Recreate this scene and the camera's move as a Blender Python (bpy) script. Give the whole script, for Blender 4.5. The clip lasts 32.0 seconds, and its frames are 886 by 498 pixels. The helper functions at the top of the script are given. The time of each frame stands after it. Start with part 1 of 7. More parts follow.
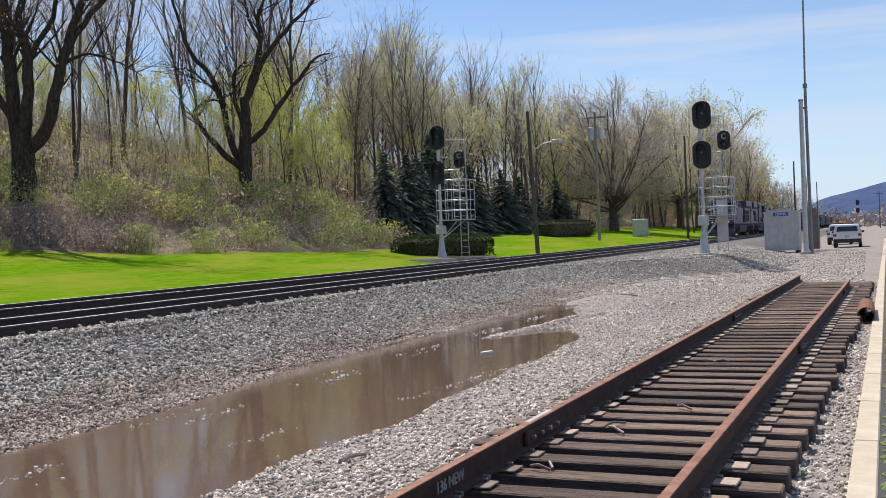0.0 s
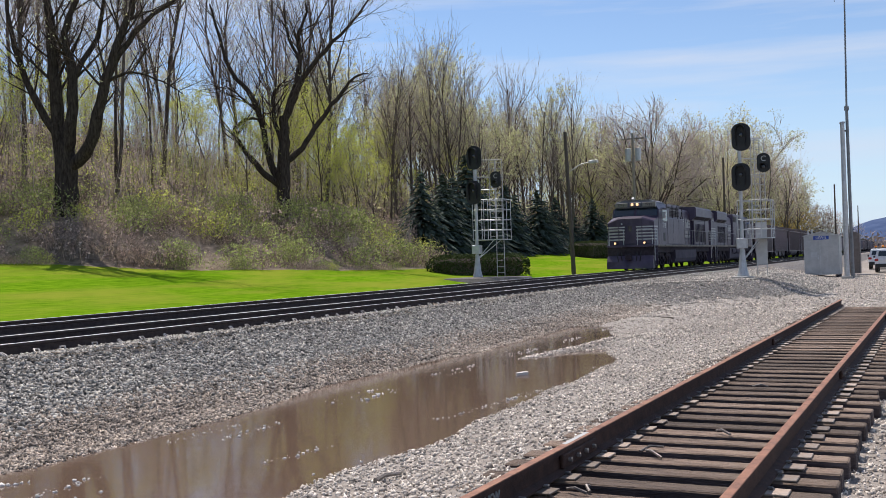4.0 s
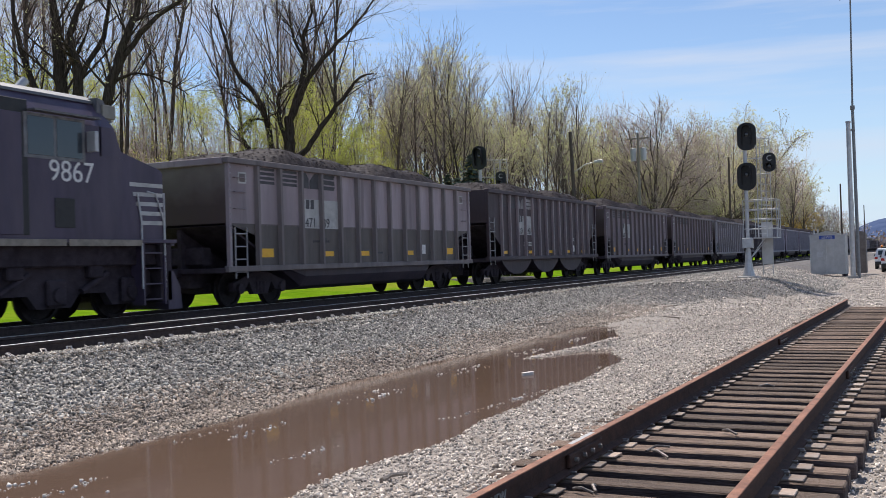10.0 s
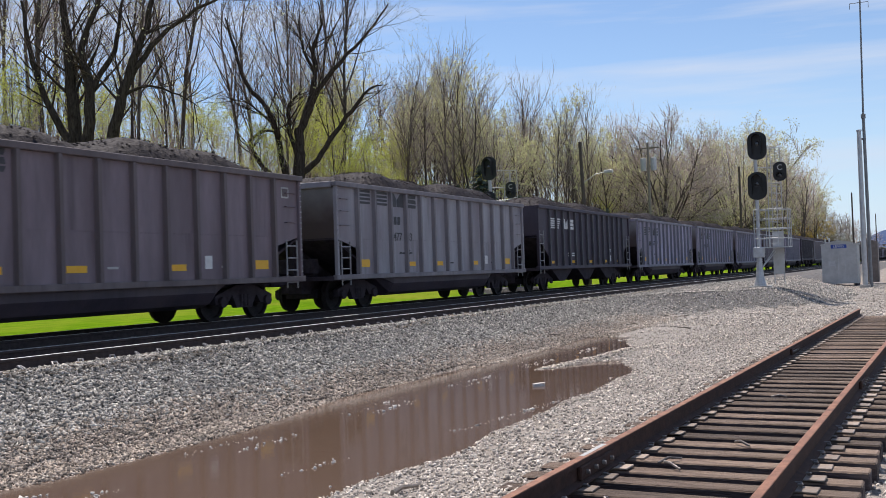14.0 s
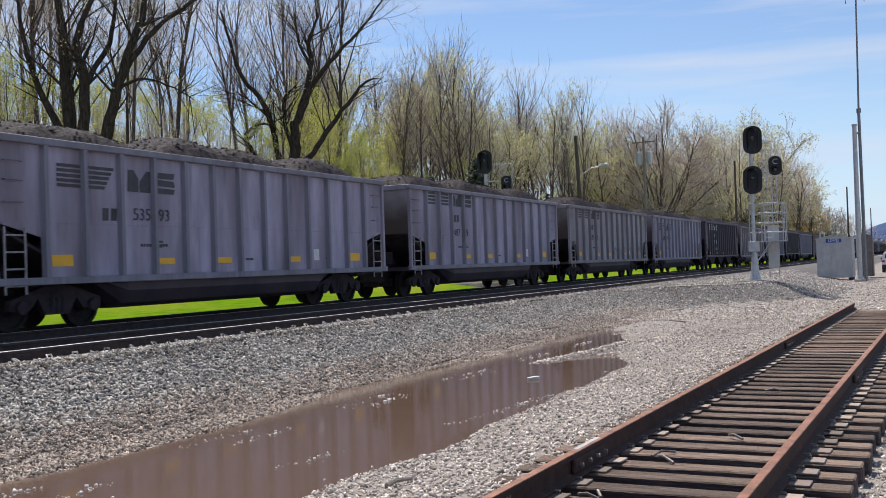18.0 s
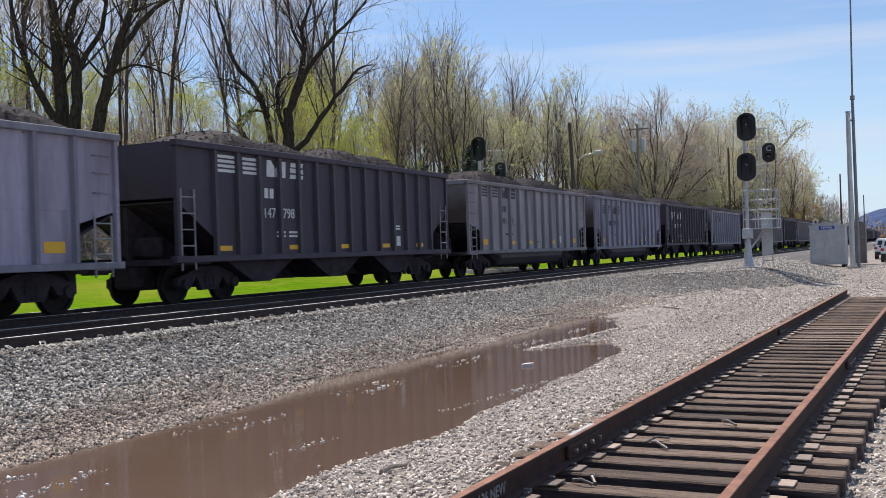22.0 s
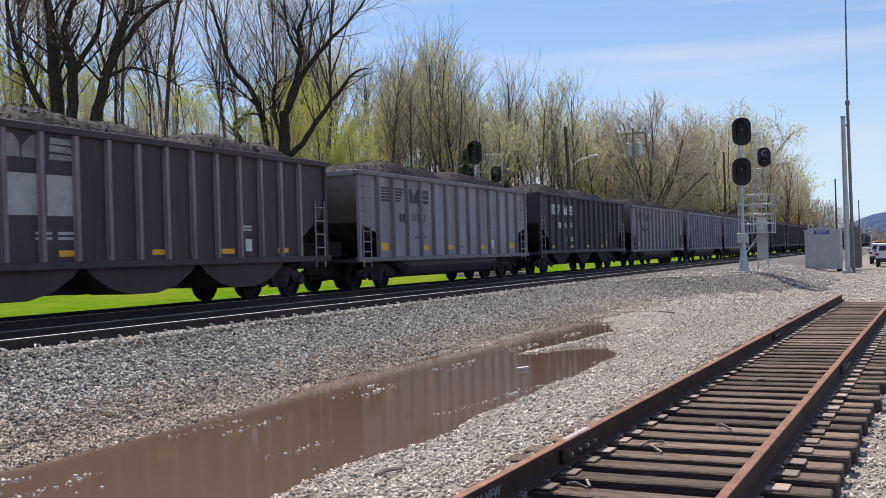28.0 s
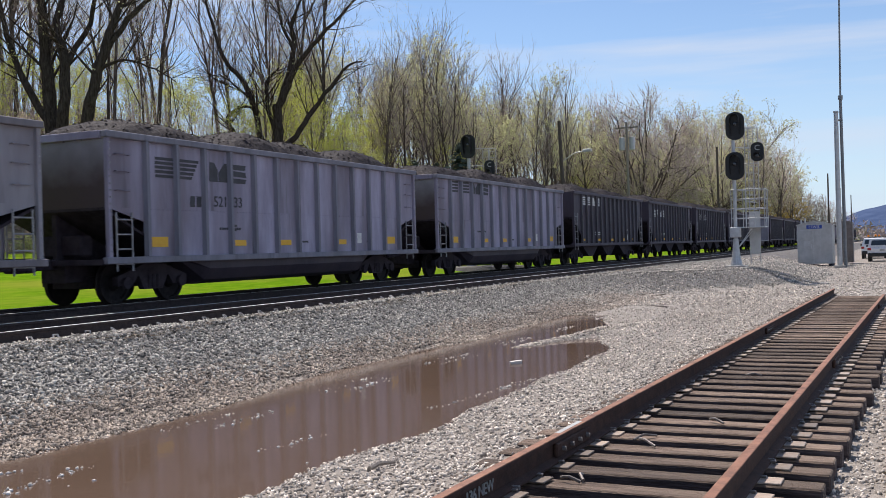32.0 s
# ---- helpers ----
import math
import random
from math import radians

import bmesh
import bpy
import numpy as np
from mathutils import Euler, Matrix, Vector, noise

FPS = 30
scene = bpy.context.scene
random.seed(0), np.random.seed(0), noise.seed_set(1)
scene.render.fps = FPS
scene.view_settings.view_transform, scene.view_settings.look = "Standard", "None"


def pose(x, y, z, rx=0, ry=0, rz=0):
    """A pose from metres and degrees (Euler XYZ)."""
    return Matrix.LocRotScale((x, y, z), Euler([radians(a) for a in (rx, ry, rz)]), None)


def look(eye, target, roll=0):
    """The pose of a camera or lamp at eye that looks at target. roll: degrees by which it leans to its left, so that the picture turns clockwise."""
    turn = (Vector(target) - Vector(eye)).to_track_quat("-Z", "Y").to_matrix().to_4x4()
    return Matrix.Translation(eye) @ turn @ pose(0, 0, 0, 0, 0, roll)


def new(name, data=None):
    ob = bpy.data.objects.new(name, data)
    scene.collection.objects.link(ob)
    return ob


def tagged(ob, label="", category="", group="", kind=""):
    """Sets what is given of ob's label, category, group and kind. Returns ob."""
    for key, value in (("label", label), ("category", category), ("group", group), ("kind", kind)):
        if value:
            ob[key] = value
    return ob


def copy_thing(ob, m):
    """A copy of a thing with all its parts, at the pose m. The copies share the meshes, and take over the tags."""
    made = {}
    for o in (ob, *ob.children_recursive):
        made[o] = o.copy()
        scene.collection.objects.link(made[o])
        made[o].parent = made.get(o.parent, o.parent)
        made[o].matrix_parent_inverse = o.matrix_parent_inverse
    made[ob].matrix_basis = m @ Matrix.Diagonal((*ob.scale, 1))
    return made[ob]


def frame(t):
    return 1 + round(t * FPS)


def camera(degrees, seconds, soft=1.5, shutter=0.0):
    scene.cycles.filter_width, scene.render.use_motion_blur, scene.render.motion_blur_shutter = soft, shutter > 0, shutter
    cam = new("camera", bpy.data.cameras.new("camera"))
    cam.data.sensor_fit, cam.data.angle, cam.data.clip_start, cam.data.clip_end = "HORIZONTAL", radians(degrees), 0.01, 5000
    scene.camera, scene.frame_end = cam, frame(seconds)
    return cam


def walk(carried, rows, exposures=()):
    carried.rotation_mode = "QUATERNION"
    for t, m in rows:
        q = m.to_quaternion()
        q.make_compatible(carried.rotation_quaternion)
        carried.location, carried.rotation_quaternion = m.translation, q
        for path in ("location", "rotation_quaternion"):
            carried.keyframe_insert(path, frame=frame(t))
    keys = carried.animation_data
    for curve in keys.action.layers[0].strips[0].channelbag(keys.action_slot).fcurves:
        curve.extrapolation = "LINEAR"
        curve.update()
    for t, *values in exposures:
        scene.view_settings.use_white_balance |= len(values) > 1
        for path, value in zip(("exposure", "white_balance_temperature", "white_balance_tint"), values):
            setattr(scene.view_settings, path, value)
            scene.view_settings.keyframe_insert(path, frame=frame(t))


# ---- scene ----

# ---------- camera ----------
cam = camera(47.66, 32.0, soft=0.55, shutter=0.1)
PATH = [  # seconds, eye, bearing to the left of +x, tilt up, lean (degrees)
    (0, 0.008, -0.019, 1.865, 23.05, -0.53, -2.34),
    (0.5, -0.002, -0.008, 1.859, 23.12, -0.56, -2.07),
    (1, -0.004, -0.008, 1.862, 23.19, -0.61, -2.02),
    (1.5, -0.006, -0.013, 1.865, 23.3, -0.65, -1.9),
    (2, -0.008, -0.009, 1.864, 23.35, -0.56, -1.72),
    (2.5, 0.011, -0.009, 1.871, 23.6, 0.03, -1.73),
    (3, 0.018, 0.002, 1.868, 24.55, 0.44, -1.75),
    (3.5, 0.009, -0.001, 1.869, 24.93, 0.58, -1.71),
    (5.5, -0.012, 0.002, 1.868, 25.13, 0.71, -1.58),
    (6, -0, 0, 1.869, 25.21, 0.64, -1.64),
    (6.5, -0.008, 0.005, 1.871, 25.2, 0.59, -1.65),
    (7, -0.016, 0.005, 1.87, 25.02, 0.55, -1.73),
    (7.5, -0.009, 0.002, 1.87, 25.05, 0.52, -1.84),
    (8, -0.002, 0.006, 1.87, 25.12, 0.44, -1.7),
    (8.5, -0.005, 0.006, 1.872, 25.16, 0.43, -1.68),
    (9, -0.012, 0.003, 1.867, 25.17, 0.56, -1.63),
    (9.5, -0.001, 0.002, 1.869, 25.25, 0.64, -1.65),
    (10, -0.006, 0.003, 1.867, 25.33, 0.67, -1.72),
    (10.5, -0.009, -0, 1.874, 25.43, 0.72, -1.7),
    (11, 0.015, 0.001, 1.874, 25.56, 0.77, -1.82),
    (11.5, 0.016, 0.002, 1.874, 25.66, 0.71, -1.86),
    (12, 0.009, 0.004, 1.87, 25.73, 0.65, -1.79),
    (12.5, 0.008, 0.001, 1.875, 25.77, 0.64, -2.05),
    (13, 0, 0.002, 1.873, 25.81, 0.7, -2.13),
    (13.5, 0.013, 0.004, 1.878, 25.87, 0.91, -2.2),
    (14, -0, 0.005, 1.876, 25.89, 1.29, -1.94),
    (14.5, 0.001, -0.001, 1.876, 25.92, 1.35, -2.1),
    (16.5, -0.01, -0.002, 1.873, 25.84, 1.14, -1.92),
    (17, -0.006, 0.001, 1.869, 25.75, 1.02, -1.88),
    (17.5, 0.002, -0.004, 1.874, 25.67, 0.97, -1.9),
    (18, 0.004, -0.006, 1.874, 25.66, 0.92, -1.86),
    (18.5, 0.005, -0.007, 1.872, 25.67, 0.89, -1.94),
    (19, 0.001, -0.006, 1.873, 25.73, 0.85, -1.93),
    (19.5, -0.001, 0.003, 1.873, 25.68, 0.74, -1.77),
    (20, 0.003, 0.003, 1.869, 25.67, 0.6, -1.71),
    (20.5, -0.002, 0.008, 1.872, 25.52, 0.24, -1.59),
    (21, 0.001, 0.009, 1.872, 25.31, 0.13, -1.55),
    (21.5, 0.004, 0.005, 1.871, 25.29, 0.15, -1.73),
    (22, 0.014, 0.004, 1.87, 25.33, 0.17, -1.87),
    (22.5, 0.025, 0.002, 1.869, 25.5, 0.19, -1.93),
    (23, 0.007, 0.003, 1.874, 25.55, 0.26, -1.97),
    (23.5, 0.003, 0.003, 1.877, 25.54, 0.65, -1.85),
    (24, -0.003, 0.008, 1.869, 25.45, 0.76, -1.87),
    (24.5, -0.004, -0.004, 1.873, 25.44, 0.73, -1.74),
    (25, 0.009, 0.001, 1.87, 25.42, 0.68, -1.75),
    (25.5, -0.015, -0.002, 1.874, 25.34, 0.66, -1.86),
    (27.5, -0.003, -0, 1.868, 25.12, 0.49, -1.85),
    (28, 0.001, -0.003, 1.87, 25.08, 0.37, -1.72),
    (28.5, -0.002, -0.004, 1.872, 25.07, 0.35, -1.69),
    (29, 0.001, 0.001, 1.871, 24.99, 0.36, -1.77),
    (29.5, -0.004, -0.002, 1.871, 24.93, 0.38, -1.79),
    (30, 0.004, 0.001, 1.873, 24.91, 0.38, -1.76),
    (30.5, -0.009, 0.003, 1.87, 24.79, 0.41, -1.68),
    (31, 0.002, -0.001, 1.869, 24.77, 0.38, -1.78),
    (31.5, -0.004, 0.006, 1.869, 24.67, 0.21, -1.51),
    (32, 0.014, 0.008, 1.868, 24.7, 0, -1.59),
]

def cam_pose(row):
    t, x, y, z, a, p, r = row
    a, p = radians(a), radians(p)
    eye = Vector((x, y, z))
    way = Vector((math.cos(a) * math.cos(p), math.sin(a) * math.cos(p), math.sin(p)))
    return t, look(eye, eye + way, r)


walk(cam, [cam_pose(row) for row in PATH], [(0, 0.05, 6500, 16), (32, 0.05, 6500, 16)])

# ---------- light ----------
SUN_AZ, SUN_EL = radians(46), radians(57)      # azimuth from +x towards +y
world = bpy.data.worlds.new("world")
scene.world = world
world.use_nodes = True
wn = world.node_tree.nodes
sky = wn.new("ShaderNodeTexSky")
sky.sky_type, sky.sun_disc = "NISHITA", False
sky.sun_elevation, sky.sun_rotation = SUN_EL, radians(90) - SUN_AZ
sky.air_density, sky.dust_density, sky.ozone_density = 1.0, 0.0, 3.0
wn["Background"].inputs[1].default_value = 0.115
# thin high cloud
wl = world.node_tree.links.new
wco = wn.new("ShaderNodeTexCoord")
wmp = wn.new("ShaderNodeMapping")
wmp.inputs["Scale"].default_value = (1.0, 1.0, 13.0)
wl(wco.outputs["Generated"], wmp.inputs["Vector"])
wno = wn.new("ShaderNodeTexNoise")
wno.inputs["Scale"].default_value, wno.inputs["Detail"].default_value, wno.inputs["Roughness"].default_value = 2.2, 7, 0.55
wl(wmp.outputs[0], wno.inputs["Vector"])
wra = wn.new("ShaderNodeMapRange")
wra.inputs[1].default_value, wra.inputs[2].default_value, wra.inputs[4].default_value = 0.45, 0.72, 0.62
wl(wno.outputs[0], wra.inputs[0])
wmx = wn.new("ShaderNodeMix")
wmx.data_type = "RGBA"
wl(wra.outputs[0], wmx.inputs[0])
wl(sky.outputs[0], wmx.inputs[6])
wmx.inputs[7].default_value = (6.3, 6.6, 7.0, 1.0)
wtn = wn.new("ShaderNodeMix")
wtn.data_type, wtn.blend_type = "RGBA", "MULTIPLY"
wtn.inputs[0].default_value = 1.0
wtn.inputs[7].default_value = (0.965, 0.995, 1.015, 1.0)
wsz = wn.new("ShaderNodeSeparateXYZ")
wl(wco.outputs["Generated"], wsz.inputs[0])
whz = wn.new("ShaderNodeMapRange")
whz.inputs[1].default_value, whz.inputs[2].default_value, whz.inputs[3].default_value, whz.inputs[4].default_value = 0.0, 0.20, 0.75, 0.0
wl(wsz.outputs[2], whz.inputs[0])
whm = wn.new("ShaderNodeMix")
whm.data_type = "RGBA"
wl(whz.outputs[0], whm.inputs[0])
wl(wmx.outputs[2], whm.inputs[6])
whm.inputs[7].default_value = (4.7, 6.2, 7.7, 1.0)
wl(whm.outputs[2], wtn.inputs[6])
wl(wtn.outputs[2], wn["Background"].inputs[0])
sun = new("sun", bpy.data.lights.new("sun", "SUN"))
sun.data.energy, sun.data.angle, sun.data.color = 5.0, radians(0.53), (1.0, 0.95, 0.86)
sun.matrix_world = look((math.cos(SUN_AZ) * math.cos(SUN_EL) * 100, math.sin(SUN_AZ) * math.cos(SUN_EL) * 100, math.sin(SUN_EL) * 100), (0, 0, 0))

# ---------- mesh and material helpers ----------
class Mesh:
    """Collects corners and faces of one mesh."""

    def __init__(self):
        self.v, self.f = [], []

    def add(self, verts, faces):
        n = len(self.v)
        self.v += [tuple(p) for p in verts]
        self.f += [tuple(n + i for i in face) for face in faces]
        return self

    def box(self, x0, x1, y0, y1, z0, z1, b=0.0):
        if b <= 0:
            v = [(x, y, z) for x in (x0, x1) for y in (y0, y1) for z in (z0, z1)]
            return self.add(v, [(0, 1, 3, 2), (4, 6, 7, 5), (0, 4, 5, 1), (2, 3, 7, 6), (0, 2, 6, 4), (1, 5, 7, 3)])
        v, lo, hi = [], (x0, y0, z0), (x1, y1, z1)
        for i in range(8):
            s = ((i >> 2) & 1, (i >> 1) & 1, i & 1)
            for k in range(3):
                p = [hi[j] - b * (j != k) if s[j] else lo[j] + b * (j != k) for j in range(3)]
                v.append(p)
        f = []
        for k in range(3):
            for s in (0, 1):
                o = [j for j in range(3) if j != k]
                q = []
                for u, w in ((0, 0), (0, 1), (1, 1), (1, 0)):
                    c = [0, 0, 0]
                    c[k], c[o[0]], c[o[1]] = s, u, w
                    q.append((c[0] * 4 + c[1] * 2 + c[2]) * 3 + k)
                f.append(q if (s == 0) == (k != 1) else q[::-1])
        for k in range(3):
            o = [j for j in range(3) if j != k]
            for u in (0, 1):
                for w in (0, 1):
                    c = [0, 0, 0]
                    c[o[0]], c[o[1]] = u, w
                    a = c[0] * 4 + c[1] * 2 + c[2]
                    c[k] = 1
                    d = c[0] * 4 + c[1] * 2 + c[2]
                    q = [a * 3 + o[0], d * 3 + o[0], d * 3 + o[1], a * 3 + o[1]]
                    f.append(q)
        for i in range(8):
            f.append((i * 3, i * 3 + 1, i * 3 + 2))
        return self.add(v, f)

    def prism(self, outline, axis, a, b):
        """outline: 2D points; axis 'x': (y, z), 'y': (x, z), 'z': (x, y)."""
        n = len(outline)

        def place(p, h):
            return (h, p[0], p[1]) if axis == "x" else (p[0], h, p[1]) if axis == "y" else (p[0], p[1], h)
        v = [place(p, a) for p in outline] + [place(p, b) for p in outline]
        return self.add(v, [tuple(range(n))[::-1], tuple(range(n, 2 * n))] + [(i, (i + 1) % n, n + (i + 1) % n, n + i) for i in range(n)])

    def tube(self, pts, radii, n=6, caps=True):
        pts = [Vector(p) for p in pts]
        if not hasattr(radii, "__len__"):
            radii = [radii] * len(pts)
        v, f = [], []
        side = None
        for i, p in enumerate(pts):
            d = (pts[min(i + 1, len(pts) - 1)] - pts[max(i - 1, 0)])
            d = d.normalized() if d.length > 1e-9 else Vector((0, 0, 1))
            if side is None:
                side = d.orthogonal().normalized()
            side = (side - d * side.dot(d))
            side = side.normalized() if side.length > 1e-6 else d.orthogonal().normalized()
            up = d.cross(side)
            for k in range(n):
                a = 2 * math.pi * k / n
                v.append(p + (side * math.cos(a) + up * math.sin(a)) * radii[i])
        for i in range(len(pts) - 1):
            for k in range(n):
                f.append((i * n + k, i * n + (k + 1) % n, (i + 1) * n + (k + 1) % n, (i + 1) * n + k))
        if caps:
            f += [tuple(range(n))[::-1], tuple(range((len(pts) - 1) * n, len(pts) * n))]
        return self.add(v, f)

    def lathe(self, profile, axis, center, n=16):
        """profile: (along, radius) rows round an axis through center."""
        v, f = [], []
        for h, r in profile:
            for k in range(n):
                a = 2 * math.pi * k / n
                c, s = r * math.cos(a), r * math.sin(a)
                p = (h, c, s) if axis == "x" else (s, h, c) if axis == "y" else (c, s, h)
                v.append((center[0] + p[0], center[1] + p[1], center[2] + p[2]))
        for i in range(len(profile) - 1):
            for k in range(n):
                f.append((i * n + k, i * n + (k + 1) % n, (i + 1) * n + (k + 1) % n, (i + 1) * n + k))
        f += [tuple(range(n))[::-1], tuple(range((len(profile) - 1) * n, len(profile) * n))]
        return self.add(v, f)

    def data(self, name, mat, smooth=False):
        me = bpy.data.meshes.new(name)
        me.from_pydata(self.v, [], self.f)
        bm = bmesh.new()
        bm.from_mesh(me)
        bmesh.ops.recalc_face_normals(bm, faces=bm.faces)
        bm.to_mesh(me)
        bm.free()
        me.materials.append(mat)
        if smooth:
            me.shade_smooth()
        return me


def part(name, mesh, mat=None, parent=None, label="", at=None, smooth=False):
    """One mesh object, under a thing or a part where one is given."""
    ob = new(name, mesh.data(name, mat, smooth) if isinstance(mesh, Mesh) else mesh)
    if parent is not None:
        ob.parent = parent
    if at is not None:
        ob.matrix_basis = at if isinstance(at, Matrix) else Matrix.Translation(at)
    return tagged(ob, label)


def thing(name, label, category, at=None, group="", kind=""):
    ob = new(name)
    ob.empty_display_size = 0.2
    if at is not None:
        ob.matrix_basis = at if isinstance(at, Matrix) else Matrix.Translation(at)
    return tagged(ob, label, category, group, kind)


def solid(name, mesh, mat, label, category, at=None, group="", kind="", smooth=False):
    return tagged(part(name, mesh, mat, None, "", at, smooth), label, category, group, kind)


def big_mesh(name, v, f, mat):
    """A mesh straight from arrays: v (n, 3), f (m, k)."""
    me = bpy.data.meshes.new(name)
    v, f = np.asarray(v, np.float32), np.asarray(f, np.int32)
    k = f.shape[1]
    me.vertices.add(len(v))
    me.vertices.foreach_set("co", v.ravel())
    me.loops.add(f.size)
    me.loops.foreach_set("vertex_index", f.ravel())
    me.polygons.add(len(f))
    me.polygons.foreach_set("loop_start", np.arange(len(f), dtype=np.int32) * k)
    me.polygons.foreach_set("loop_total", np.full(len(f), k, np.int32))
    me.update(calc_edges=True)
    me.validate()
    me.materials.append(mat)
    return me


def words(name, body, size, mat, parent, at, label="", depth=0.004):
    """Lettering as a mesh of its own, lying in its x-y plane."""
    cu = bpy.data.curves.new(name, "FONT")
    cu.body, cu.size, cu.extrude = body, size, depth
    cu.align_x, cu.align_y = "CENTER", "CENTER"
    tmp = bpy.data.objects.new(name, cu)
    me = bpy.data.meshes.new_from_object(tmp)
    bpy.data.objects.remove(tmp)
    me.materials.append(mat)
    return part(name, me, None, parent, label, at)


def rgb(c):
    return (*c, 1.0)


def mat(name, a, b, scale=3.0, rough=0.7, metal=0.0, bump=0.2, bscale=40.0, vary=0.0, stretch=(1, 1, 1), c=None, cscale=0.6, camount=0.5, island=0.0, spec=0.5):
    """Two paints mixed by noise, a third in larger patches, a fine bump; vary: brightness from piece to piece."""
    m = bpy.data.materials.new(name)
    m.use_nodes = True
    nt, n = m.node_tree, m.node_tree.nodes
    bs = n["Principled BSDF"]
    L = nt.links.new
    co = n.new("ShaderNodeTexCoord")
    mp = n.new("ShaderNodeMapping")
    mp.inputs["Scale"].default_value = stretch
    L(co.outputs["Object"], mp.inputs["Vector"])
    n1 = n.new("ShaderNodeTexNoise")
    n1.inputs["Scale"].default_value, n1.inputs["Detail"].default_value, n1.inputs["Roughness"].default_value = scale, 6, 0.65
    L(mp.outputs[0], n1.inputs["Vector"])
    r1 = n.new("ShaderNodeValToRGB")
    r1.color_ramp.elements[0].position, r1.color_ramp.elements[1].position = 0.35, 0.65
    r1.color_ramp.elements[0].color, r1.color_ramp.elements[1].color = rgb(a), rgb(b)
    L(n1.outputs[0], r1.inputs[0])
    col = r1.outputs[0]
    if c is not None:
        n3 = n.new("ShaderNodeTexNoise")
        n3.inputs["Scale"].default_value, n3.inputs["Detail"].default_value = cscale, 5
        L(mp.outputs[0], n3.inputs["Vector"])
        r3 = n.new("ShaderNodeMapRange")
        r3.inputs[1].default_value, r3.inputs[2].default_value, r3.inputs[4].default_value = 0.42, 0.66, camount
        L(n3.outputs[0], r3.inputs[0])
        mx = n.new("ShaderNodeMix")
        mx.data_type = "RGBA"
        L(r3.outputs[0], mx.inputs[0])
        L(col, mx.inputs[6])
        mx.inputs[7].default_value = rgb(c)
        col = mx.outputs[2]
    if vary or island:
        hs = n.new("ShaderNodeHueSaturation")
        mr = n.new("ShaderNodeMapRange")
        if vary:
            src = n.new("ShaderNodeObjectInfo").outputs["Random"]
        else:
            src = n.new("ShaderNodeNewGeometry").outputs["Random Per Island"]
        amt = vary or island
        mr.inputs[3].default_value, mr.inputs[4].default_value = 1 - amt, 1 + amt
        L(src, mr.inputs[0])
        L(mr.outputs[0], hs.inputs["Value"])
        L(col, hs.inputs["Color"])
        col = hs.outputs[0]
    L(col, bs.inputs["Base Color"])
    n2 = n.new("ShaderNodeTexNoise")
    n2.inputs["Scale"].default_value, n2.inputs["Detail"].default_value = bscale, 4
    L(mp.outputs[0], n2.inputs["Vector"])
    rr = n.new("ShaderNodeMapRange")
    rr.inputs[3].default_value, rr.inputs[4].default_value = max(rough - 0.12, 0.02), min(rough + 0.12, 1)
    L(n2.outputs[0], rr.inputs[0])
    L(rr.outputs[0], bs.inputs["Roughness"])
    bs.inputs["Metallic"].default_value = metal
    bs.inputs["Specular IOR Level"].default_value = spec
    if bump:
        bp = n.new("ShaderNodeBump")
        bp.inputs["Strength"].default_value, bp.inputs["Distance"].default_value = bump, 0.02
        L(n2.outputs[0], bp.inputs["Height"])
        L(bp.outputs[0], bs.inputs["Normal"])
    return m


def leafy(name, a, b, through_=0.45, vary=0.3):
    """Leaves that let some of the sun through."""
    m = mat(name, a, b, 3, 0.8, bump=0.0, island=vary, spec=0.2)
    nt, n = m.node_tree, m.node_tree.nodes
    bs, out = n["Principled BSDF"], n["Material Output"]
    tr, mx = n.new("ShaderNodeBsdfTranslucent"), n.new("ShaderNodeMixShader")
    mx.inputs[0].default_value = through_
    nt.links.new(bs.inputs["Base Color"].links[0].from_socket, tr.inputs["Color"])
    nt.links.new(bs.outputs[0], mx.inputs[1])
    nt.links.new(tr.outputs[0], mx.inputs[2])
    nt.links.new(mx.outputs[0], out.inputs["Surface"])
    return m


def glow(name, color, strength):
    m = bpy.data.materials.new(name)
    m.use_nodes = True
    bs = m.node_tree.nodes["Principled BSDF"]
    bs.inputs["Base Color"].default_value = rgb(color)
    bs.inputs["Emission Color"].default_value, bs.inputs["Emission Strength"].default_value = rgb(color), strength
    return m


def glass(name, color, rough=0.05):
    m = bpy.data.materials.new(name)
    m.use_nodes = True
    bs = m.node_tree.nodes["Principled BSDF"]
    bs.inputs["Base Color"].default_value = rgb(color)
    bs.inputs["Roughness"].default_value = rough
    bs.inputs["Specular IOR Level"].default_value = 0.8
    return m


# ---------- materials ----------
M_YARD = mat("yard_gravel", (0.19, 0.165, 0.14), (0.42, 0.37, 0.318), 16, 0.95, bump=1.0, bscale=45, c=(0.20, 0.165, 0.13), cscale=0.35, camount=0.6)
M_BALLAST = mat("ballast", (0.07, 0.064, 0.06), (0.19, 0.18, 0.17), 22, 0.9, bump=1.0, bscale=60, c=(0.12, 0.10, 0.085), cscale=0.5, camount=0.5)
M_STONE = mat("ballast_stone", (0.225, 0.208, 0.182), (0.45, 0.42, 0.37), 8, 0.85, bump=0.3, bscale=80, island=0.8)
M_MUDSTONE = mat("muddy_stone", (0.22, 0.175, 0.135), (0.42, 0.35, 0.285), 8, 0.8, bump=0.3, bscale=80, island=0.75)
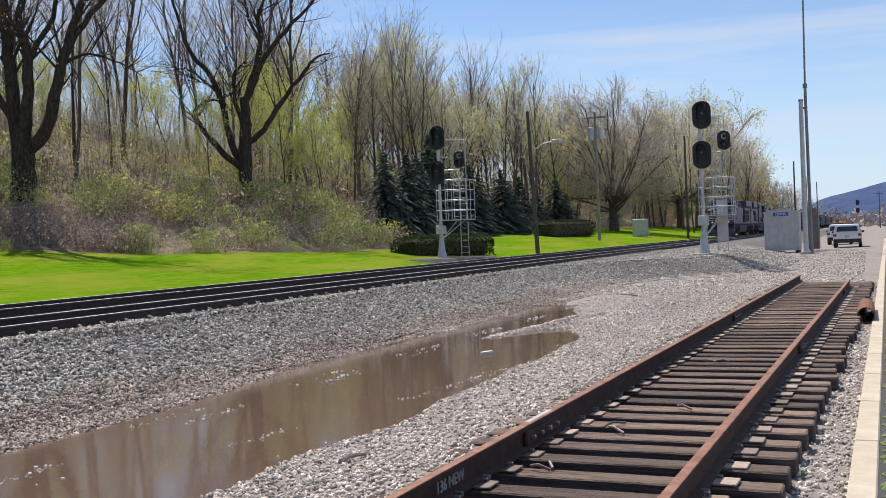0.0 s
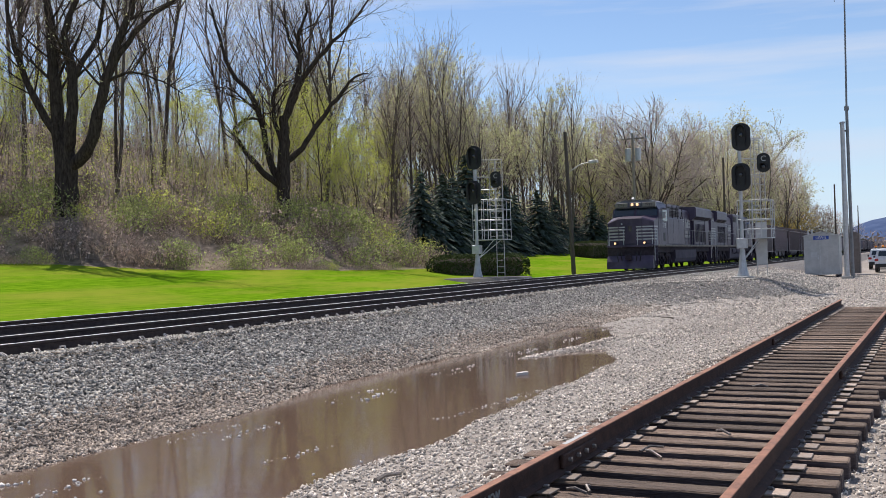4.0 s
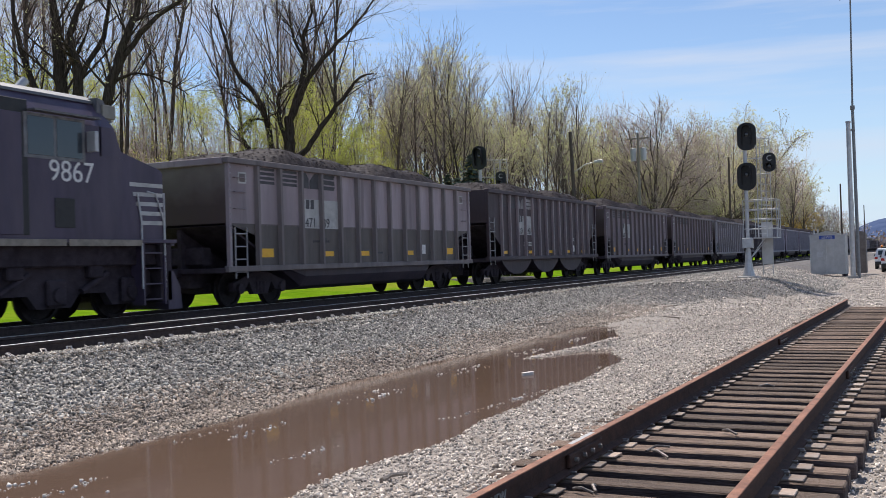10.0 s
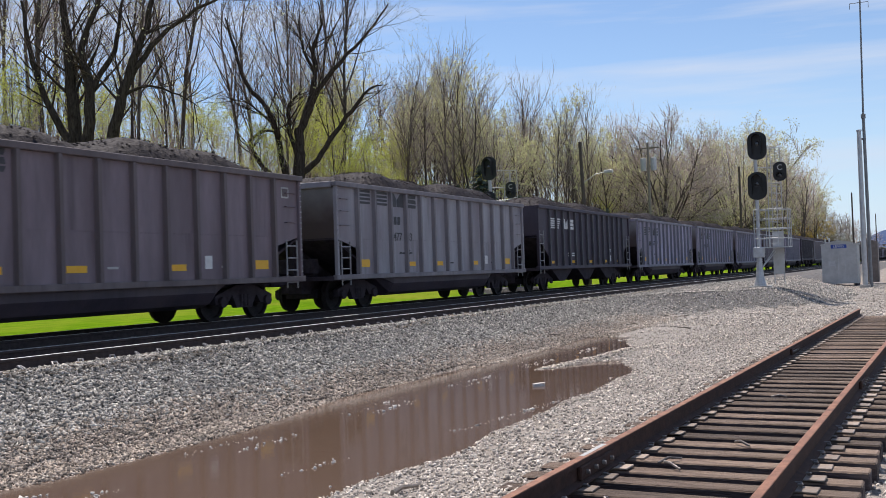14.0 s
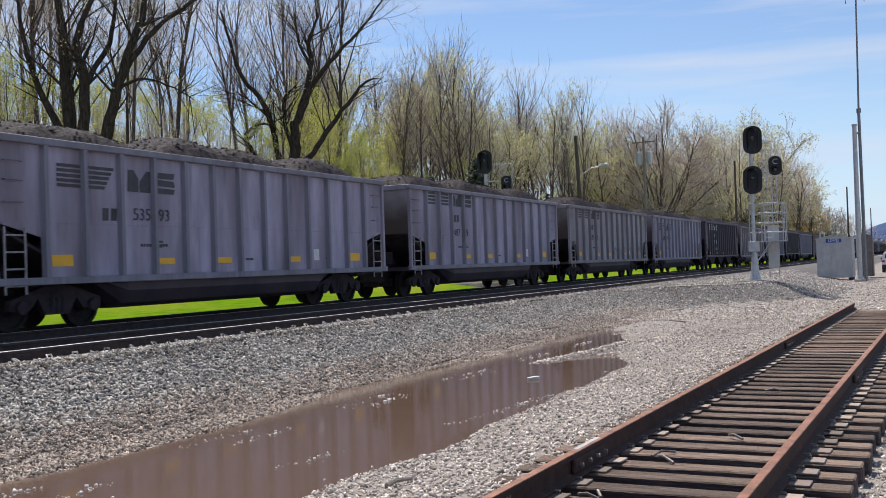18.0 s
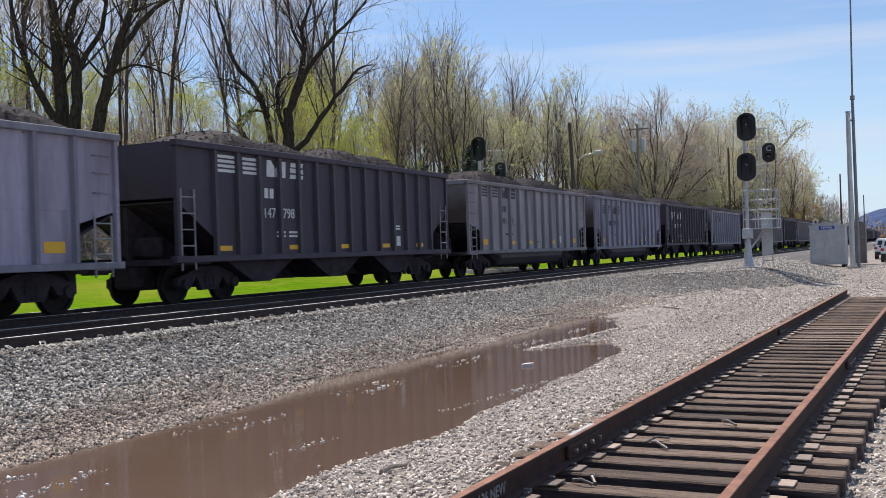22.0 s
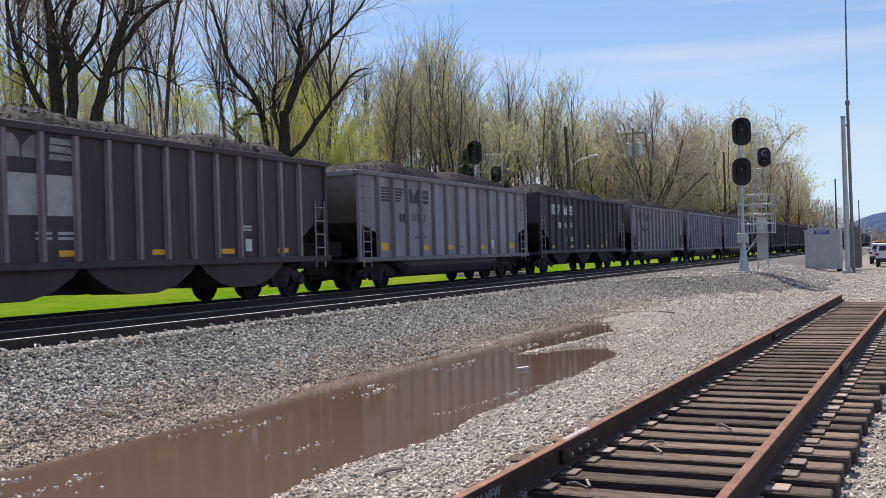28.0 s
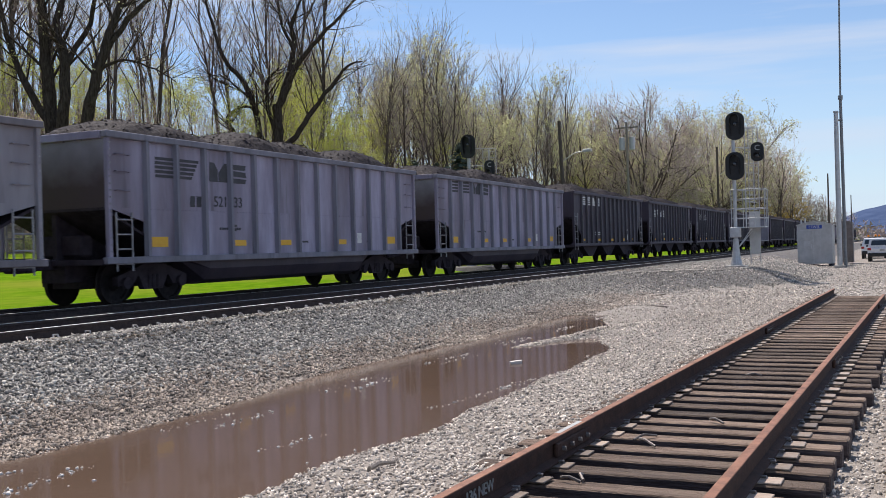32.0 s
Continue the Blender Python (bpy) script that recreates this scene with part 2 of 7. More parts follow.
M_PEBBLE = mat("gravel_stone", (0.40, 0.352, 0.30), (0.66, 0.59, 0.51), 8, 0.9, bump=0.3, bscale=80, island=0.65)
M_LAWN = mat("lawn_grass", (0.085, 0.20, 0.006), (0.165, 0.29, 0.012), 2.2, 0.9, bump=0.8, bscale=60, c=(0.25, 0.27, 0.035), cscale=0.28, camount=0.75, stretch=(0.6, 1.6, 1), spec=0.0)
M_HILL = mat("leaf_litter", (0.13, 0.098, 0.072), (0.36, 0.28, 0.21), 2.5, 0.95, bump=0.8, bscale=25, c=(0.19, 0.20, 0.06), cscale=0.12, camount=0.5, spec=0.1)
M_RAIL_SIDE = mat("rusty_rail", (0.055, 0.028, 0.02), (0.10, 0.05, 0.034), 9, 0.85, metal=0.2, bump=0.3, bscale=90)
M_MAINRAIL = mat("dark_rail", (0.035, 0.024, 0.023), (0.070, 0.050, 0.046), 9, 0.85, metal=0.1, bump=0.3, bscale=90)
M_RAIL_TOP = mat("polished_rail_head", (0.62, 0.61, 0.60), (0.74, 0.73, 0.72), 9, 0.5, metal=0.5, bump=0.03, bscale=60)
M_RUST_TOP = mat("rusted_rail_head", (0.17, 0.078, 0.050), (0.35, 0.165, 0.098), 5, 0.75, metal=0.15, bump=0.3, bscale=90)
M_TIE = mat("creosoted_tie_wood", (0.010, 0.007, 0.006), (0.045, 0.033, 0.027), 7, 0.9, bump=1.0, bscale=30, stretch=(4.0, 0.45, 4.0), vary=0.4)
M_TIETOP = mat("weathered_lit_tie_top", (0.045, 0.029, 0.021), (0.25, 0.172, 0.122), 7, 0.9, bump=1.0, bscale=30, stretch=(5.0, 0.4, 4.0), vary=0.5, c=(0.33, 0.245, 0.18), cscale=1.2, camount=0.45)
M_MAINTIE = mat("grimy_main_tie", (0.045, 0.033, 0.033), (0.125, 0.094, 0.090), 7, 0.9, bump=1.0, bscale=30, stretch=(4.0, 0.45, 4.0), vary=0.3)
M_CINDERSHADE = mat("shaded_dark_cinders", (0.007, 0.006, 0.005), (0.028, 0.024, 0.021), 20, 0.95, bump=1.0, bscale=45)
M_PLATE = mat("tie_plate_steel", (0.28, 0.24, 0.205), (0.52, 0.455, 0.39), 12, 0.6, metal=0.3, bump=0.3, vary=0.5, c=(0.20, 0.12, 0.07), cscale=3, camount=0.6)
M_CLIP = mat("rail_clip_steel", (0.34, 0.31, 0.29), (0.52, 0.49, 0.46), 12, 0.55, metal=0.3, bump=0.2, vary=0.4)
M_SPIKE = mat("spike_steel", (0.12, 0.10, 0.09), (0.30, 0.27, 0.24), 12, 0.6, metal=0.4, bump=0.3, vary=0.3)
M_CURB = mat("curb_concrete", (0.50, 0.42, 0.30), (0.60, 0.53, 0.40), 4, 0.9, bump=0.4, bscale=60)
M_ASPHALT = mat("asphalt", (0.05, 0.05, 0.05), (0.075, 0.073, 0.07), 20, 0.9, bump=0.5, bscale=90)
M_LOCO = mat("loco_black_paint", (0.040, 0.029, 0.053), (0.069, 0.052, 0.090), 1.2, 0.40, bump=0.06, bscale=14, stretch=(1.5, 1.5, 0.4), c=(0.096, 0.076, 0.106), cscale=0.9, camount=0.7, spec=0.35)
# locomotive tops paled from black: the sun on them is in the colour
M_LOCO_TOP = mat("loco_sunlit_top_tone", (0.10, 0.10, 0.105), (0.16, 0.16, 0.165), 2, 0.5, bump=0.05, c=(0.06, 0.055, 0.05), camount=0.4)
M_UNDER = mat("underframe_grime", (0.020, 0.015, 0.020), (0.052, 0.041, 0.051), 4, 0.85, bump=0.3, bscale=40, c=(0.085, 0.068, 0.076), camount=0.4, spec=0.2)
M_WHEEL = mat("wheel_steel", (0.012, 0.009, 0.010), (0.030, 0.024, 0.025), 6, 0.75, bump=0.1, spec=0.25)
M_WHITE = mat("white_paint", (0.62, 0.62, 0.60), (0.75, 0.75, 0.73), 6, 0.6, bump=0.05)
M_DIRTYWHITE = mat("weathered_white_paint", (0.34, 0.34, 0.33), (0.52, 0.52, 0.50), 3, 0.7, bump=0.05)
M_FADEDWHITE = mat("faded_white_paint", (0.22, 0.21, 0.205), (0.40, 0.39, 0.38), 3, 0.75, bump=0.05, c=(0.10, 0.08, 0.08), cscale=2.0, camount=0.5)
M_GLASS = glass("dark_glass", (0.02, 0.03, 0.04))
M_LAMP = glow("headlight_glow", (1.0, 0.60, 0.30), 1.25)
M_RAILING = mat("railing_paint", (0.10, 0.10, 0.11), (0.2, 0.2, 0.2), 6, 0.5)
M_COAL = mat("coal", (0.005, 0.004, 0.005), (0.043, 0.035, 0.039), 13, 0.75, bump=1.0, bscale=16, c=(0.03, 0.024, 0.025), cscale=2, camount=0.5, spec=0.1, island=0.5)
M_YELLOW = mat("yellow_reflector", (0.80, 0.42, 0.02), (0.86, 0.48, 0.03), 5, 0.5, bump=0.0)
M_DARKMARK = mat("dark_lettering", (0.05, 0.05, 0.055), (0.08, 0.08, 0.085), 5, 0.7, bump=0.0)
M_GALV = mat("galvanised_steel", (0.42, 0.43, 0.44), (0.55, 0.56, 0.57), 4, 0.5, metal=0.5, bump=0.1)
M_ALU = mat("aluminium_sheet", (0.40, 0.40, 0.40), (0.50, 0.50, 0.50), 2, 0.45, metal=0.35, bump=0.1)
M_BLACK = mat("matt_black_paint", (0.012, 0.012, 0.013), (0.02, 0.02, 0.02), 6, 0.55, bump=0.05)
M_LENS = glass("signal_lens", (0.03, 0.03, 0.035), 0.1)
M_SIGN = mat("blue_sign", (0.02, 0.06, 0.32), (0.03, 0.08, 0.38), 6, 0.5, bump=0.0)
M_POLE = mat("pole_wood", (0.07, 0.055, 0.045), (0.13, 0.105, 0.085), 5, 0.9, bump=0.5, stretch=(4, 4, 0.5))
M_GREYPOLE = mat("grey_pole_wood", (0.22, 0.19, 0.16), (0.32, 0.28, 0.24), 5, 0.9, bump=0.5, stretch=(4, 4, 0.5))


def wagon_paint(name, a, b, c, amt):
    """Weathered wagon sides: paint, grime patches and dark streaks that run down, different on every panel."""
    m = mat(name, a, b, 1.6, 0.62, bump=0.12, bscale=18, stretch=(1.6, 1.6, 0.35), c=c, cscale=0.55, camount=amt)
    nt, n = m.node_tree, m.node_tree.nodes
    bs = n["Principled BSDF"]
    src = bs.inputs["Base Color"].links[0].from_socket
    co, inf, mul, mp, no, mr, mx = (n.new("ShaderNode" + k) for k in ("TexCoord", "ObjectInfo", "Math", "Mapping", "TexNoise", "MapRange", "Mix"))
    mul.operation = "MULTIPLY"
    mul.inputs[1].default_value = 40.0
    nt.links.new(inf.outputs["Random"], mul.inputs[0])
    nt.links.new(mul.outputs[0], mp.inputs["Location"])
    mp.inputs["Scale"].default_value = (2.6, 2.6, 0.22)
    nt.links.new(co.outputs["Object"], mp.inputs["Vector"])
    nt.links.new(mp.outputs[0], no.inputs["Vector"])
    no.inputs["Scale"].default_value, no.inputs["Detail"].default_value, no.inputs["Roughness"].default_value = 1.0, 6, 0.6
    mr.inputs[1].default_value, mr.inputs[2].default_value, mr.inputs[4].default_value = 0.58, 0.74, 0.6
    nt.links.new(no.outputs[0], mr.inputs[0])
    mx.data_type = "RGBA"
    nt.links.new(mr.outputs[0], mx.inputs[0])
    nt.links.new(src, mx.inputs[6])
    mx.inputs[7].default_value = rgb(tuple(0.45 * q for q in c))
    nt.links.new(mx.outputs[2], bs.inputs["Base Color"])
    return m


PAINTS = {
    "grey": wagon_paint("grey_wagon_paint", (0.300, 0.278, 0.365), (0.448, 0.418, 0.535), (0.158, 0.125, 0.142), 0.75),
    "tan": wagon_paint("tan_wagon_paint", (0.309, 0.256, 0.273), (0.408, 0.343, 0.362), (0.187, 0.148, 0.156), 0.65),
    "brown": wagon_paint("brown_wagon_paint", (0.181, 0.140, 0.158), (0.248, 0.196, 0.219), (0.121, 0.090, 0.098), 0.6),
    "pale": wagon_paint("pale_wagon_paint", (0.285, 0.277, 0.300), (0.385, 0.376, 0.402), (0.202, 0.164, 0.184), 0.7),
    "dust": wagon_paint("dusty_lower_paint", (0.10, 0.085, 0.08), (0.15, 0.13, 0.12), (0.07, 0.06, 0.055), 0.6),
    # side paint under grime, darkened as well for the shade below the wagon
    "tub": wagon_paint("grimy_shaded_tub_paint", (0.035, 0.027, 0.040), (0.063, 0.048, 0.065), (0.096, 0.072, 0.080), 0.5),
    "maroon": wagon_paint("maroon_wagon_paint", (0.050, 0.033, 0.039), (0.076, 0.051, 0.060), (0.045, 0.030, 0.033), 0.6),
    "black": wagon_paint("black_wagon_paint", (0.035, 0.026, 0.044), (0.054, 0.043, 0.068), (0.081, 0.059, 0.070), 0.4),
}

# grey, tan, pale and brown ribs darker than panels: rib shade in the paint
RIBS = {
    "grey": wagon_paint("grey_shaded_rib_paint", (0.184, 0.183, 0.219), (0.276, 0.268, 0.318), (0.131, 0.122, 0.133), 0.55),
    "tan": wagon_paint("tan_shaded_rib_paint", (0.165, 0.138, 0.134), (0.232, 0.200, 0.195), (0.110, 0.092, 0.089), 0.6),
    "pale": wagon_paint("pale_shaded_rib_paint", (0.176, 0.158, 0.165), (0.265, 0.234, 0.248), (0.126, 0.117, 0.127), 0.55),
    "brown": wagon_paint("brown_shaded_rib_paint", (0.121, 0.095, 0.095), (0.181, 0.146, 0.146), (0.097, 0.073, 0.073), 0.6),
    "maroon": wagon_paint("maroon_rib_paint", (0.202, 0.158, 0.165), (0.378, 0.310, 0.318), (0.101, 0.070, 0.070), 0.6),
    "black": wagon_paint("black_rib_paint", (0.052, 0.048, 0.058), (0.087, 0.080, 0.093), (0.104, 0.086, 0.087), 0.35),
}


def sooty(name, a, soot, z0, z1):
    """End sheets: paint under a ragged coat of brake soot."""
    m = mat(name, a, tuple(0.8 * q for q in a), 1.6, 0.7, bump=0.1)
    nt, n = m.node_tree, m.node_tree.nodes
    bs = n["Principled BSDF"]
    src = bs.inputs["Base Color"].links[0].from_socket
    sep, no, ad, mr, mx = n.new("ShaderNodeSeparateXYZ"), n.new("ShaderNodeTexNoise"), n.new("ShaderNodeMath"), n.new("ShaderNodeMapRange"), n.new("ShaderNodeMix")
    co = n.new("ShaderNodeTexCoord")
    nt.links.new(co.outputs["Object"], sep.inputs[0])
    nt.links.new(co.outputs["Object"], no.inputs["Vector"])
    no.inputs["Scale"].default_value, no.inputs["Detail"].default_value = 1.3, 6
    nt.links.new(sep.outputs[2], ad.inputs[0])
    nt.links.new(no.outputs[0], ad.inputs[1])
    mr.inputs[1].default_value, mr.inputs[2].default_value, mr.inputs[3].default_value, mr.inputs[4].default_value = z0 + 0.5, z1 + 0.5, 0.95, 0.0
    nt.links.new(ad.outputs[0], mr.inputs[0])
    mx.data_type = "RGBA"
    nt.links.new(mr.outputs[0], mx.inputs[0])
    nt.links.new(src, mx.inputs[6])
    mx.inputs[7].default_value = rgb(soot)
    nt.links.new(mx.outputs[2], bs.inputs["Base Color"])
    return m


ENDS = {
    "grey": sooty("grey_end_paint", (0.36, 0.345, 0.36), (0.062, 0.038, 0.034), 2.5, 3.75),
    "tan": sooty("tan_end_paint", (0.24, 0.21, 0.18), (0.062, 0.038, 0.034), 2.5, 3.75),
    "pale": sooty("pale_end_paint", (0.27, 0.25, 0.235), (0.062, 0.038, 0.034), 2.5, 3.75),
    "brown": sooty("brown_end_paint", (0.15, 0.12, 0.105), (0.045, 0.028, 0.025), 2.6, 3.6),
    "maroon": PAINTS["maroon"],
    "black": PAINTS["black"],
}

# ---------- plan ----------
RAIL_Z = 0.866                     # top of the main rails
SPUR_Z = 0.365                     # top of the spur's rails
NEAR_Y = 11.59 + 0.755             # centre line of the near main track
FAR_Y = NEAR_Y + 3.936             # centre line of the far main track, on which the train runs
SPUR_A = radians(-1.42)
KERB_A = radians(-0.863)
SPUR = Matrix.Rotation(SPUR_A, 4, "Z") @ Matrix.Translation((0, 2.746 - 0.755, 0))


def step(a, b, x):
    t = np.clip((x - a) / (b - a), 0, 1)
    return t * t * (3 - 2 * t)


def wave(x, y, s, seed=0.0):
    """Cheap smooth unevenness, about -1 to 1."""
    return (np.sin(x / s + 1.3 * seed + 1.7 * np.sin(y / s * 0.7 + seed)) + np.sin(y / s * 1.3 + 2.1 * seed + 1.3 * np.sin(x / s * 0.9 + 0.5 + seed))) / 2


def lawn_edge(x):
    return 34.0 - 4.8 * step(30, 37, x) - 2.6 * step(37, 50, x) + 10.0 * step(56, 80, x)


def height(x, y):
    """The lie of the land."""
    x, y = np.asarray(x, float), np.asarray(y, float)
    # yard, with the pool's hollow
    left = 8.35 + 0.25 * wave(x, y * 0, 1.9) + 0.12 * wave(x, y * 0, 0.6, 2) + 0.3 * step(14, 22, x)
    right = 4.55 + 0.14 * wave(x, y * 0, 1.4, 1) + 1.35 * step(16.6, 21.5, x) + 1.0 * step(22, 26, x)
    inside = np.minimum(np.minimum(left - y, y - right), 27.0 - x + 0.6 * wave(x, y, 0.9))
    bar = np.exp(-((x - 20.2) / 2.2) ** 2 - ((y - 6.25 + 0.25 * (x - 20.2)) / 0.28) ** 2)
    yard = 0.0 + 0.05 * step(27, 60, x) - 0.05 * step(-0.7, 0.25, inside) - 0.10 * step(-0.05, 0.9, inside) + 0.16 * bar
    ly = y - 1.99 + 0.0248 * x
    yard = yard + 0.15 * step(0.80, 0.98, ly) * (1 - step(1.15, 2.5, ly)) * (1 - step(31, 34, x))
    yard = yard + 0.012 * wave(x, y, 0.45, 3) + 0.012 * wave(x, y, 1.3, 4)
    # shoulder of the main line, wider beside the signal
    edge = 10.95 - 4.7 * step(35, 45, x) + 2.2 * step(52, 75, x)
    foot = edge - 2.55 - 0.6 * step(33, 45, x)
    up = step(0, 1, (y - foot) / (edge - foot) * 0.9 + 0.05)
    lift = 0.70 - 0.0 * x
    z = yard + (lift - yard) * np.clip((y - foot) / (edge - foot), 0, 1) ** 1.15
    z = z + 0.03 * wave(x, y, 0.7, 5) * (up > 0.02) * (y < 10.9)
    # beyond the far track: lawn, then the wooded bank
    z = np.where(y > 18.6, 0.70 - 0.06 * step(18.6, 19.2, y) + 0.11 * np.maximum(y - 19.3, 0), z)
    e = lawn_edge(x)
    past = np.maximum(y - e, 0)
    bank = 0.34 - 0.15 * step(60, 150, x)
    rise = np.where(past < 36, bank * past * step(-2, 6, past), bank * 36 + 0.05 * (past - 36))
    top_lawn = 0.64 + 0.11 * np.maximum(e - 19.3, 0)
    z = np.where(past > 0, top_lawn + rise + 0.35 * wave(x, y, 3.1, 6) * step(0, 4, past), z)
    far = step(250, 900, np.hypot(x, y))
    return z * (1 - far)


def sheet(name, xs, ys, keep, mat_, label, category, lift=0.0):
    X, Y = np.meshgrid(xs, ys, indexing="ij")
    Z = height(X, Y) + lift
    v = np.stack([X, Y, Z], -1).reshape(-1, 3)
    ny = len(ys)
    i, j = np.meshgrid(np.arange(len(xs) - 1), np.arange(ny - 1), indexing="ij")
    ids = (i * ny + j)
    cxm, cym = (X[:-1, :-1] + X[1:, 1:]) / 2, (Y[:-1, :-1] + Y[1:, 1:]) / 2
    ok = keep(cxm, cym)
    ids = ids[ok]
    f = np.stack([ids, ids + ny, ids + ny + 1, ids + 1], -1)
    used = np.unique(f)
    remap = np.full(len(v), -1)
    remap[used] = np.arange(len(used))
    me = big_mesh(name, v[used], remap[f], mat_)
    me.shade_smooth()
    return tagged(new(name, me), label, category, kind="structure")


def steps(*spans):
    out = []
    for a, b, d in spans:
        out += list(np.arange(a, b, d))
    return np.array(out + [spans[-1][1]])


XS = steps((-900, -60, 60), (-60, 0, 6), (0, 34, 0.2), (34, 90, 0.8), (90, 250, 5), (250, 1000, 50), (1000, 4000, 300))
YS = steps((-1500, -60, 120), (-60, -2, 4), (-2, 12, 0.2), (12, 20, 0.4), (20, 50, 0.7), (50, 130, 4), (130, 1500, 100))


def on_hill(x, y):
    return y > lawn_edge(x)


def on_shoulder(x, y):
    return (y > 8.75 - 5.3 * step(35, 45, x) + 2.6 * step(52, 75, x)) & (y < 18.9) & (x > -60) & (x < 250)


# bed coloured darker than the loose stones, as the shade in their gaps
sheet("ballast_bed", XS, YS, on_shoulder, M_BALLAST, "bed of crushed ballast under the main tracks, darkened for the shade between stones", "track bed")
sheet("ground", XS, YS, lambda x, y: (y < 18.9) & ~on_shoulder(x, y), M_YARD, "grey gravel yard with muddy patches beside the tracks", "ground")
sheet("lawn", XS, YS, lambda x, y: (y >= 18.9) & ~on_hill(x, y), M_LAWN, "bright green mown grass lawn beyond the tracks", "lawn")
sheet("hillside", XS, YS, on_hill, M_HILL, "wooded bank covered in brown leaf litter", "hillside")

# water
def water_mat():
    m = bpy.data.materials.new("muddy_water")
    m.use_nodes = True
    nt, n = m.node_tree, m.node_tree.nodes
    bs = n["Principled BSDF"]
    co = n.new("ShaderNodeTexCoord")
    n1 = n.new("ShaderNodeTexNoise")
    n1.inputs["Scale"].default_value, n1.inputs["Detail"].default_value = 0.7, 4
    nt.links.new(co.outputs["Object"], n1.inputs["Vector"])
    r = n.new("ShaderNodeValToRGB")
    r.color_ramp.elements[0].color, r.color_ramp.elements[1].color = (0.115, 0.074, 0.052, 1), (0.150, 0.101, 0.072, 1)
    nt.links.new(n1.outputs[0], r.inputs[0])
    nt.links.new(r.outputs[0], bs.inputs["Base Color"])
    bs.inputs["Roughness"].default_value = 0.07
    bs.inputs["IOR"].default_value = 1.33
    n2 = n.new("ShaderNodeTexNoise")
    n2.inputs["Scale"].default_value, n2.inputs["Detail"].default_value = 9.0, 3
    nt.links.new(co.outputs["Object"], n2.inputs["Vector"])
    b = n.new("ShaderNodeBump")
    b.inputs["Strength"].default_value, b.inputs["Distance"].default_value = 0.05, 0.01
    nt.links.new(n2.outputs[0], b.inputs["Height"])
    nt.links.new(b.outputs[0], bs.inputs["Normal"])
    return m


M_WATER = water_mat()
solid("water", Mesh().add([(-12, 3.0, -0.055), (29, 3.0, -0.055), (29, 9.6, -0.055), (-12, 9.6, -0.055)], [(0, 1, 2, 3)]), M_WATER,
      "brown muddy rainwater standing in the hollow between the tracks", "puddle", kind="structure")

# ---------- tracks ----------
RAIL = [(-0.075, -0.185), (0.075, -0.185), (0.075, -0.172), (0.012, -0.15), (0.009, -0.05), (0.036, -0.04), (0.037, -0.008), (0.030, -0.001),
        (-0.030, -0.001), (-0.037, -0.008), (-0.036, -0.04), (-0.009, -0.05), (-0.012, -0.15), (-0.075, -0.172)]


def rail_pair(track, x0, x1, z, top):
    for y in (-0.755, 0.755):
        r = part("rail", Mesh().prism([(y + p, z + q) for p, q in RAIL], "x", x0, x1), M_MAINRAIL, track, "long dark steel rail")
        part("rail_head", Mesh().box(x0, x1, y - 0.029, y + 0.029, z - 0.002, z + 0.002), top, r, "worn running surface")


TIE_ME = Mesh().box(-0.115, 0.115, -1.3, 1.3, -0.18, 0, 0.012).data("tie", M_MAINTIE)
OLD_TIE_ME = Mesh().box(-0.115, 0.115, -1.3, 1.3, -0.18, 0, 0.012).data("tie", M_MAINTIE)
# tops are weathered, but sun on top and shade on sides are coloured in too
OLD_TIE_ME.materials.append(M_TIETOP)
for pl in OLD_TIE_ME.polygons:
    pl.material_index = 1 if pl.normal.z > 0.6 else 0


def main_track(y, label):
    t = thing("railway_track", label, "railway track", (0, y, 0), "main line tracks", kind="structure")
    rail_pair(t, -150, 1500, RAIL_Z, M_RAIL_TOP)
    rnd = random.Random(int(y * 10))
    far = Mesh()
    n = 0
    x = -8.0
    while x < 420:
        if x < 90 and n < 170:
            part("tie", TIE_ME, None, t, "", pose(x, rnd.uniform(-0.04, 0.04), RAIL_Z - 0.195, 0, 0, rnd.uniform(-0.8, 0.8)))
            n += 1
        else:
            far.box(x - 0.115, x + 0.115, -1.3, 1.3, RAIL_Z - 0.37, RAIL_Z - 0.195)
        x += 0.56
    tagged(part("ties_beyond", far, M_MAINTIE, t), kind="stuff")
    return t


CLIP_ME = Mesh().box(-0.05, 0.05, -0.07, 0.07, 0.0, 0.03, 0.008).tube([(-0.035, -0.06, 0.03), (-0.035, 0.0, 0.085), (0.035, 0.0, 0.085), (0.035, -0.06, 0.03)], 0.014, 5).data("rail_clip", M_CLIP)
near_track = main_track(NEAR_Y, "empty main track with two bright worn rails on ballast")
rnd = random.Random(44)
for k in range(95):
    x = 7.2 + 0.56 * k + rnd.uniform(-0.08, 0.08)
    part("rail_clip", CLIP_ME, None, near_track, "", pose(x, -0.755 - 0.16, RAIL_Z - 0.185, rnd.uniform(-15, 15), 0, rnd.uniform(-30, 30)))
far_track = main_track(FAR_Y, "main track that carries the coal train")

spur = thing("spur_track", "disused rusty spur track lying on old wooden ties", "railway track", SPUR, kind="structure")
for y, x1 in ((-0.755, 28.7), (0.755, 32.0)):
    r = part("rail", Mesh().prism([(y + p, SPUR_Z + q) for p, q in RAIL], "x", -3.0, x1), M_RAIL_SIDE, spur, "rusty steel rail")
    part("rail_head", Mesh().box(-3.0, x1 - 0.004, y - 0.034, y + 0.034, SPUR_Z - 0.006, SPUR_Z + 0.003, 0.002), M_RUST_TOP, r, "orange rusted running surface")
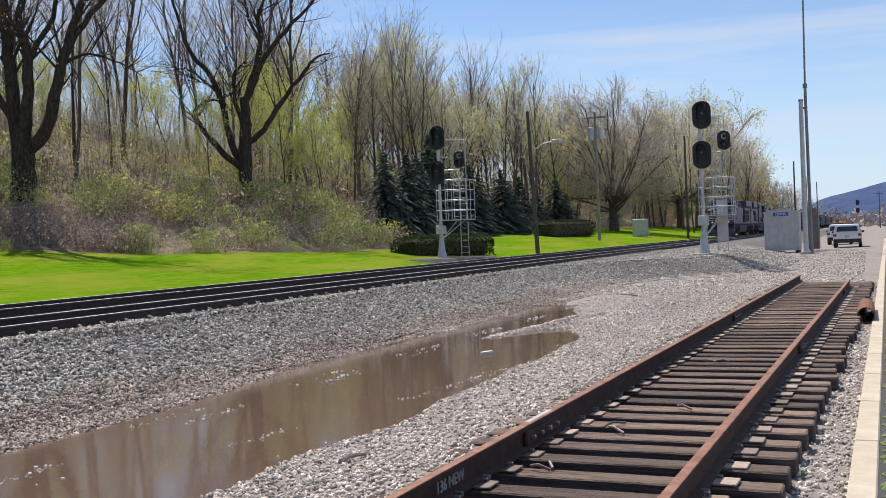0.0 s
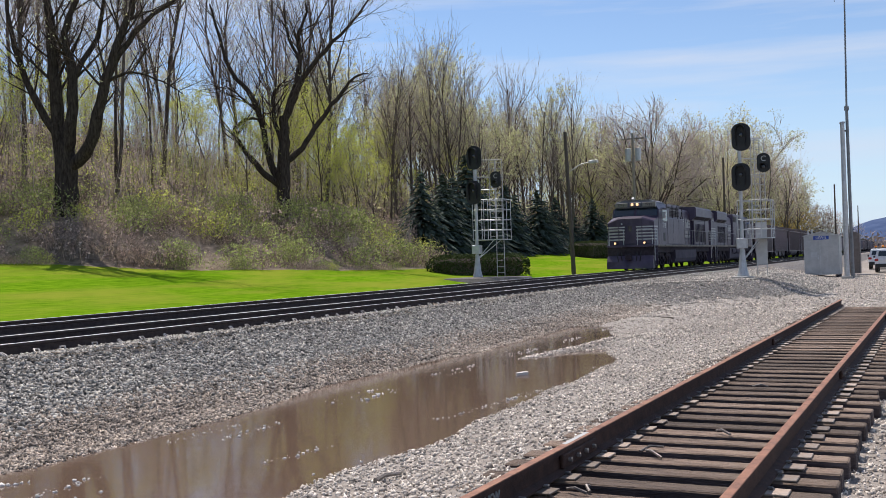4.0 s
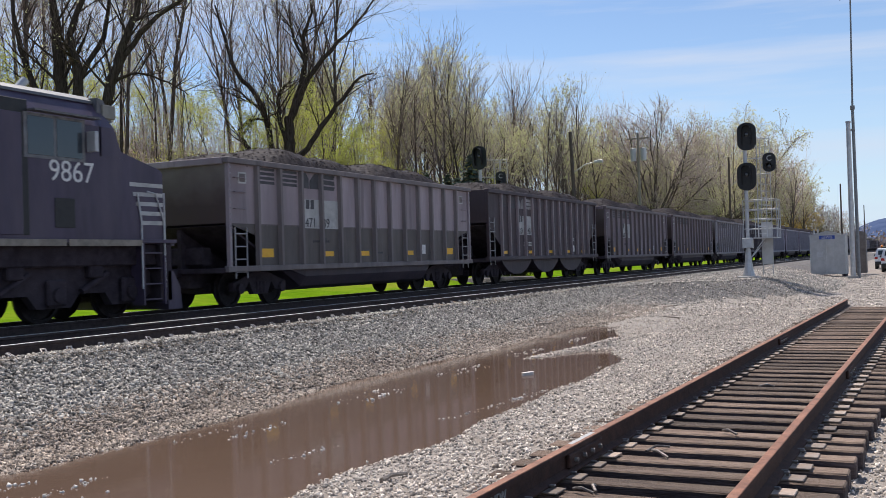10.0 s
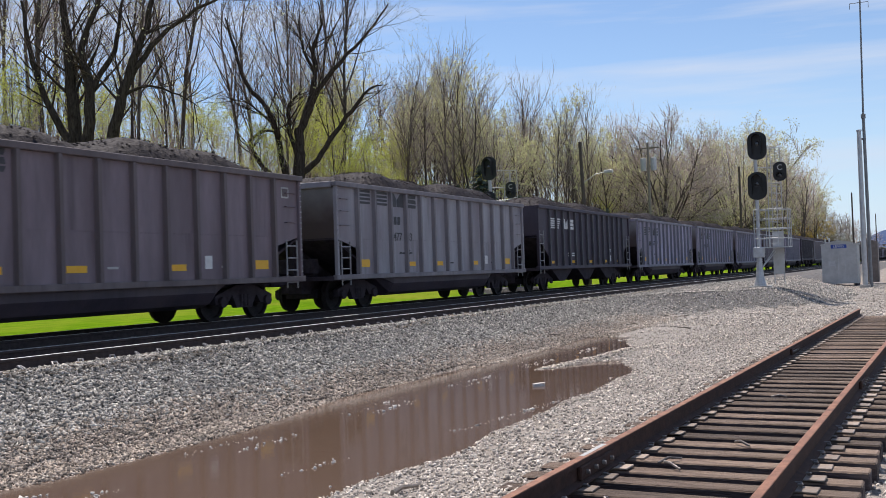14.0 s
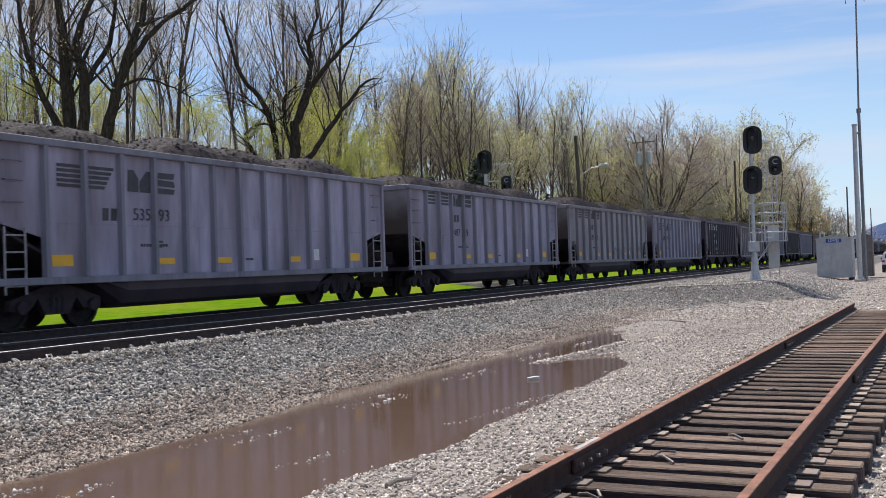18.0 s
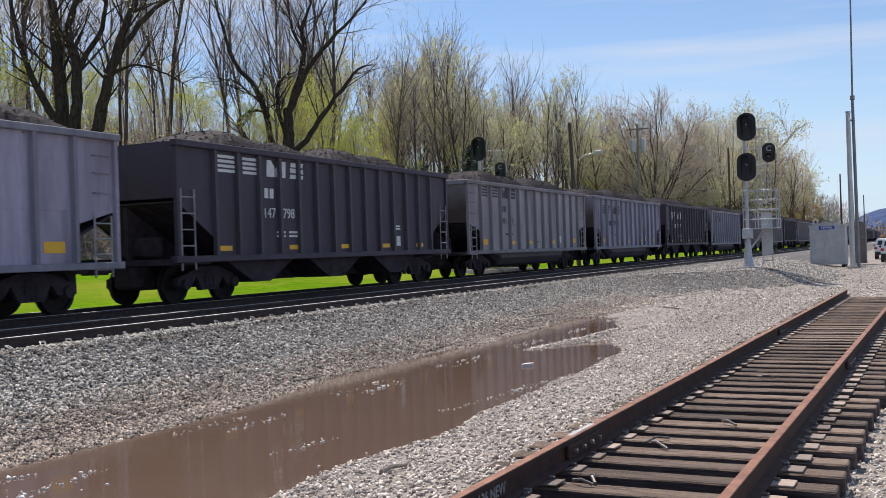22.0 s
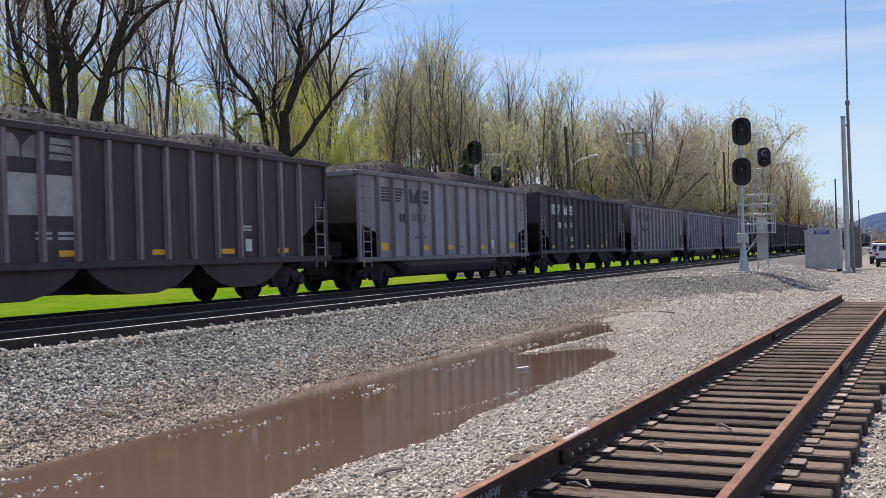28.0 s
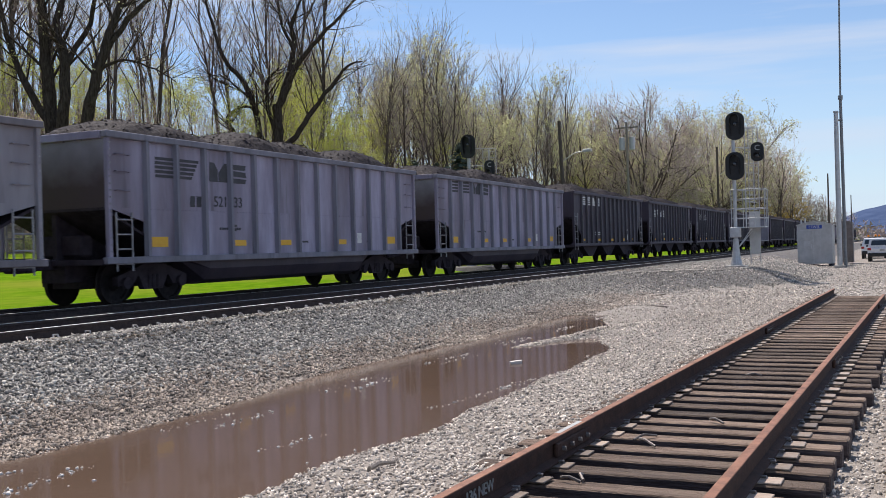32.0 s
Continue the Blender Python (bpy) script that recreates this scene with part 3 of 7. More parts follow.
PLATE_ME = Mesh().box(-0.095, 0.095, -0.21, 0.21, 0, 0.016, 0.004).data("tie_plate", M_PLATE)
SPIKE_ME = Mesh().box(-0.011, 0.011, -0.011, 0.011, 0, 0.022).box(-0.018, 0.018, -0.026, 0.018, 0.020, 0.036, 0.005).data("spike", M_SPIKE)
ANCHOR_ME = Mesh().box(-0.02, 0.02, -0.10, 0.10, 0.005, 0.04, 0.006).box(-0.02, 0.02, 0.06, 0.11, 0.02, 0.075, 0.006).data("rail_anchor", M_SPIKE)
TIE_TOP = SPUR_Z - 0.185 - 0.018
rnd = random.Random(4)
x = 2.6
while x < 31.7:
    dy = rnd.uniform(-0.05, 0.05)
    a = rnd.uniform(-1.2, 1.2)
    dz = rnd.uniform(-0.008, 0.004)
    tie = part("tie", OLD_TIE_ME, None, spur, "", pose(x, dy, TIE_TOP + dz, 0, 0, a))
    for y in (-0.755, 0.755):
        if y < 0 and x > 28.6:
            continue
        out = 1 if y > 0 else -1
        part("tie_plate", PLATE_ME, None, spur, "", pose(x + rnd.uniform(-0.02, 0.02), y + 0.02 * out, TIE_TOP + 0.003, 0, 0, rnd.uniform(-2, 2)))
        for dx, dyy in ((-0.05, 0.10), (0.05, -0.10)):
            part("spike", SPIKE_ME, None, spur, "", pose(x + dx, y + dyy, TIE_TOP + rnd.uniform(0.0, 0.012), 0, 0, 0 if dyy > 0 else 180))
        if rnd.random() < 0.7:
            part("rail_anchor", ANCHOR_ME, None, spur, "", pose(x + 0.135, y, TIE_TOP + 0.002, 0, 0, 0))
    x += 0.475 + rnd.uniform(-0.03, 0.03)
for x, y in ((7.85, 0.755), (14.1, -0.755), (18.8, 0.755), (25.6, -0.755)):
    for s in (-1, 1):
        m = Mesh().box(x - 0.42, x + 0.42, min(y + s * 0.012, y + s * 0.05), max(y + s * 0.012, y + s * 0.05), SPUR_Z - 0.155, SPUR_Z - 0.045, 0.01)
        bar = part("joint_bar", m, M_RAIL_SIDE, spur, "bolted rail joint bar")
        for k in range(4):
            part("bolt", Mesh().lathe([(s * 0.05, 0.02), (s * 0.08, 0.018)], "y", (x - 0.3 + 0.2 * k, y, SPUR_Z - 0.10), 6), M_SPIKE, bar)
part("chalk_mark", Mesh().box(7.62, 8.2, 0.755 - 0.005, 0.755 + 0.036, SPUR_Z + 0.0035, SPUR_Z + 0.0045), M_DIRTYWHITE, spur, "white chalk smear on the rail head")
words("chalk_writing", "136 NEW", 0.11, M_DIRTYWHITE, spur, Matrix.Translation((6.02, 0.755 - 0.014, SPUR_Z - 0.10)) @ pose(0, 0, 0, 90, 0, 0), "white chalk writing on the rail web")
for x, y, a, l in ((8.4, 0.25, 40, 0.30), (8.6, 0.32, -35, 0.26), (8.75, 0.95, 60, 0.16), (6.9, 0.42, 75, 0.17), (7.0, 0.36, 20, 0.15), (9.6, -0.1, 50, 0.2), (13.0, 0.1, 120, 0.2)):
    m = Mesh().tube([(-l / 2, 0, 0.0), (0, 0.02, 0.03), (l / 2, 0, 0.01)], 0.012, 6)
    solid("loose_spike", m, M_SPIKE, "bent steel track spike lying loose on the ties", "track spike", SPUR @ pose(x, y, TIE_TOP + 0.012, 0, 0, a), "loose track spikes")
# dark cinder sheet, blackened further to hold the shade between the ties
solid("track_bed", Mesh().box(-3, 31.9, -1.22, 1.24, -0.06, 0.028), M_CINDERSHADE, "bed of dark cinders, blackened for the shade between the spur ties", "track bed", SPUR, kind="structure")
# kerb and path at the yard's edge
kerb = thing("kerb", "worn yellowish concrete kerb at the edge of the yard", "kerb", Matrix.Rotation(KERB_A, 4, "Z"), kind="structure")
KERB_ME = Mesh().box(0.0, 1.98, -0.10, 0.09, -0.25, 0.06, 0.012).data("kerb_stone", M_CURB)
for k in range(60):
    part("kerb_stone", KERB_ME, None, kerb, "", pose(1.0 + 2.0 * k, 0.2, 0.0, 0, 0, 0))
M_MOSS = mat("moss", (0.10, 0.15, 0.03), (0.20, 0.25, 0.07), 25, 0.95, bump=0.8)
solid("path", Mesh().box(-6, 160, -6.0, 0.098, -0.2, 0.045), M_ASPHALT, "grey asphalt path beside the kerb", "path", Matrix.Rotation(KERB_A, 4, "Z"), kind="structure")
rnd = random.Random(8)
m = Mesh()
for k in range(260):
    x, y = rnd.uniform(4, 40), 0.06 - abs(rnd.gauss(0, 0.05))
    r = rnd.uniform(0.02, 0.07)
    m.lathe([(0.03, r), (0.055, r * 0.8), (0.06 + 0.2 * r, r * 0.2)], "z", (x, y, 0), 6)
tagged(solid("moss_strip", m, M_MOSS, "green moss growing along the kerb's foot", "moss", Matrix.Rotation(KERB_A, 4, "Z")), kind="stuff")

# ---------- train ----------
WHEELSETS = []        # (wheelset, place on its truck, radius)


def wheelset(truck, x, r, gauge=0.755):
    m = Mesh()
    m.lathe([(-0.9, 0.075), (0.9, 0.075)], "y", (0, 0, 0), 8)
    for s in (-1, 1):
        m.lathe([(s * 0.66, 0.12), (s * 0.67, r + 0.025), (s * 0.70, r + 0.025), (s * 0.715, r), (s * 0.80, r - 0.004), (s * 0.80, r - 0.07), (s * 0.745, r - 0.09),
                 (s * 0.74, 0.17), (s * 0.82, 0.13), (s * 0.82, 0.03)], "y", (0, 0, 0), 24)
    w = part("wheelset", m, M_WHEEL, truck, "", (x, 0, r))
    WHEELSETS.append((w, x, r))
    return w


def freight_truck(wagon, x):
    t = part("truck", Mesh().box(-0.2, 0.2, -1.0, 1.0, 0.42, 0.78, 0.03).box(-1.35, 1.35, -0.55, 0.55, 0.36, 0.62, 0.02), M_UNDER, wagon, "three-piece cast steel truck", (x, 0, 0))
    for s in (-1, 1):
        m = Mesh()
        y0, y1 = (0.93, 1.08) if s > 0 else (-1.08, -0.93)
        m.prism([(-1.12, 0.40), (-0.66, 0.40), (-0.48, 0.62), (-0.30, 0.30), (0.30, 0.30), (0.48, 0.62), (0.66, 0.40), (1.12, 0.40), (1.12, 0.60), (0.62, 0.76), (0.3, 0.86),
                 (-0.3, 0.86), (-0.62, 0.76), (-1.12, 0.60)], "y", y0, y1)
        for dx in (-0.89, 0.89):
            m.lathe([(s * 1.08, 0.13), (s * 1.16, 0.13), (s * 1.17, 0.05)], "y", (dx, 0, 0.457), 10)
        for dx in (-0.14, 0.0, 0.14):
            m.tube([(dx, s * 1.06, 0.34), (dx, s * 1.06, 0.62)], 0.06, 8)
        part("side_frame", m, M_UNDER, t)
    for dx in (-0.89, 0.89):
        wheelset(t, dx, 0.457)
    return t


def coal_heap(x0, x1, half, z, peak, seed):
    """A heaped load with lumpy skin."""
    nx, ny = 110, 20
    m = Mesh()
    rnd = random.Random(seed)
    ph = rnd.random() * 9
    for i in range(nx + 1):
        for j in range(ny + 1):
            u, v = i / nx, j / ny * 2 - 1
            x, y = x0 + (x1 - x0) * u, v * half
            e = min(u, 1 - u) * (x1 - x0)
            h = min(1, e / 1.5) ** 0.8 * (1 - abs(v) ** 3.5) * (peak + 0.12 * math.sin(x * 1.1 + ph) + 0.08 * math.sin(x * 2.3 + ph * 2))
            h += (rnd.random() - 0.5) * 0.05 if 0 < j < ny else 0
            m.v.append((x, y, z + h))
    for i in range(nx):
        for j in range(ny):
            a = i * (ny + 1) + j
            m.f.append((a, a + ny + 1, a + ny + 2, a + 1))
    for k in range(1500):
        x, y, z0 = m.v[rnd.randrange(nx * ny)]
        x, y, q = x + rnd.uniform(-0.08, 0.08), y + rnd.uniform(-0.06, 0.06), rnd.uniform(0.015, 0.045)
        i0 = len(m.v)
        m.v += [(x + q * rnd.uniform(0.6, 1.3), y, z0), (x, y + q, z0), (x - q, y, z0 + q * 0.2), (x, y - q * rnd.uniform(0.6, 1.3), z0), (x + q * 0.2, y, z0 + q)]
        m.f += [(i0, i0 + 1, i0 + 4), (i0 + 1, i0 + 2, i0 + 4), (i0 + 2, i0 + 3, i0 + 4), (i0 + 3, i0, i0 + 4)]
    return m


def coupling(wagon, L):
    for x0, x1, xk in ((0.0, 0.95, 0.16), (L - 0.95, L, L - 0.16)):
        c = part("coupler", Mesh().box(x0, x1, -0.1, 0.1, 0.78, 1.0, 0.02), M_UNDER, wagon)
        part("knuckle", Mesh().box(xk - 0.16, xk + 0.16, -0.2, 0.2, 0.74, 1.04, 0.05), M_UNDER, c)


def side_ladder(wagon, x, y, z0, z1, w=0.42, n=4, mat_=None):
    m = Mesh()
    for dx in (-w / 2, w / 2):
        m.tube([(x + dx, y, z0), (x + dx, y, z1)], 0.022, 5)
    for k in range(n):
        z = z0 + (z1 - z0) * (k + 0.5) / n
        m.tube([(x - w / 2, y, z), (x + w / 2, y, z)], 0.018, 5)
    part("ladder", m, mat_ or M_RAILING, wagon)


def stripes_mark(wagon, x, y, z, w, h, mt, sgn, lab):
    """The horizontal bars of the painted emblem, cut slantwise at one end, and two block shapes beside them."""
    n = 5
    for k in range(n):
        m = Mesh()
        za, zb = z + h * k / n, z + h * (k + 0.66) / n
        cut = 0.10 * (n - 1 - k) / n
        m.prism([(x, za), (x + w * (1 - cut * 2.2), za), (x + w * (1 - cut * 2), zb), (x, zb)], "y", y, y + 0.006 * sgn)
        part("emblem_stripe", m, mt, wagon, lab)


BLOCKS = (((0.0, 0.0), (0.22, 0.0), (0.22, 0.62), (0.13, 1.0), (0.02, 1.0)), ((0.25, 0.0), (0.52, 0.0), (0.54, 1.0), (0.40, 1.0), (0.25, 0.5)),
          ((0.62, 0.72), (0.97, 0.72), (1.0, 1.0), (0.64, 1.0)), ((0.61, 0.37), (1.0, 0.33), (0.98, 0.62), (0.62, 0.66)), ((0.60, 0.0), (0.97, 0.0), (1.0, 0.24), (0.62, 0.26)))


def block_mark(wagon, x, y, z, w, h, mt, sgn, split=0.0):
    """The bold slanted blocks of the painted emblem."""
    for k, row in enumerate(BLOCKS):
        dx = split if k > 1 else 0.0
        part("emblem_block", Mesh().prism([(x + w * u + dx, z + h * v) for u, v in row], "y", y, y + 0.006 * sgn), mt, wagon)


def letter_bars(wagon, x0, x1, z, h, n, mt, y, sgn, label):
    """A row of slanted plain bars in place of lettering."""
    d = (x1 - x0) / n
    for k in range(n):
        x = x0 + d * k
        part("lettering_bar", Mesh().prism([(x, z), (x + d * 0.70, z), (x + d * 0.76, z + h), (x + d * 0.06, z + h)], "y", y, y + 0.006 * sgn), mt, wagon, label)


GON_L, HOP_L = 15.92, 15.97
M_LADDER = mat("worn_ladder_paint", (0.20, 0.195, 0.20), (0.40, 0.39, 0.40), 8, 0.6, bump=0.1)


def gondola(key, label, seed, mark):
    """Coal gondola with a tub floor: ribbed sides, open sloped ends, belly between the trucks."""
    p = PAINTS[key]
    L = GON_L
    w = thing("coal_wagon", label, "coal wagon", group="coal wagons of the train")
    a, b, top = 0.9, L - 0.9, 3.62
    part("underframe", Mesh().box(0.9, L - 0.9, -0.35, 0.35, 0.5, 0.98, 0.02), M_UNDER, w)
    outline = [(a, 2.05), (b, 2.05), (b, 3.5), (a, 3.5)]
    lower = [(a, 2.05), (a + 1.17, 1.75), (a + 1.17, 0.98), (b - 1.17, 0.98), (b - 1.17, 1.75), (b, 2.05)]
    for s in (-1, 1):
        part("side_panel", Mesh().prism(outline, "y", s * 1.50, s * 1.47), p, w)
        part("lower_panel", Mesh().prism(lower, "y", s * 1.50, s * 1.47), PAINTS["dust"] if key == "tan" else p, w)
        part("top_chord", Mesh().box(a - 0.06, b + 0.06, min(s * 1.44, s * 1.62), max(s * 1.44, s * 1.62), 3.48, top, 0.015), RIBS[key], w)
        part("side_sill", Mesh().box(a - 0.1, b + 0.1, min(s * 1.46, s * 1.60), max(s * 1.46, s * 1.60), 0.88, 1.02, 0.012), RIBS[key], w)
        rib = None
        for k in range(13):
            x = a + 1.17 + (b - a - 2.34) / 12 * k
            if rib is None:
                rib = Mesh().prism([(-0.065, s * 1.50), (0.065, s * 1.50), (0.045, s * 1.61), (-0.045, s * 1.61)], "z", 1.02, 3.48).data("rib", RIBS[key])
            part("rib", rib, None, w, "", (x, 0, 0))
        seam = Mesh()
        for k in range(90 if s < 0 else 0):
            x = a + 1.35 + k * (b - a - 2.7) / 89
            seam.box(x - 0.012, x + 0.012, s * 1.50 - 0.012, s * 1.50 + 0.012, 2.02, 2.045)
        if s < 0:
            part("rivet_row", seam, p, w)
        for x in (a + 0.04, b - 0.04):
            post = part("corner_post", Mesh().box(x - 0.05, x + 0.05, min(s * 1.47, s * 1.58), max(s * 1.47, s * 1.58), 1.0, 3.5, 0.01), p, w)
            if s < 0:
                rv = Mesh()
                for k in range(17):
                    rv.box(x - 0.018, x + 0.018, -1.598, -1.575, 1.12 + 0.14 * k, 1.156 + 0.14 * k)
                part("rivet_row", rv, M_LADDER, post)
        for x in (a + 0.45, b - 0.45):
            side_ladder(w, x, s * 1.56, 0.72, 1.95, 0.46, 4, M_LADDER)
            g = Mesh()
            for z in (2.4, 2.8, 3.15):
                g.tube([(x - 0.2, s * 1.5, z), (x - 0.2, s * 1.57, z), (x + 0.2, s * 1.57, z), (x + 0.2, s * 1.5, z)], 0.014, 4)
            part("grab_iron", g, p, w)
    for e, x in ((1, a), (-1, b)):
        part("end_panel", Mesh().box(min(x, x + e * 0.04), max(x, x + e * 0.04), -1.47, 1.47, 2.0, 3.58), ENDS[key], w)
        part("slope_sheet", Mesh().prism([(x, 2.05), (x + e * 2.3, 0.98), (x + e * 2.3, 0.92), (x, 1.99)], "y", -1.46, 1.46), M_UNDER, w, "grimy black sloped floor sheet")
        part("bulkhead_plate", Mesh().prism([(x + e * 0.06, 0.98), (x + e * 2.1, 0.98), (x + e * 0.06, 1.94)], "y", -0.06, 0.06), M_UNDER, w)
        part("end_sill", Mesh().box(min(x - e * 0.12, x + e * 1.3), max(x - e * 0.12, x + e * 1.3), -1.5, 1.5, 0.86, 0.98, 0.01), M_UNDER, w)
        part("end_chord", Mesh().box(min(x - e * 0.08, x + e * 0.06), max(x - e * 0.08, x + e * 0.06), -1.44, 1.44, 3.46, top, 0.01), p, w)
        c = Mesh().box(min(x + e * 0.2, x + e * 0.55), max(x + e * 0.2, x + e * 0.55), -0.6, 0.6, 1.05, 1.5, 0.04)
        part("brake_gear", c, M_UNDER, w)
    tub = [(-1.46, 0.98), (-1.44, 0.70), (-1.25, 0.44), (-0.9, 0.34), (0.9, 0.34), (1.25, 0.44), (1.44, 0.70), (1.46, 0.98)]
    m = Mesh().prism(tub, "x", 4.3, L - 4.3)
    for e, x in ((-1, 4.3), (1, L - 4.3)):
        v = [(x, y, z) for y, z in tub] + [(x + e * 0.7, y * 0.9, 0.9 + (z - 0.34) * 0.12) for y, z in tub]
        n = len(tub)
        m.add(v, [(i, i + 1, n + i + 1, n + i) for i in range(n - 1)] + [tuple(range(n, 2 * n))])
    part("belly_tub", m, PAINTS["tub"], w, "rounded grimy floor tub, darkened for the shade under the wagon", smooth=False)
    coal = part("coal_load", coal_heap(a + 0.05, b - 0.05, 1.43, 3.44, 0.62, seed), M_COAL, w, "heaped black coal")
    for x in (2.75, L - 2.75):
        freight_truck(w, x)
    coupling(w, L)
    for s in (-1, 1):
        y = s * 1.506
        for x in (a + 0.62, b - 0.62) if key in ("tan", "brown") else ():
            part("placard_frame", Mesh().box(x - 0.16, x + 0.16, y - 0.003, y + 0.003, 3.02, 3.3), M_DIRTYWHITE, w)
            part("placard", Mesh().box(x - 0.12, x + 0.12, y - 0.006, y + 0.006, 3.06, 3.26), RIBS[key], w)
        for i, x in enumerate((2.5, 5.4, 7.4, 10.3, 13.35)):
            part("reflector", Mesh().box(x - 0.26, x + 0.26, y - 0.004, y + 0.004, 1.22, 1.36 if i in (1, 2, 3) else 1.44), M_YELLOW, w, "yellow reflective plate")
        part("data_panel", Mesh().box(11.2, 11.45, y - 0.003, y + 0.003, 1.25, 1.55), M_WHITE, w)
        if s < 0:
            for k in range(10):
                part("stencil_bar", Mesh().box(4.62 + 0.085 * k, 4.68 + 0.085 * k, y - 0.003, y + 0.003, 1.60, 1.66), mark, w)
        for x, z, ww in ((5.15, 1.68, 0.3), (5.15, 1.58, 0.24), (8.35, 1.28, 0.3), (11.9, 1.27, 0.22)):
            part("stencil_bar", Mesh().box(x - ww / 2, x + ww / 2, y - 0.003, y + 0.003, z, z + 0.05), M_DIRTYWHITE if key in ("brown", "maroon") else mark, w)
    return w


def hopper(key, label, seed, mark):
    """Three-bay open hopper wagon: ribbed sides and pointed discharge bays."""
    p = PAINTS[key]
    L = HOP_L
    w = thing("hopper_wagon", label, "hopper wagon", group="hopper wagons of the train")
    a, b, top = 0.95, L - 0.95, 3.70
    part("underframe", Mesh().box(0.9, L - 0.9, -0.3, 0.3, 0.42, 1.0, 0.02), M_UNDER, w)
    outline = [(a, 2.35), (a + 1.35, 1.5), (a + 1.35, 1.08), (b - 1.35, 1.08), (b - 1.35, 1.5), (b, 2.35), (b, 3.58), (a, 3.58)]
    for s in (-1, 1):
        part("side_panel", Mesh().prism(outline, "y", s * 1.50, s * 1.47), p, w)
        part("top_chord", Mesh().box(a - 0.06, b + 0.06, min(s * 1.44, s * 1.62), max(s * 1.44, s * 1.62), 3.55, top, 0.015), p, w)
        part("side_sill", Mesh().box(a - 0.1, b + 0.1, min(s * 1.42, s * 1.60), max(s * 1.42, s * 1.60), 0.95, 1.10, 0.012), p, w)
        rib = Mesh().prism([(-0.06, s * 1.50), (0.06, s * 1.50), (0.05, s * 1.60), (-0.05, s * 1.60)], "z", 1.10, 3.55).data("rib", RIBS[key])
        for k in range(14):
            part("rib", rib, None, w, "", (a + 1.36 + (b - a - 2.72) / 13 * k, 0, 0))
        for x in (a + 0.04, b - 0.04):
            part("corner_post", Mesh().box(x - 0.05, x + 0.05, min(s * 1.46, s * 1.57), max(s * 1.46, s * 1.57), 1.05, 3.56, 0.01), p, w)
        for x in (a + 0.36, b - 0.36):
            side_ladder(w, x, s * 1.55, 0.78, 2.6, 0.46, 5, M_LADDER)
        for xb in (4.3, 7.85, 11.4):
            v = [(xb - 1.5, 1.0), (xb + 1.5, 1.0), (xb + 0.35, 0.42), (xb - 0.35, 0.42)]
            if key == "maroon":
                v = [(xb - 1.74, 1.0), (xb + 1.74, 1.0), (xb + 1.5, 0.78), (xb + 1.0, 0.52), (xb + 0.4, 0.38), (xb - 0.4, 0.38), (xb - 1.0, 0.52), (xb - 1.5, 0.78)]
            part("discharge_chute", Mesh().prism(v, "y", s * 0.25, s * 1.38), p if key == "maroon" else M_UNDER, w, "grimy black discharge bay")
    for e, x in ((1, a), (-1, b)):
        part("end_panel", Mesh().box(min(x, x + e * 0.04), max(x, x + e * 0.04), -1.47, 1.47, 2.3, 3.66), p, w)
        part("slope_sheet", Mesh().prism([(x, 2.4), (x + e * 2.4, 1.05), (x + e * 2.4, 0.98), (x, 2.32)], "y", -1.46, 1.46), M_UNDER, w, "grimy black sloped floor sheet")
        part("bulkhead_plate", Mesh().prism([(x + e * 0.06, 1.04), (x + e * 2.2, 1.04), (x + e * 0.06, 2.26)], "y", -0.06, 0.06), M_UNDER, w)
        part("end_sill", Mesh().box(min(x - e * 0.1, x + e * 1.2), max(x - e * 0.1, x + e * 1.2), -1.5, 1.5, 0.90, 1.04, 0.01), M_UNDER, w)
        part("brake_gear", Mesh().box(min(x + e * 0.2, x + e * 0.6), max(x + e * 0.2, x + e * 0.6), -0.6, 0.6, 1.1, 1.55, 0.04), M_UNDER, w)
    part("coal_load", coal_heap(a + 0.05, b - 0.05, 1.43, 3.52, 0.55, seed), M_COAL, w, "heaped black coal")
    for x in (2.6, L - 2.6):
        freight_truck(w, x)
    coupling(w, L)
    for s in (-1, 1):
        y = s * 1.506
        for i, x in enumerate((2.7, 5.6, 8.2, 10.6, 12.9)):
            part("reflector", Mesh().box(x - 0.24, x + 0.24, y - 0.004, y + 0.004, 1.2, 1.32), M_YELLOW, w, "yellow reflective plate")
        part("data_panel", Mesh().box(11.3, 11.55, y - 0.003, y + 0.003, 1.25, 1.55), M_WHITE, w)
        if s < 0:
            for x, z in ((5.0, 1.62), (5.55, 1.62), (5.0, 1.52), (5.55, 1.52), (11.35, 1.75), (11.35, 1.83)):
                part("stencil_bar", Mesh().box(x - 0.2, x + 0.2, y - 0.003, y + 0.003, z, z + 0.055), mark, w)
    return w


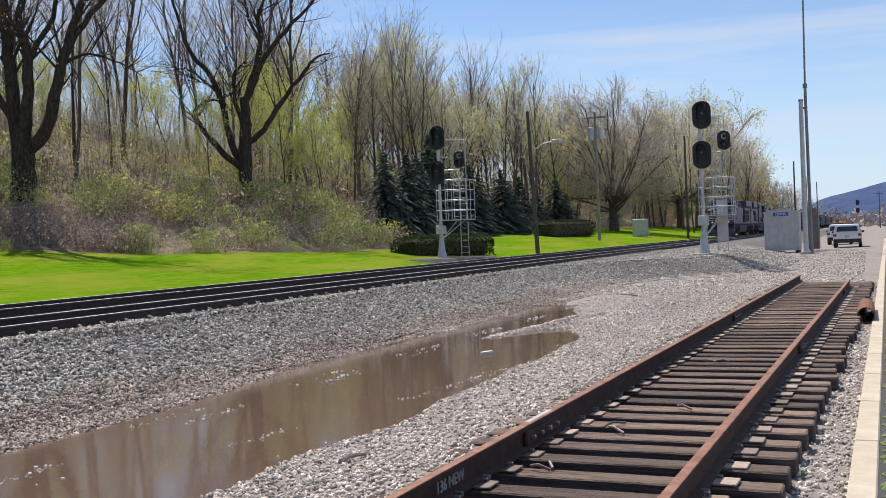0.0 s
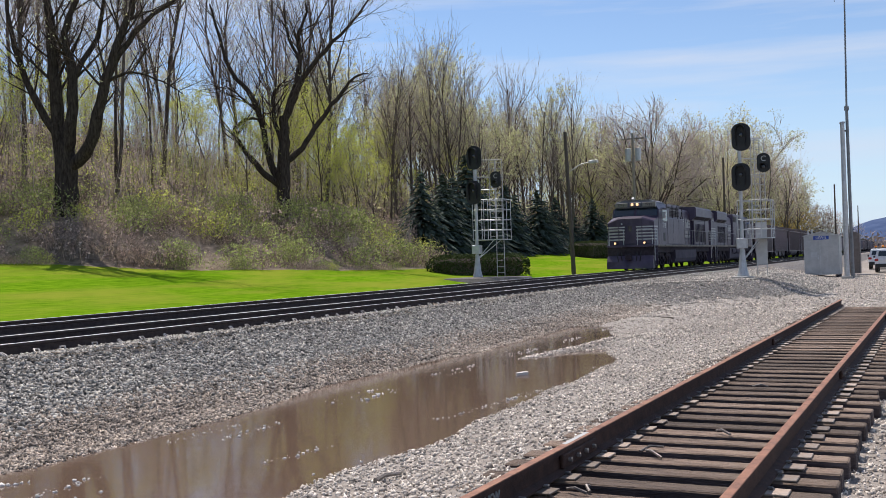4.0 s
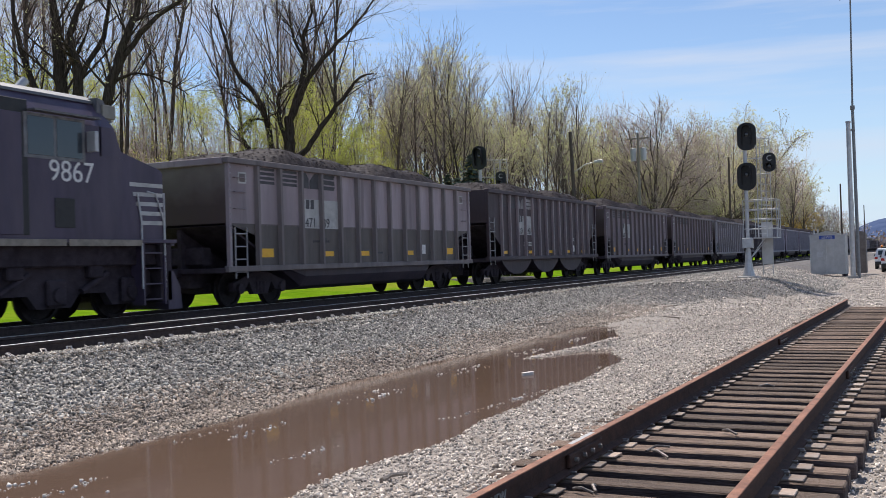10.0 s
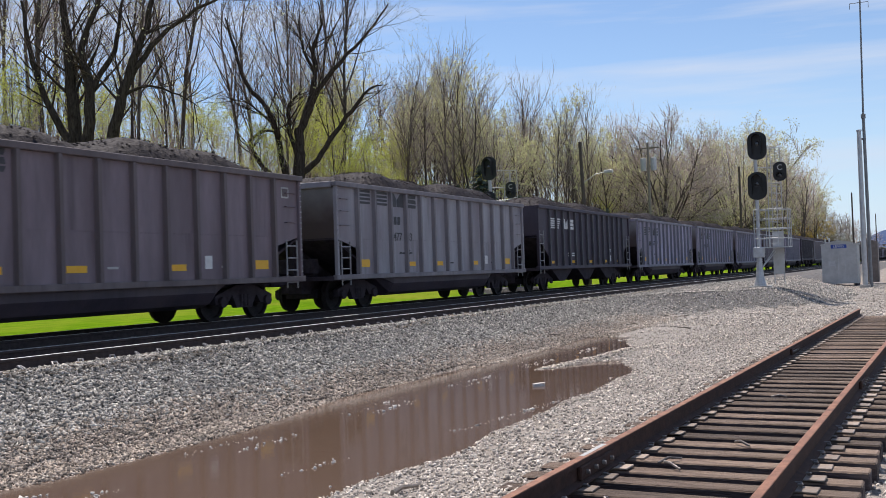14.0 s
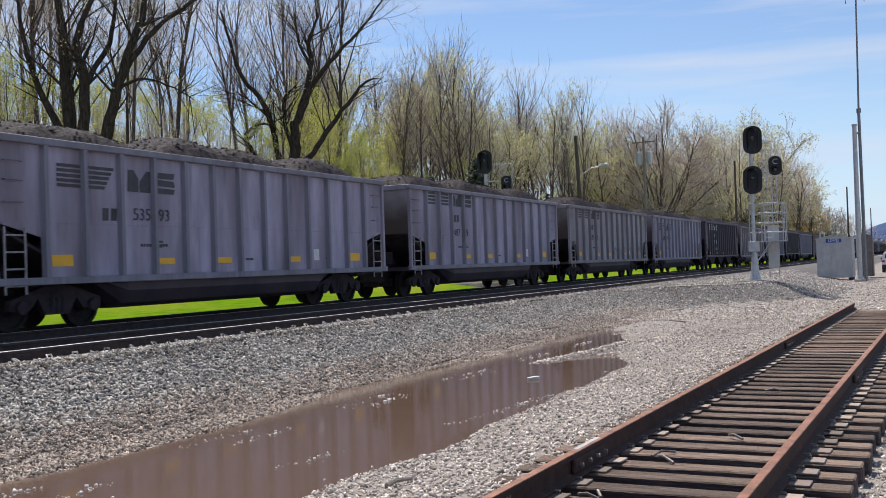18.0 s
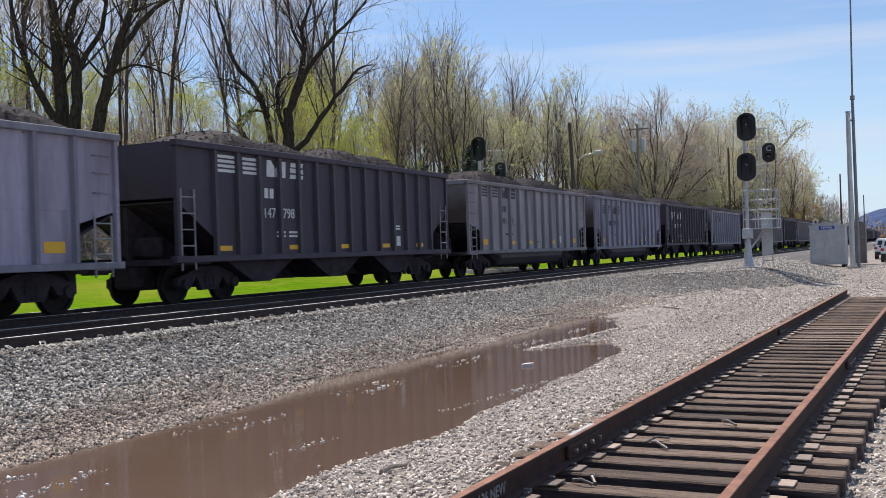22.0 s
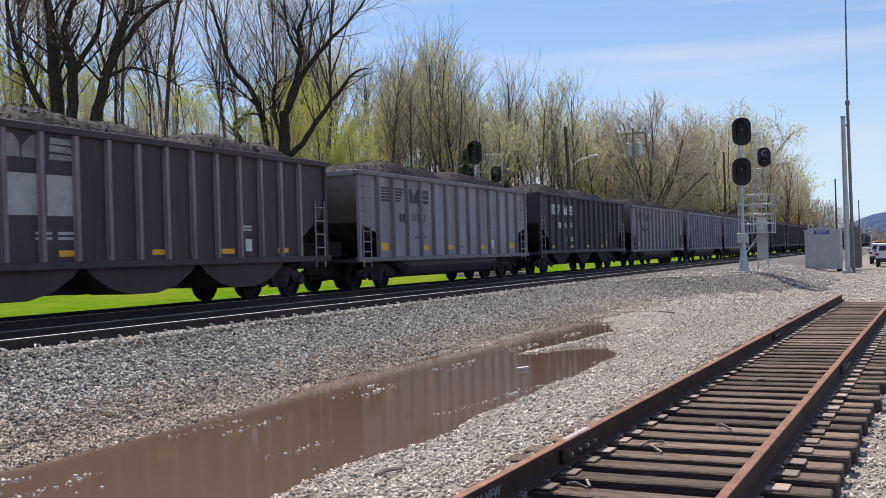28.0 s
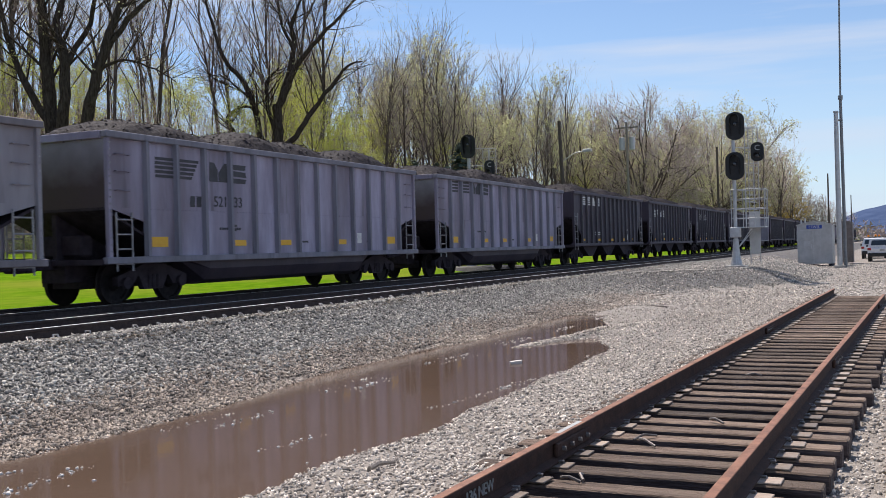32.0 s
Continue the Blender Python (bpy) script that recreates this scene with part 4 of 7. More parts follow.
def loco_truck(loco, x):
    t = part("truck", Mesh().box(-2.3, 2.3, -0.55, 0.55, 0.55, 0.85, 0.03), M_UNDER, loco, "six-wheel powered truck", (x, 0, 0))
    for s in (-1, 1):
        y0, y1 = sorted((s * 0.98, s * 1.18))
        m = Mesh().prism([(-2.75, 0.55), (-2.4, 0.30), (-1.55, 0.30), (-1.35, 0.56), (-0.65, 0.56), (-0.42, 0.30), (0.42, 0.30), (0.65, 0.56), (1.35, 0.56), (1.55, 0.30), (2.4, 0.30),
                          (2.75, 0.55), (2.75, 0.95), (2.3, 1.12), (-2.3, 1.12), (-2.75, 0.95)], "y", y0, y1)
        part("side_frame", m, M_UNDER, t)
        for dx in (-1.98, 0.0, 1.98):
            m = Mesh().box(dx - 0.24, dx + 0.24, min(s * 1.18, s * 1.3), max(s * 1.18, s * 1.3), 0.34, 0.86, 0.04)
            m.lathe([(s * 1.30, 0.15), (s * 1.36, 0.14), (s * 1.37, 0.05)], "y", (dx, 0, 0.55), 12)
            part("axle_box", m, M_UNDER, t)
        for dx in (-1.0, 1.0):
            m = Mesh()
            m.tube([(dx - 0.35, s * 1.24, 0.95), (dx + 0.35, s * 1.24, 0.6)], 0.07, 8)
            m.box(dx - 0.2, dx + 0.2, min(s * 1.16, s * 1.32), max(s * 1.16, s * 1.32), 0.86, 1.16, 0.03)
            part("brake_cylinder", m, M_UNDER, t)
    for dx in (-1.98, 0.0, 1.98):
        wheelset(t, dx, 0.53)
    return t


LOCO_L = 22.3


def locomotive(label, number, modern):
    """Wide-cab diesel locomotive; its cab end is at x = 0."""
    w = thing("diesel_locomotive", label, "locomotive", group="locomotives at the train's head")
    L = LOCO_L if modern else 23.2
    part("frame", Mesh().box(0.9, L - 0.9, -1.35, 1.35, 1.1, 1.56, 0.03), M_UNDER, w)
    part("walkway", Mesh().box(0.6, L - 0.4, -1.56, 1.56, 1.56, 1.64, 0.01), M_LOCO, w)
    for s in (-1, 1):
        k = 0
        x = 1.7
        while x < L - 1.6:
            part("sill_strip", Mesh().box(x, x + 2.0, min(s * 1.56, s * 1.575), max(s * 1.56, s * 1.575), 1.50, 1.63), M_STRIPE, w, "grimy pale sill stripe")
            x += 2.07
    # pilots, steps and couplers
    for e, x in ((1, 0.45), (-1, L - 0.45)):
        part("pilot", Mesh().box(min(x + e * 0.25, x + e * 0.6), max(x + e * 0.25, x + e * 0.6), -1.5, 1.5, 0.3, 1.56, 0.03), M_UNDER, w, "black pilot plate")
        part("deck_edge", Mesh().box(min(x + e * 0.1, x + e * 0.6), max(x + e * 0.1, x + e * 0.6), -1.45, 1.45, 1.5, 1.62, 0.01), M_LOCO, w)
        pl = Mesh()
        rows = [[(x + e * (0.22 if abs(y) > 1 else 0.05), y, 0.95), (x - e * (0.0 if abs(y) > 1 else 0.16), y, 0.6), (x - e * (0.05 if abs(y) > 1 else 0.32), y, 0.12)] for y in (-1.5, -0.5, 0.5, 1.5)]
        pl.add([q for r_ in rows for q in r_] + [(x + e * 0.4, q[1], q[2]) for r_ in rows for q in r_],
               [(3 * k + m_, 3 * k + 3 + m_, 3 * k + 4 + m_, 3 * k + 1 + m_) for k in range(3) for m_ in range(2)] + [(12 + 3 * k + m_, 12 + 3 * k + 3 + m_, 12 + 3 * k + 4 + m_, 12 + 3 * k + 1 + m_) for k in range(3) for m_ in range(2)]
               + [(3 * k, 3 * k + 3, 15 + 3 * k, 12 + 3 * k) for k in range(3)] + [(3 * k + 2, 3 * k + 5, 17 + 3 * k, 14 + 3 * k) for k in range(3)] + [(0, 1, 13, 12), (1, 2, 14, 13), (9, 10, 22, 21), (10, 11, 23, 22)])
        if e > 0:
            part("snow_plough", pl, M_LOCO, w, "black snow plough")
        reach = 0.45 if modern or e < 0 else 0.85
        c = part("coupler", Mesh().box(min(x - e * reach, x + e * 0.3), max(x - e * reach, x + e * 0.3), -0.12, 0.12, 0.75, 1.0, 0.02), M_UNDER, w)
        part("knuckle", Mesh().box(x - e * 0.3 - 0.15, x - e * 0.3 + 0.15, -0.2, 0.2, 0.7, 1.05, 0.05), M_UNDER, c)
        for y in (-0.75, -0.5, 0.5, 0.75):
            h = Mesh().tube([(x - e * 0.02, y, 1.2), (x - e * 0.18, y, 0.9), (x - e * 0.1, y * 0.9, 0.55)], 0.03, 6)
            part("air_hose", h, M_BLACK, w)
        for s in (-1, 1):
            st = Mesh()
            for k in range(4):
                z = 0.35 + 0.33 * k
                st.box(min(x + e * 0.55, x + e * 1.15), max(x + e * 0.55, x + e * 1.15), min(s * 1.28, s * 1.5), max(s * 1.28, s * 1.5), z, z + 0.03)
            st.box(min(x + e * 1.15, x + e * 1.2), max(x + e * 1.15, x + e * 1.2), min(s * 1.2, s * 1.54), max(s * 1.2, s * 1.54), 0.25, 1.56)
            st.box(min(x + e * 0.5, x + e * 0.55), max(x + e * 0.5, x + e * 0.55), min(s * 1.2, s * 1.54), max(s * 1.2, s * 1.54), 0.25, 1.3)
            part("side_steps", st, M_LOCO, w)
            r = Mesh().tube([(x + e * 0.5, s * 1.52, 0.6), (x + e * 0.5, s * 1.52, 2.0), (x + e * 0.75, s * 1.52, 2.62), (x + e * 1.0, s * 1.5, 2.66)], 0.022, 6)
            part("handrail", r, M_GALV, w, "pale steel grab rail")
            r = Mesh().tube([(x + e * 1.2, s * 1.52, 0.6), (x + e * 1.2, s * 1.52, 2.0), (x + e * 1.3, s * 1.52, 2.6)], 0.022, 6)
            part("handrail", r, M_GALV, w, "pale steel grab rail")
        r = Mesh().tube([(x + e * 0.35, -1.4, 1.64), (x + e * 0.35, -1.4, 2.65), (x + e * 0.35, -0.45, 2.65), (x + e * 0.35, -0.45, 1.64)], 0.022, 6)
        part("handrail", r, M_GALV, w, "pale steel end rail")
        r = Mesh().tube([(x + e * 0.35, 1.4, 1.64), (x + e * 0.35, 1.4, 2.65), (x + e * 0.35, 0.45, 2.65), (x + e * 0.35, 0.45, 1.64)], 0.022, 6)
        part("handrail", r, M_GALV, w, "pale steel end rail")
        for y in (-0.95, 0.95):
            l = part("ditch_light", Mesh().lathe([(0.0, 0.1), (e * 0.14, 0.12), (e * 0.15, 0.02)], "x", (x + e * 0.08, y, 1.76), 12), M_BLACK, w)
            part("lens", Mesh().lathe([(0, 0.075), (-e * 0.02, 0.05)], "x", (x + e * 0.07, y, 1.76), 12), M_LAMP if (e > 0 and modern) else M_GLASS, l)
    # nose and cab
    nose = [(0.95, 1.64), (0.95, 3.06), (1.02, 3.14), (2.25, 3.46), (2.25, 1.64)]
    m = Mesh()
    v = []
    for y, k in ((-1.5, 0), (-0.75, 1), (0.75, 1), (1.5, 0)):
        for x, z in nose:
            v.append((x - 0.14 * k, y, z + (0.26 if x < 2 else 0.1) * k * (z > 2.5)))
    m.add(v, [(0, 1, 2, 3, 4), (19, 18, 17, 16, 15)] + [(5 * i + j, 5 * i + 5 + j, 5 * i + 5 + (j + 1) % 5, 5 * i + (j + 1) % 5) for i in range(3) for j in range(5)])
    part("nose", m, M_LOCO, w)
    part("nose_door", Mesh().box(0.77, 0.83, -0.35, 0.32, 1.7, 2.95, 0.02), M_LOCO, w)
    part("nose_window", Mesh().box(0.765, 0.785, -0.14, 0.14, 2.5, 2.86, 0.02), M_GLASS, w, "small dark nose-door window")
    part("step_light", Mesh().lathe([(0, 0.06), (-0.03, 0.04)], "x", (0.8, 0.55, 3.0), 8), M_GALV, w)
    cab = Mesh().prism([(-1.52, 1.64), (-1.52, 3.9), (-1.15, 4.42), (-0.8, 4.55), (0.8, 4.55), (1.15, 4.42), (1.52, 3.9), (1.52, 1.64)], "x", 2.75, 5.35)
    part("cab", cab, M_LOCO, w)
    part("cab_footing", Mesh().box(2.2, 2.78, -1.515, 1.515, 1.64, 3.45), M_LOCO, w)
    m = Mesh()
    front = [(-1.52, 3.3, 2.15), (1.52, 3.3, 2.15), (1.52, 3.9, 2.38), (1.15, 4.42, 2.56), (0.8, 4.55, 2.6), (-0.8, 4.55, 2.6), (-1.15, 4.42, 2.56), (-1.52, 3.9, 2.38)]
    v = [(x, y, z) for y, z, x in front] + [(2.8, y, z) for y, z, x in front]
    n = len(front)
    m.add(v, [tuple(range(n))] + [(i, (i + 1) % n, n + (i + 1) % n, n + i) for i in range(n)])
    part("cab_front", m, M_LOCO, w)
    part("cab_roof", Mesh().prism([(-1.2, 4.40), (-1.18, 4.46), (-0.85, 4.60), (0.85, 4.60), (1.18, 4.46), (1.2, 4.40)], "x", 2.45, 5.4), M_LOCO_TOP, w, "roof sheet coloured pale grey as if sunlit")
    for s in (-1, 1):
        ws = part("windshield", Mesh().add([(2.19, s * 0.08, 3.52), (2.19, s * 1.44, 3.52), (2.385, s * 1.40, 4.05), (2.385, s * 0.08, 4.05)], [(0, 1, 2, 3)]), M_GLASS, w, "dark windscreen")
        wi = part("side_window", Mesh().box(3.28, 3.92, min(s * 1.53, s * 1.545), max(s * 1.53, s * 1.545), 3.2, 3.92, 0.004), M_GLASS, w)
        part("window_frame", Mesh().box(3.20, 4.70, min(s * 1.522, s * 1.535), max(s * 1.522, s * 1.535), 3.14, 3.98), M_RAILING, wi)
        part("side_window", Mesh().box(4.0, 4.62, min(s * 1.53, s * 1.545), max(s * 1.53, s * 1.545), 3.2, 3.92, 0.004), M_GLASS, w)
        part("sunshade", Mesh().box(2.95, 4.6, min(s * 1.5, s * 1.72), max(s * 1.5, s * 1.72), 4.0, 4.04), M_LOCO_TOP, w)
        for k in range(5):
            z = 1.95 + k * 0.2
            bar = Mesh().box(0.96, 1.6 + 0.09 * k, min(s * 1.502, s * 1.508), max(s * 1.502, s * 1.508), z, z + 0.085)
            part("nose_stripe", bar, M_DIRTYWHITE, w, "white painted stripe")
        words("fleet_number", number, 0.50 if modern else 0.58, M_WHITE, w, Matrix.Translation((3.77 if modern else 3.55, s * 1.526, 2.88 if modern else 2.92)) @ pose(0, 0, 0, 90, 0, 0 if s < 0 else 180), "white painted number")
    for k in range(5):
        z = 1.95 + k * 0.2
        for y0, y1, x0, x1 in ((-1.46, -0.78, 0.945, 0.805), (0.78, 1.46, 0.805, 0.945), (-0.72, -0.38, 0.80, 0.80), (0.36, 0.72, 0.80, 0.80)):
            v = [(x0 - 0.006, y0, z), (x1 - 0.006, y1, z), (x1 - 0.006, y1, z + 0.085), (x0 - 0.006, y0, z + 0.085)]
            part("nose_stripe", Mesh().add(v, [(0, 1, 2, 3)]), M_DIRTYWHITE, w, "white painted stripe")
    hl = part("headlight", Mesh().box(2.12, 2.5, -0.36, 0.36, 4.14, 4.42, 0.03), M_RAILING, w)
    for y in (-0.17, 0.17):
        part("lens", Mesh().lathe([(0, 0.095), (-0.02, 0.07)], "x", (2.11, y, 4.28), 12), M_LAMP if modern else M_GLASS, hl)
    for y in (-0.92, 0.92):
        nb = part("number_board", Mesh().box(2.14, 2.5, y - 0.42, y + 0.42, 4.12, 4.40, 0.01), M_BOARD, w)
        words("board_number", number, 0.24, M_BLACK, nb, Matrix.Translation((2.134, y, 4.26)) @ pose(0, 0, 0, 90, 0, -90))
    # hood
    if modern:
        part("equipment_cabinet", Mesh().box(5.35, 10.35, -1.46, 1.46, 1.64, 3.46, 0.05), M_LOCO, w)
        part("upper_cabinet", Mesh().box(5.35, 10.3, -1.15, 1.15, 1.64, 4.40, 0.05), M_LOCO, w)
        x0, x2, xe, h0 = 14.5, 21.05, 21.2, 10.3
    else:
        part("equipment_cabinet", Mesh().box(6.45, 8.46, -1.54, 1.54, 1.64, 2.36, 0.03), M_LOCO, w, "low full-width equipment box")
        part("upper_cabinet", Mesh().box(5.35, 10.93, -1.2, 1.2, 1.64, 4.56, 0.04), M_LOCO, w)
        x0, x2, xe, h0 = 16.24, 21.3, 22.64, 10.9
    part("engine_hood", Mesh().prism([(-1.0, 1.64), (-1.0, 4.02), (-0.95, 4.16), (-0.84, 4.25), (-0.6, 4.29), (0.6, 4.29), (0.84, 4.25), (0.95, 4.16), (1.0, 4.02), (1.0, 1.64)], "x", h0, 19.4), M_LOCO, w)
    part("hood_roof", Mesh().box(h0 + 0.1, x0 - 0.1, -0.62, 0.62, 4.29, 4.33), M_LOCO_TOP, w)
    part("rear_hood", Mesh().box(15.2, 19.5, -1.25, 1.25, 1.64, 3.5, 0.04), M_LOCO, w)
    stack = part("exhaust", Mesh().box(13.4, 14.5, -0.35, 0.35, 4.29, 4.62, 0.04), M_UNDER, w)
    part("stack_mouth", Mesh().box(13.5, 14.4, -0.25, 0.25, 4.60, 4.66, 0.01), M_BLACK, stack)
    for k in range(4):
        part("roof_pipe", Mesh().tube([(12.0 + 0.3 * k, -0.5, 4.36), (12.1 + 0.3 * k, 0.0, 4.48), (12.0 + 0.3 * k, 0.5, 4.36)], 0.06, 6), M_UNDER, w)
    part("end_cowl", Mesh().prism([(-1.27, 1.64), (-1.27, 4.3), (-1.0, 4.5), (1.0, 4.5), (1.27, 4.3), (1.27, 1.64)], "x", 19.52, xe), M_LOCO, w)
    part("radiator_wing", Mesh().prism([(-1.25, 3.5), (-1.25, 3.56), (-1.56, 3.80), (-1.56, 4.40), (-1.48, 4.50), (1.48, 4.50), (1.56, 4.40), (1.56, 3.80), (1.25, 3.56), (1.25, 3.5)], "x", x0, x2), M_LOCO, w)
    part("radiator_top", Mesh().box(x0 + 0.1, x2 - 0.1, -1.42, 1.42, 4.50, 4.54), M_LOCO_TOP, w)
    near = -1 if modern else 1
    for s in (-1, 1):
        def slab(name, xa, xb, ya, yb, za, zb, mt, bev=0.008, host=None, label=""):
            return part(name, Mesh().box(min(xa, xb), max(xa, xb), min(s * ya, s * yb), max(s * ya, s * yb), za, zb, bev), mt, host or w, label)
        n = int((15.1 - h0) / 0.6)
        for k in range(n):
            x = h0 + 0.1 + 0.6 * k
            d = slab("hood_door", x, x + 0.56, 1.0, 1.03, 1.85, 3.72, M_LOCO, 0.006)
            slab("latch", x + 0.05, x + 0.09, 1.03, 1.05, 2.1, 2.22, M_UNDER, 0.004, d)
            slab("latch", x + 0.05, x + 0.09, 1.03, 1.05, 3.3, 3.42, M_UNDER, 0.004, d)
        for k in range(8):
            x = 15.55 + 0.5 * k
            slab("louvre_panel", x, x + 0.33, 1.25, 1.262, 1.95, 3.15, M_BLACK, 0.004)
            slab("louvre_frame", x + 0.34, x + 0.40, 1.25, 1.30, 1.85, 3.25, M_LOCO, 0.006)
        for x in ((x0 + 0.3, x0 + 2.3, x0 + 4.3) if modern else (x0 + 0.3, x0 + 2.6)):
            v = [(x, s * 1.30, 3.585), (x + 1.7, s * 1.30, 3.585), (x + 1.7, s * 1.56, 3.785), (x, s * 1.56, 3.785)]
            part("radiator_screen", Mesh().add(v, [(0, 1, 2, 3)]), M_BLACK, w)
        if modern:
            for x in (6.9, 8.6):
                slab("cabinet_seam", x, x + 0.02, 1.46, 1.466, 1.72, 3.42, M_BLACK, 0)
            for x in (5.6, 6.75, 7.9, 9.05):
                g = slab("grille", x, x + 0.95, 1.15, 1.19, 3.6, 4.25, M_BLACK, 0.01)
                for k in range(6):
                    slab("grille_slat", x, x + 0.95, 1.19, 1.21, 3.64 + 0.1 * k, 3.68 + 0.1 * k, M_UNDER, 0, g)
            for z in (4.0, 4.36):
                part("roof_rail", Mesh().tube([(5.2, s * 1.40, z), (10.3, s * 1.40, z)], 0.022, 6), M_RAILING, w)
            for x in (5.3, 6.9, 8.5, 10.2):
                part("rail_post", Mesh().tube([(x, s * 1.40, 3.46), (x, s * 1.40, 4.36)], 0.025, 6), M_UNDER, w)
            part("conduit", Mesh().tube([(10.3, s * 1.40, 4.36), (11.2, s * 1.05, 3.3)], 0.03, 6), M_UNDER, w)
        else:
            g = slab("grille", 9.26, 10.77, 1.2, 1.235, 3.80, 4.34, M_BLACK, 0.01)
            for k in range(5):
                slab("grille_slat", 9.26, 10.77, 1.235, 1.25, 3.85 + 0.1 * k, 3.88 + 0.1 * k, M_UNDER, 0, g)
            for xa, xb in ((6.72, 7.33), (5.95, 6.5)):
                slab("vent_window", xa, xb, 1.2, 1.24, 3.66, 4.28, M_BLACK, 0.01)
            for x in (6.3, 7.2, 8.1, 9.0, 9.9):
                slab("cabinet_door", x, x + 0.82, 1.2, 1.215, 2.42 if x < 8.3 else 1.78, 3.55, M_LOCO, 0.005)
            # flush black slab drawn for the shade inside the rear door's recess
            slab("door_recess", 4.60, 5.90, 1.2, 1.528, 1.7, 4.2, M_BLACK, 0.01)
            slab("tread_box", 8.5, 9.1, 1.3, 1.54, 1.9, 2.06, M_UNDER, 0.01)
        xr = 10.5 if modern else 8.75
        part("handrail", Mesh().tube([(xr, s * 1.5, 2.68), (xe - 1.4, s * 1.5, 2.68)], 0.022, 6), M_RAILING, w, "long walkway rail")
        pm = Mesh().tube([(0, s * 1.5, 1.64), (0, s * 1.5, 2.68)], 0.022, 6).data("rail_post", M_RAILING)
        for k in range(8):
            part("rail_post", pm, None, w, "", (xr + k * (xe - 1.4 - xr) / 7, 0, 0))
        if s == near:
            y = s * 1.036
            xs, xn, xt, d = (10.75, 13.05, 12.75, 1) if modern else (15.7, 12.74, 13.24, -1)
            stripes_mark(w, xs, y, 2.92, (1.9 if modern else 2.3) * d, 0.66, M_DIRTYWHITE, s, "white painted stripes")
            block_mark(w, xn, y, 2.92, (1.75 if modern else 1.9) * d, 0.62, M_DIRTYWHITE, s)
            letter_bars(w, xt, xt + 1.75 * d, 2.48, 0.22, 7, M_DIRTYWHITE, y, s, "white lettering")
            letter_bars(w, xt - 0.1 * d, xt + 2.0 * d, 2.18, 0.22, 8, M_DIRTYWHITE, y, s, "white lettering")
            for x, z in ((xn + 0.4 * d, 1.95), (xt - 0.5 * d, 2.2), (xn + 2.4 * d, 3.05), (xn + 2.5 * d, 2.6), (xs - 1.2 * d, 3.1)):
                slab("stencil_patch", x, x + 0.16, 1.034, 1.038, z, z + 0.07, M_FADEDWHITE, 0)
    for k in range(5):
        z = 1.95 + k * 0.2
        for y0, y1 in ((-1.25, -0.45), (0.45, 1.25)):
            part("tail_stripe", Mesh().box(xe - 0.002, xe + 0.006, y0, y1, z, z + 0.085), M_DIRTYWHITE, w, "white painted stripe")
    for y in (-0.75, 0.75):
        words("fleet_number", number, 0.34, M_WHITE, w, Matrix.Translation((xe + 0.006, y, 3.9)) @ pose(0, 0, 0, 90, 0, 90))
    for s in (-1, 1):
        if not modern:
            words("fleet_number", number, 0.42, M_WHITE, w, Matrix.Translation((21.6, s * 1.276, 3.75)) @ pose(0, 0, 0, 90, 0, 0 if s < 0 else 180), "white painted number")
            for k in range(5):
                z = 2.0 + k * 0.2
                part("tail_stripe", Mesh().box(20.75 - 0.05 * k, xe - 0.03, min(s * 1.276, s * 1.282), max(s * 1.276, s * 1.282), z + 0.15, z + 0.26), M_DIRTYWHITE, w, "white painted stripe")
            for x in (9.0, 11.5):
                part("air_reservoir", Mesh().tube([(x, s * 1.26, 1.14), (x + 0.06, s * 1.26, 1.14), (x + 1.9, s * 1.26, 1.14), (x + 1.96, s * 1.26, 1.14)], [0.14, 0.28, 0.28, 0.14], 16), M_TANK, w, "grey air reservoir")
        part("cab_hatch", Mesh().box(3.5, 4.0, min(s * 1.52, s * 1.535), max(s * 1.52, s * 1.535), 1.85, 2.42, 0.005), M_BLACK, w)
        part("cab_door", Mesh().box(4.75, 5.3, min(s * 1.52, s * 1.54), max(s * 1.52, s * 1.54), 1.7, 3.95, 0.01), M_LOCO, w)
        part("cab_mirror", Mesh().box(3.08, 3.18, min(s * 1.55, s * 1.78), max(s * 1.55, s * 1.78), 3.35, 3.75, 0.01), M_ALU, w)
    part("roof_visor", Mesh().prism([(2.2, 4.06), (2.45, 4.5), (2.62, 4.52), (2.62, 4.06)], "y", -1.3, 1.3), M_LOCO_TOP, w, "pale grey visor above the windscreen")
    part("horn", Mesh().tube([(4.2, 0.5, 4.6), (4.2, 0.5, 4.35), (3.7, 0.5, 4.8)], [0.04, 0.04, 0.09], 8), M_GALV, w)
    part("aerial_dome", Mesh().lathe([(4.6, 0.3), (4.68, 0.28), (4.32, 0.1)], "z", (4.6, -0.3, 0), 12), M_LOCO_TOP, w)
    if modern:
        part("fuel_tank", Mesh().prism([(-1.2, 0.36), (-1.38, 0.46), (-1.46, 0.70), (-1.46, 1.28), (1.46, 1.28), (1.46, 0.70), (1.38, 0.46), (1.2, 0.36)], "x", 7.3, 14.7), M_TANK, w, "dusty black fuel tank")
    else:
        tank = part("fuel_tank", Mesh().prism([(-1.2, 0.34), (-1.42, 0.50), (-1.42, 0.86), (1.42, 0.86), (1.42, 0.50), (1.2, 0.34)], "x", 7.35, 14.6), M_TANK, w, "low dusty black fuel tank")
        for x in (7.4, 13.55):
            part("tank_end_box", Mesh().box(x, x + 1.0, -1.44, 1.44, 0.80, 1.42, 0.03), M_TANK, tank)
    for s in (-1, 1):
        for x in (6.2,):
            part("air_tank", Mesh().tube([(x, s * 1.2, 1.25), (x + 1.0, s * 1.2, 1.25)], 0.16, 10), M_UNDER, w)
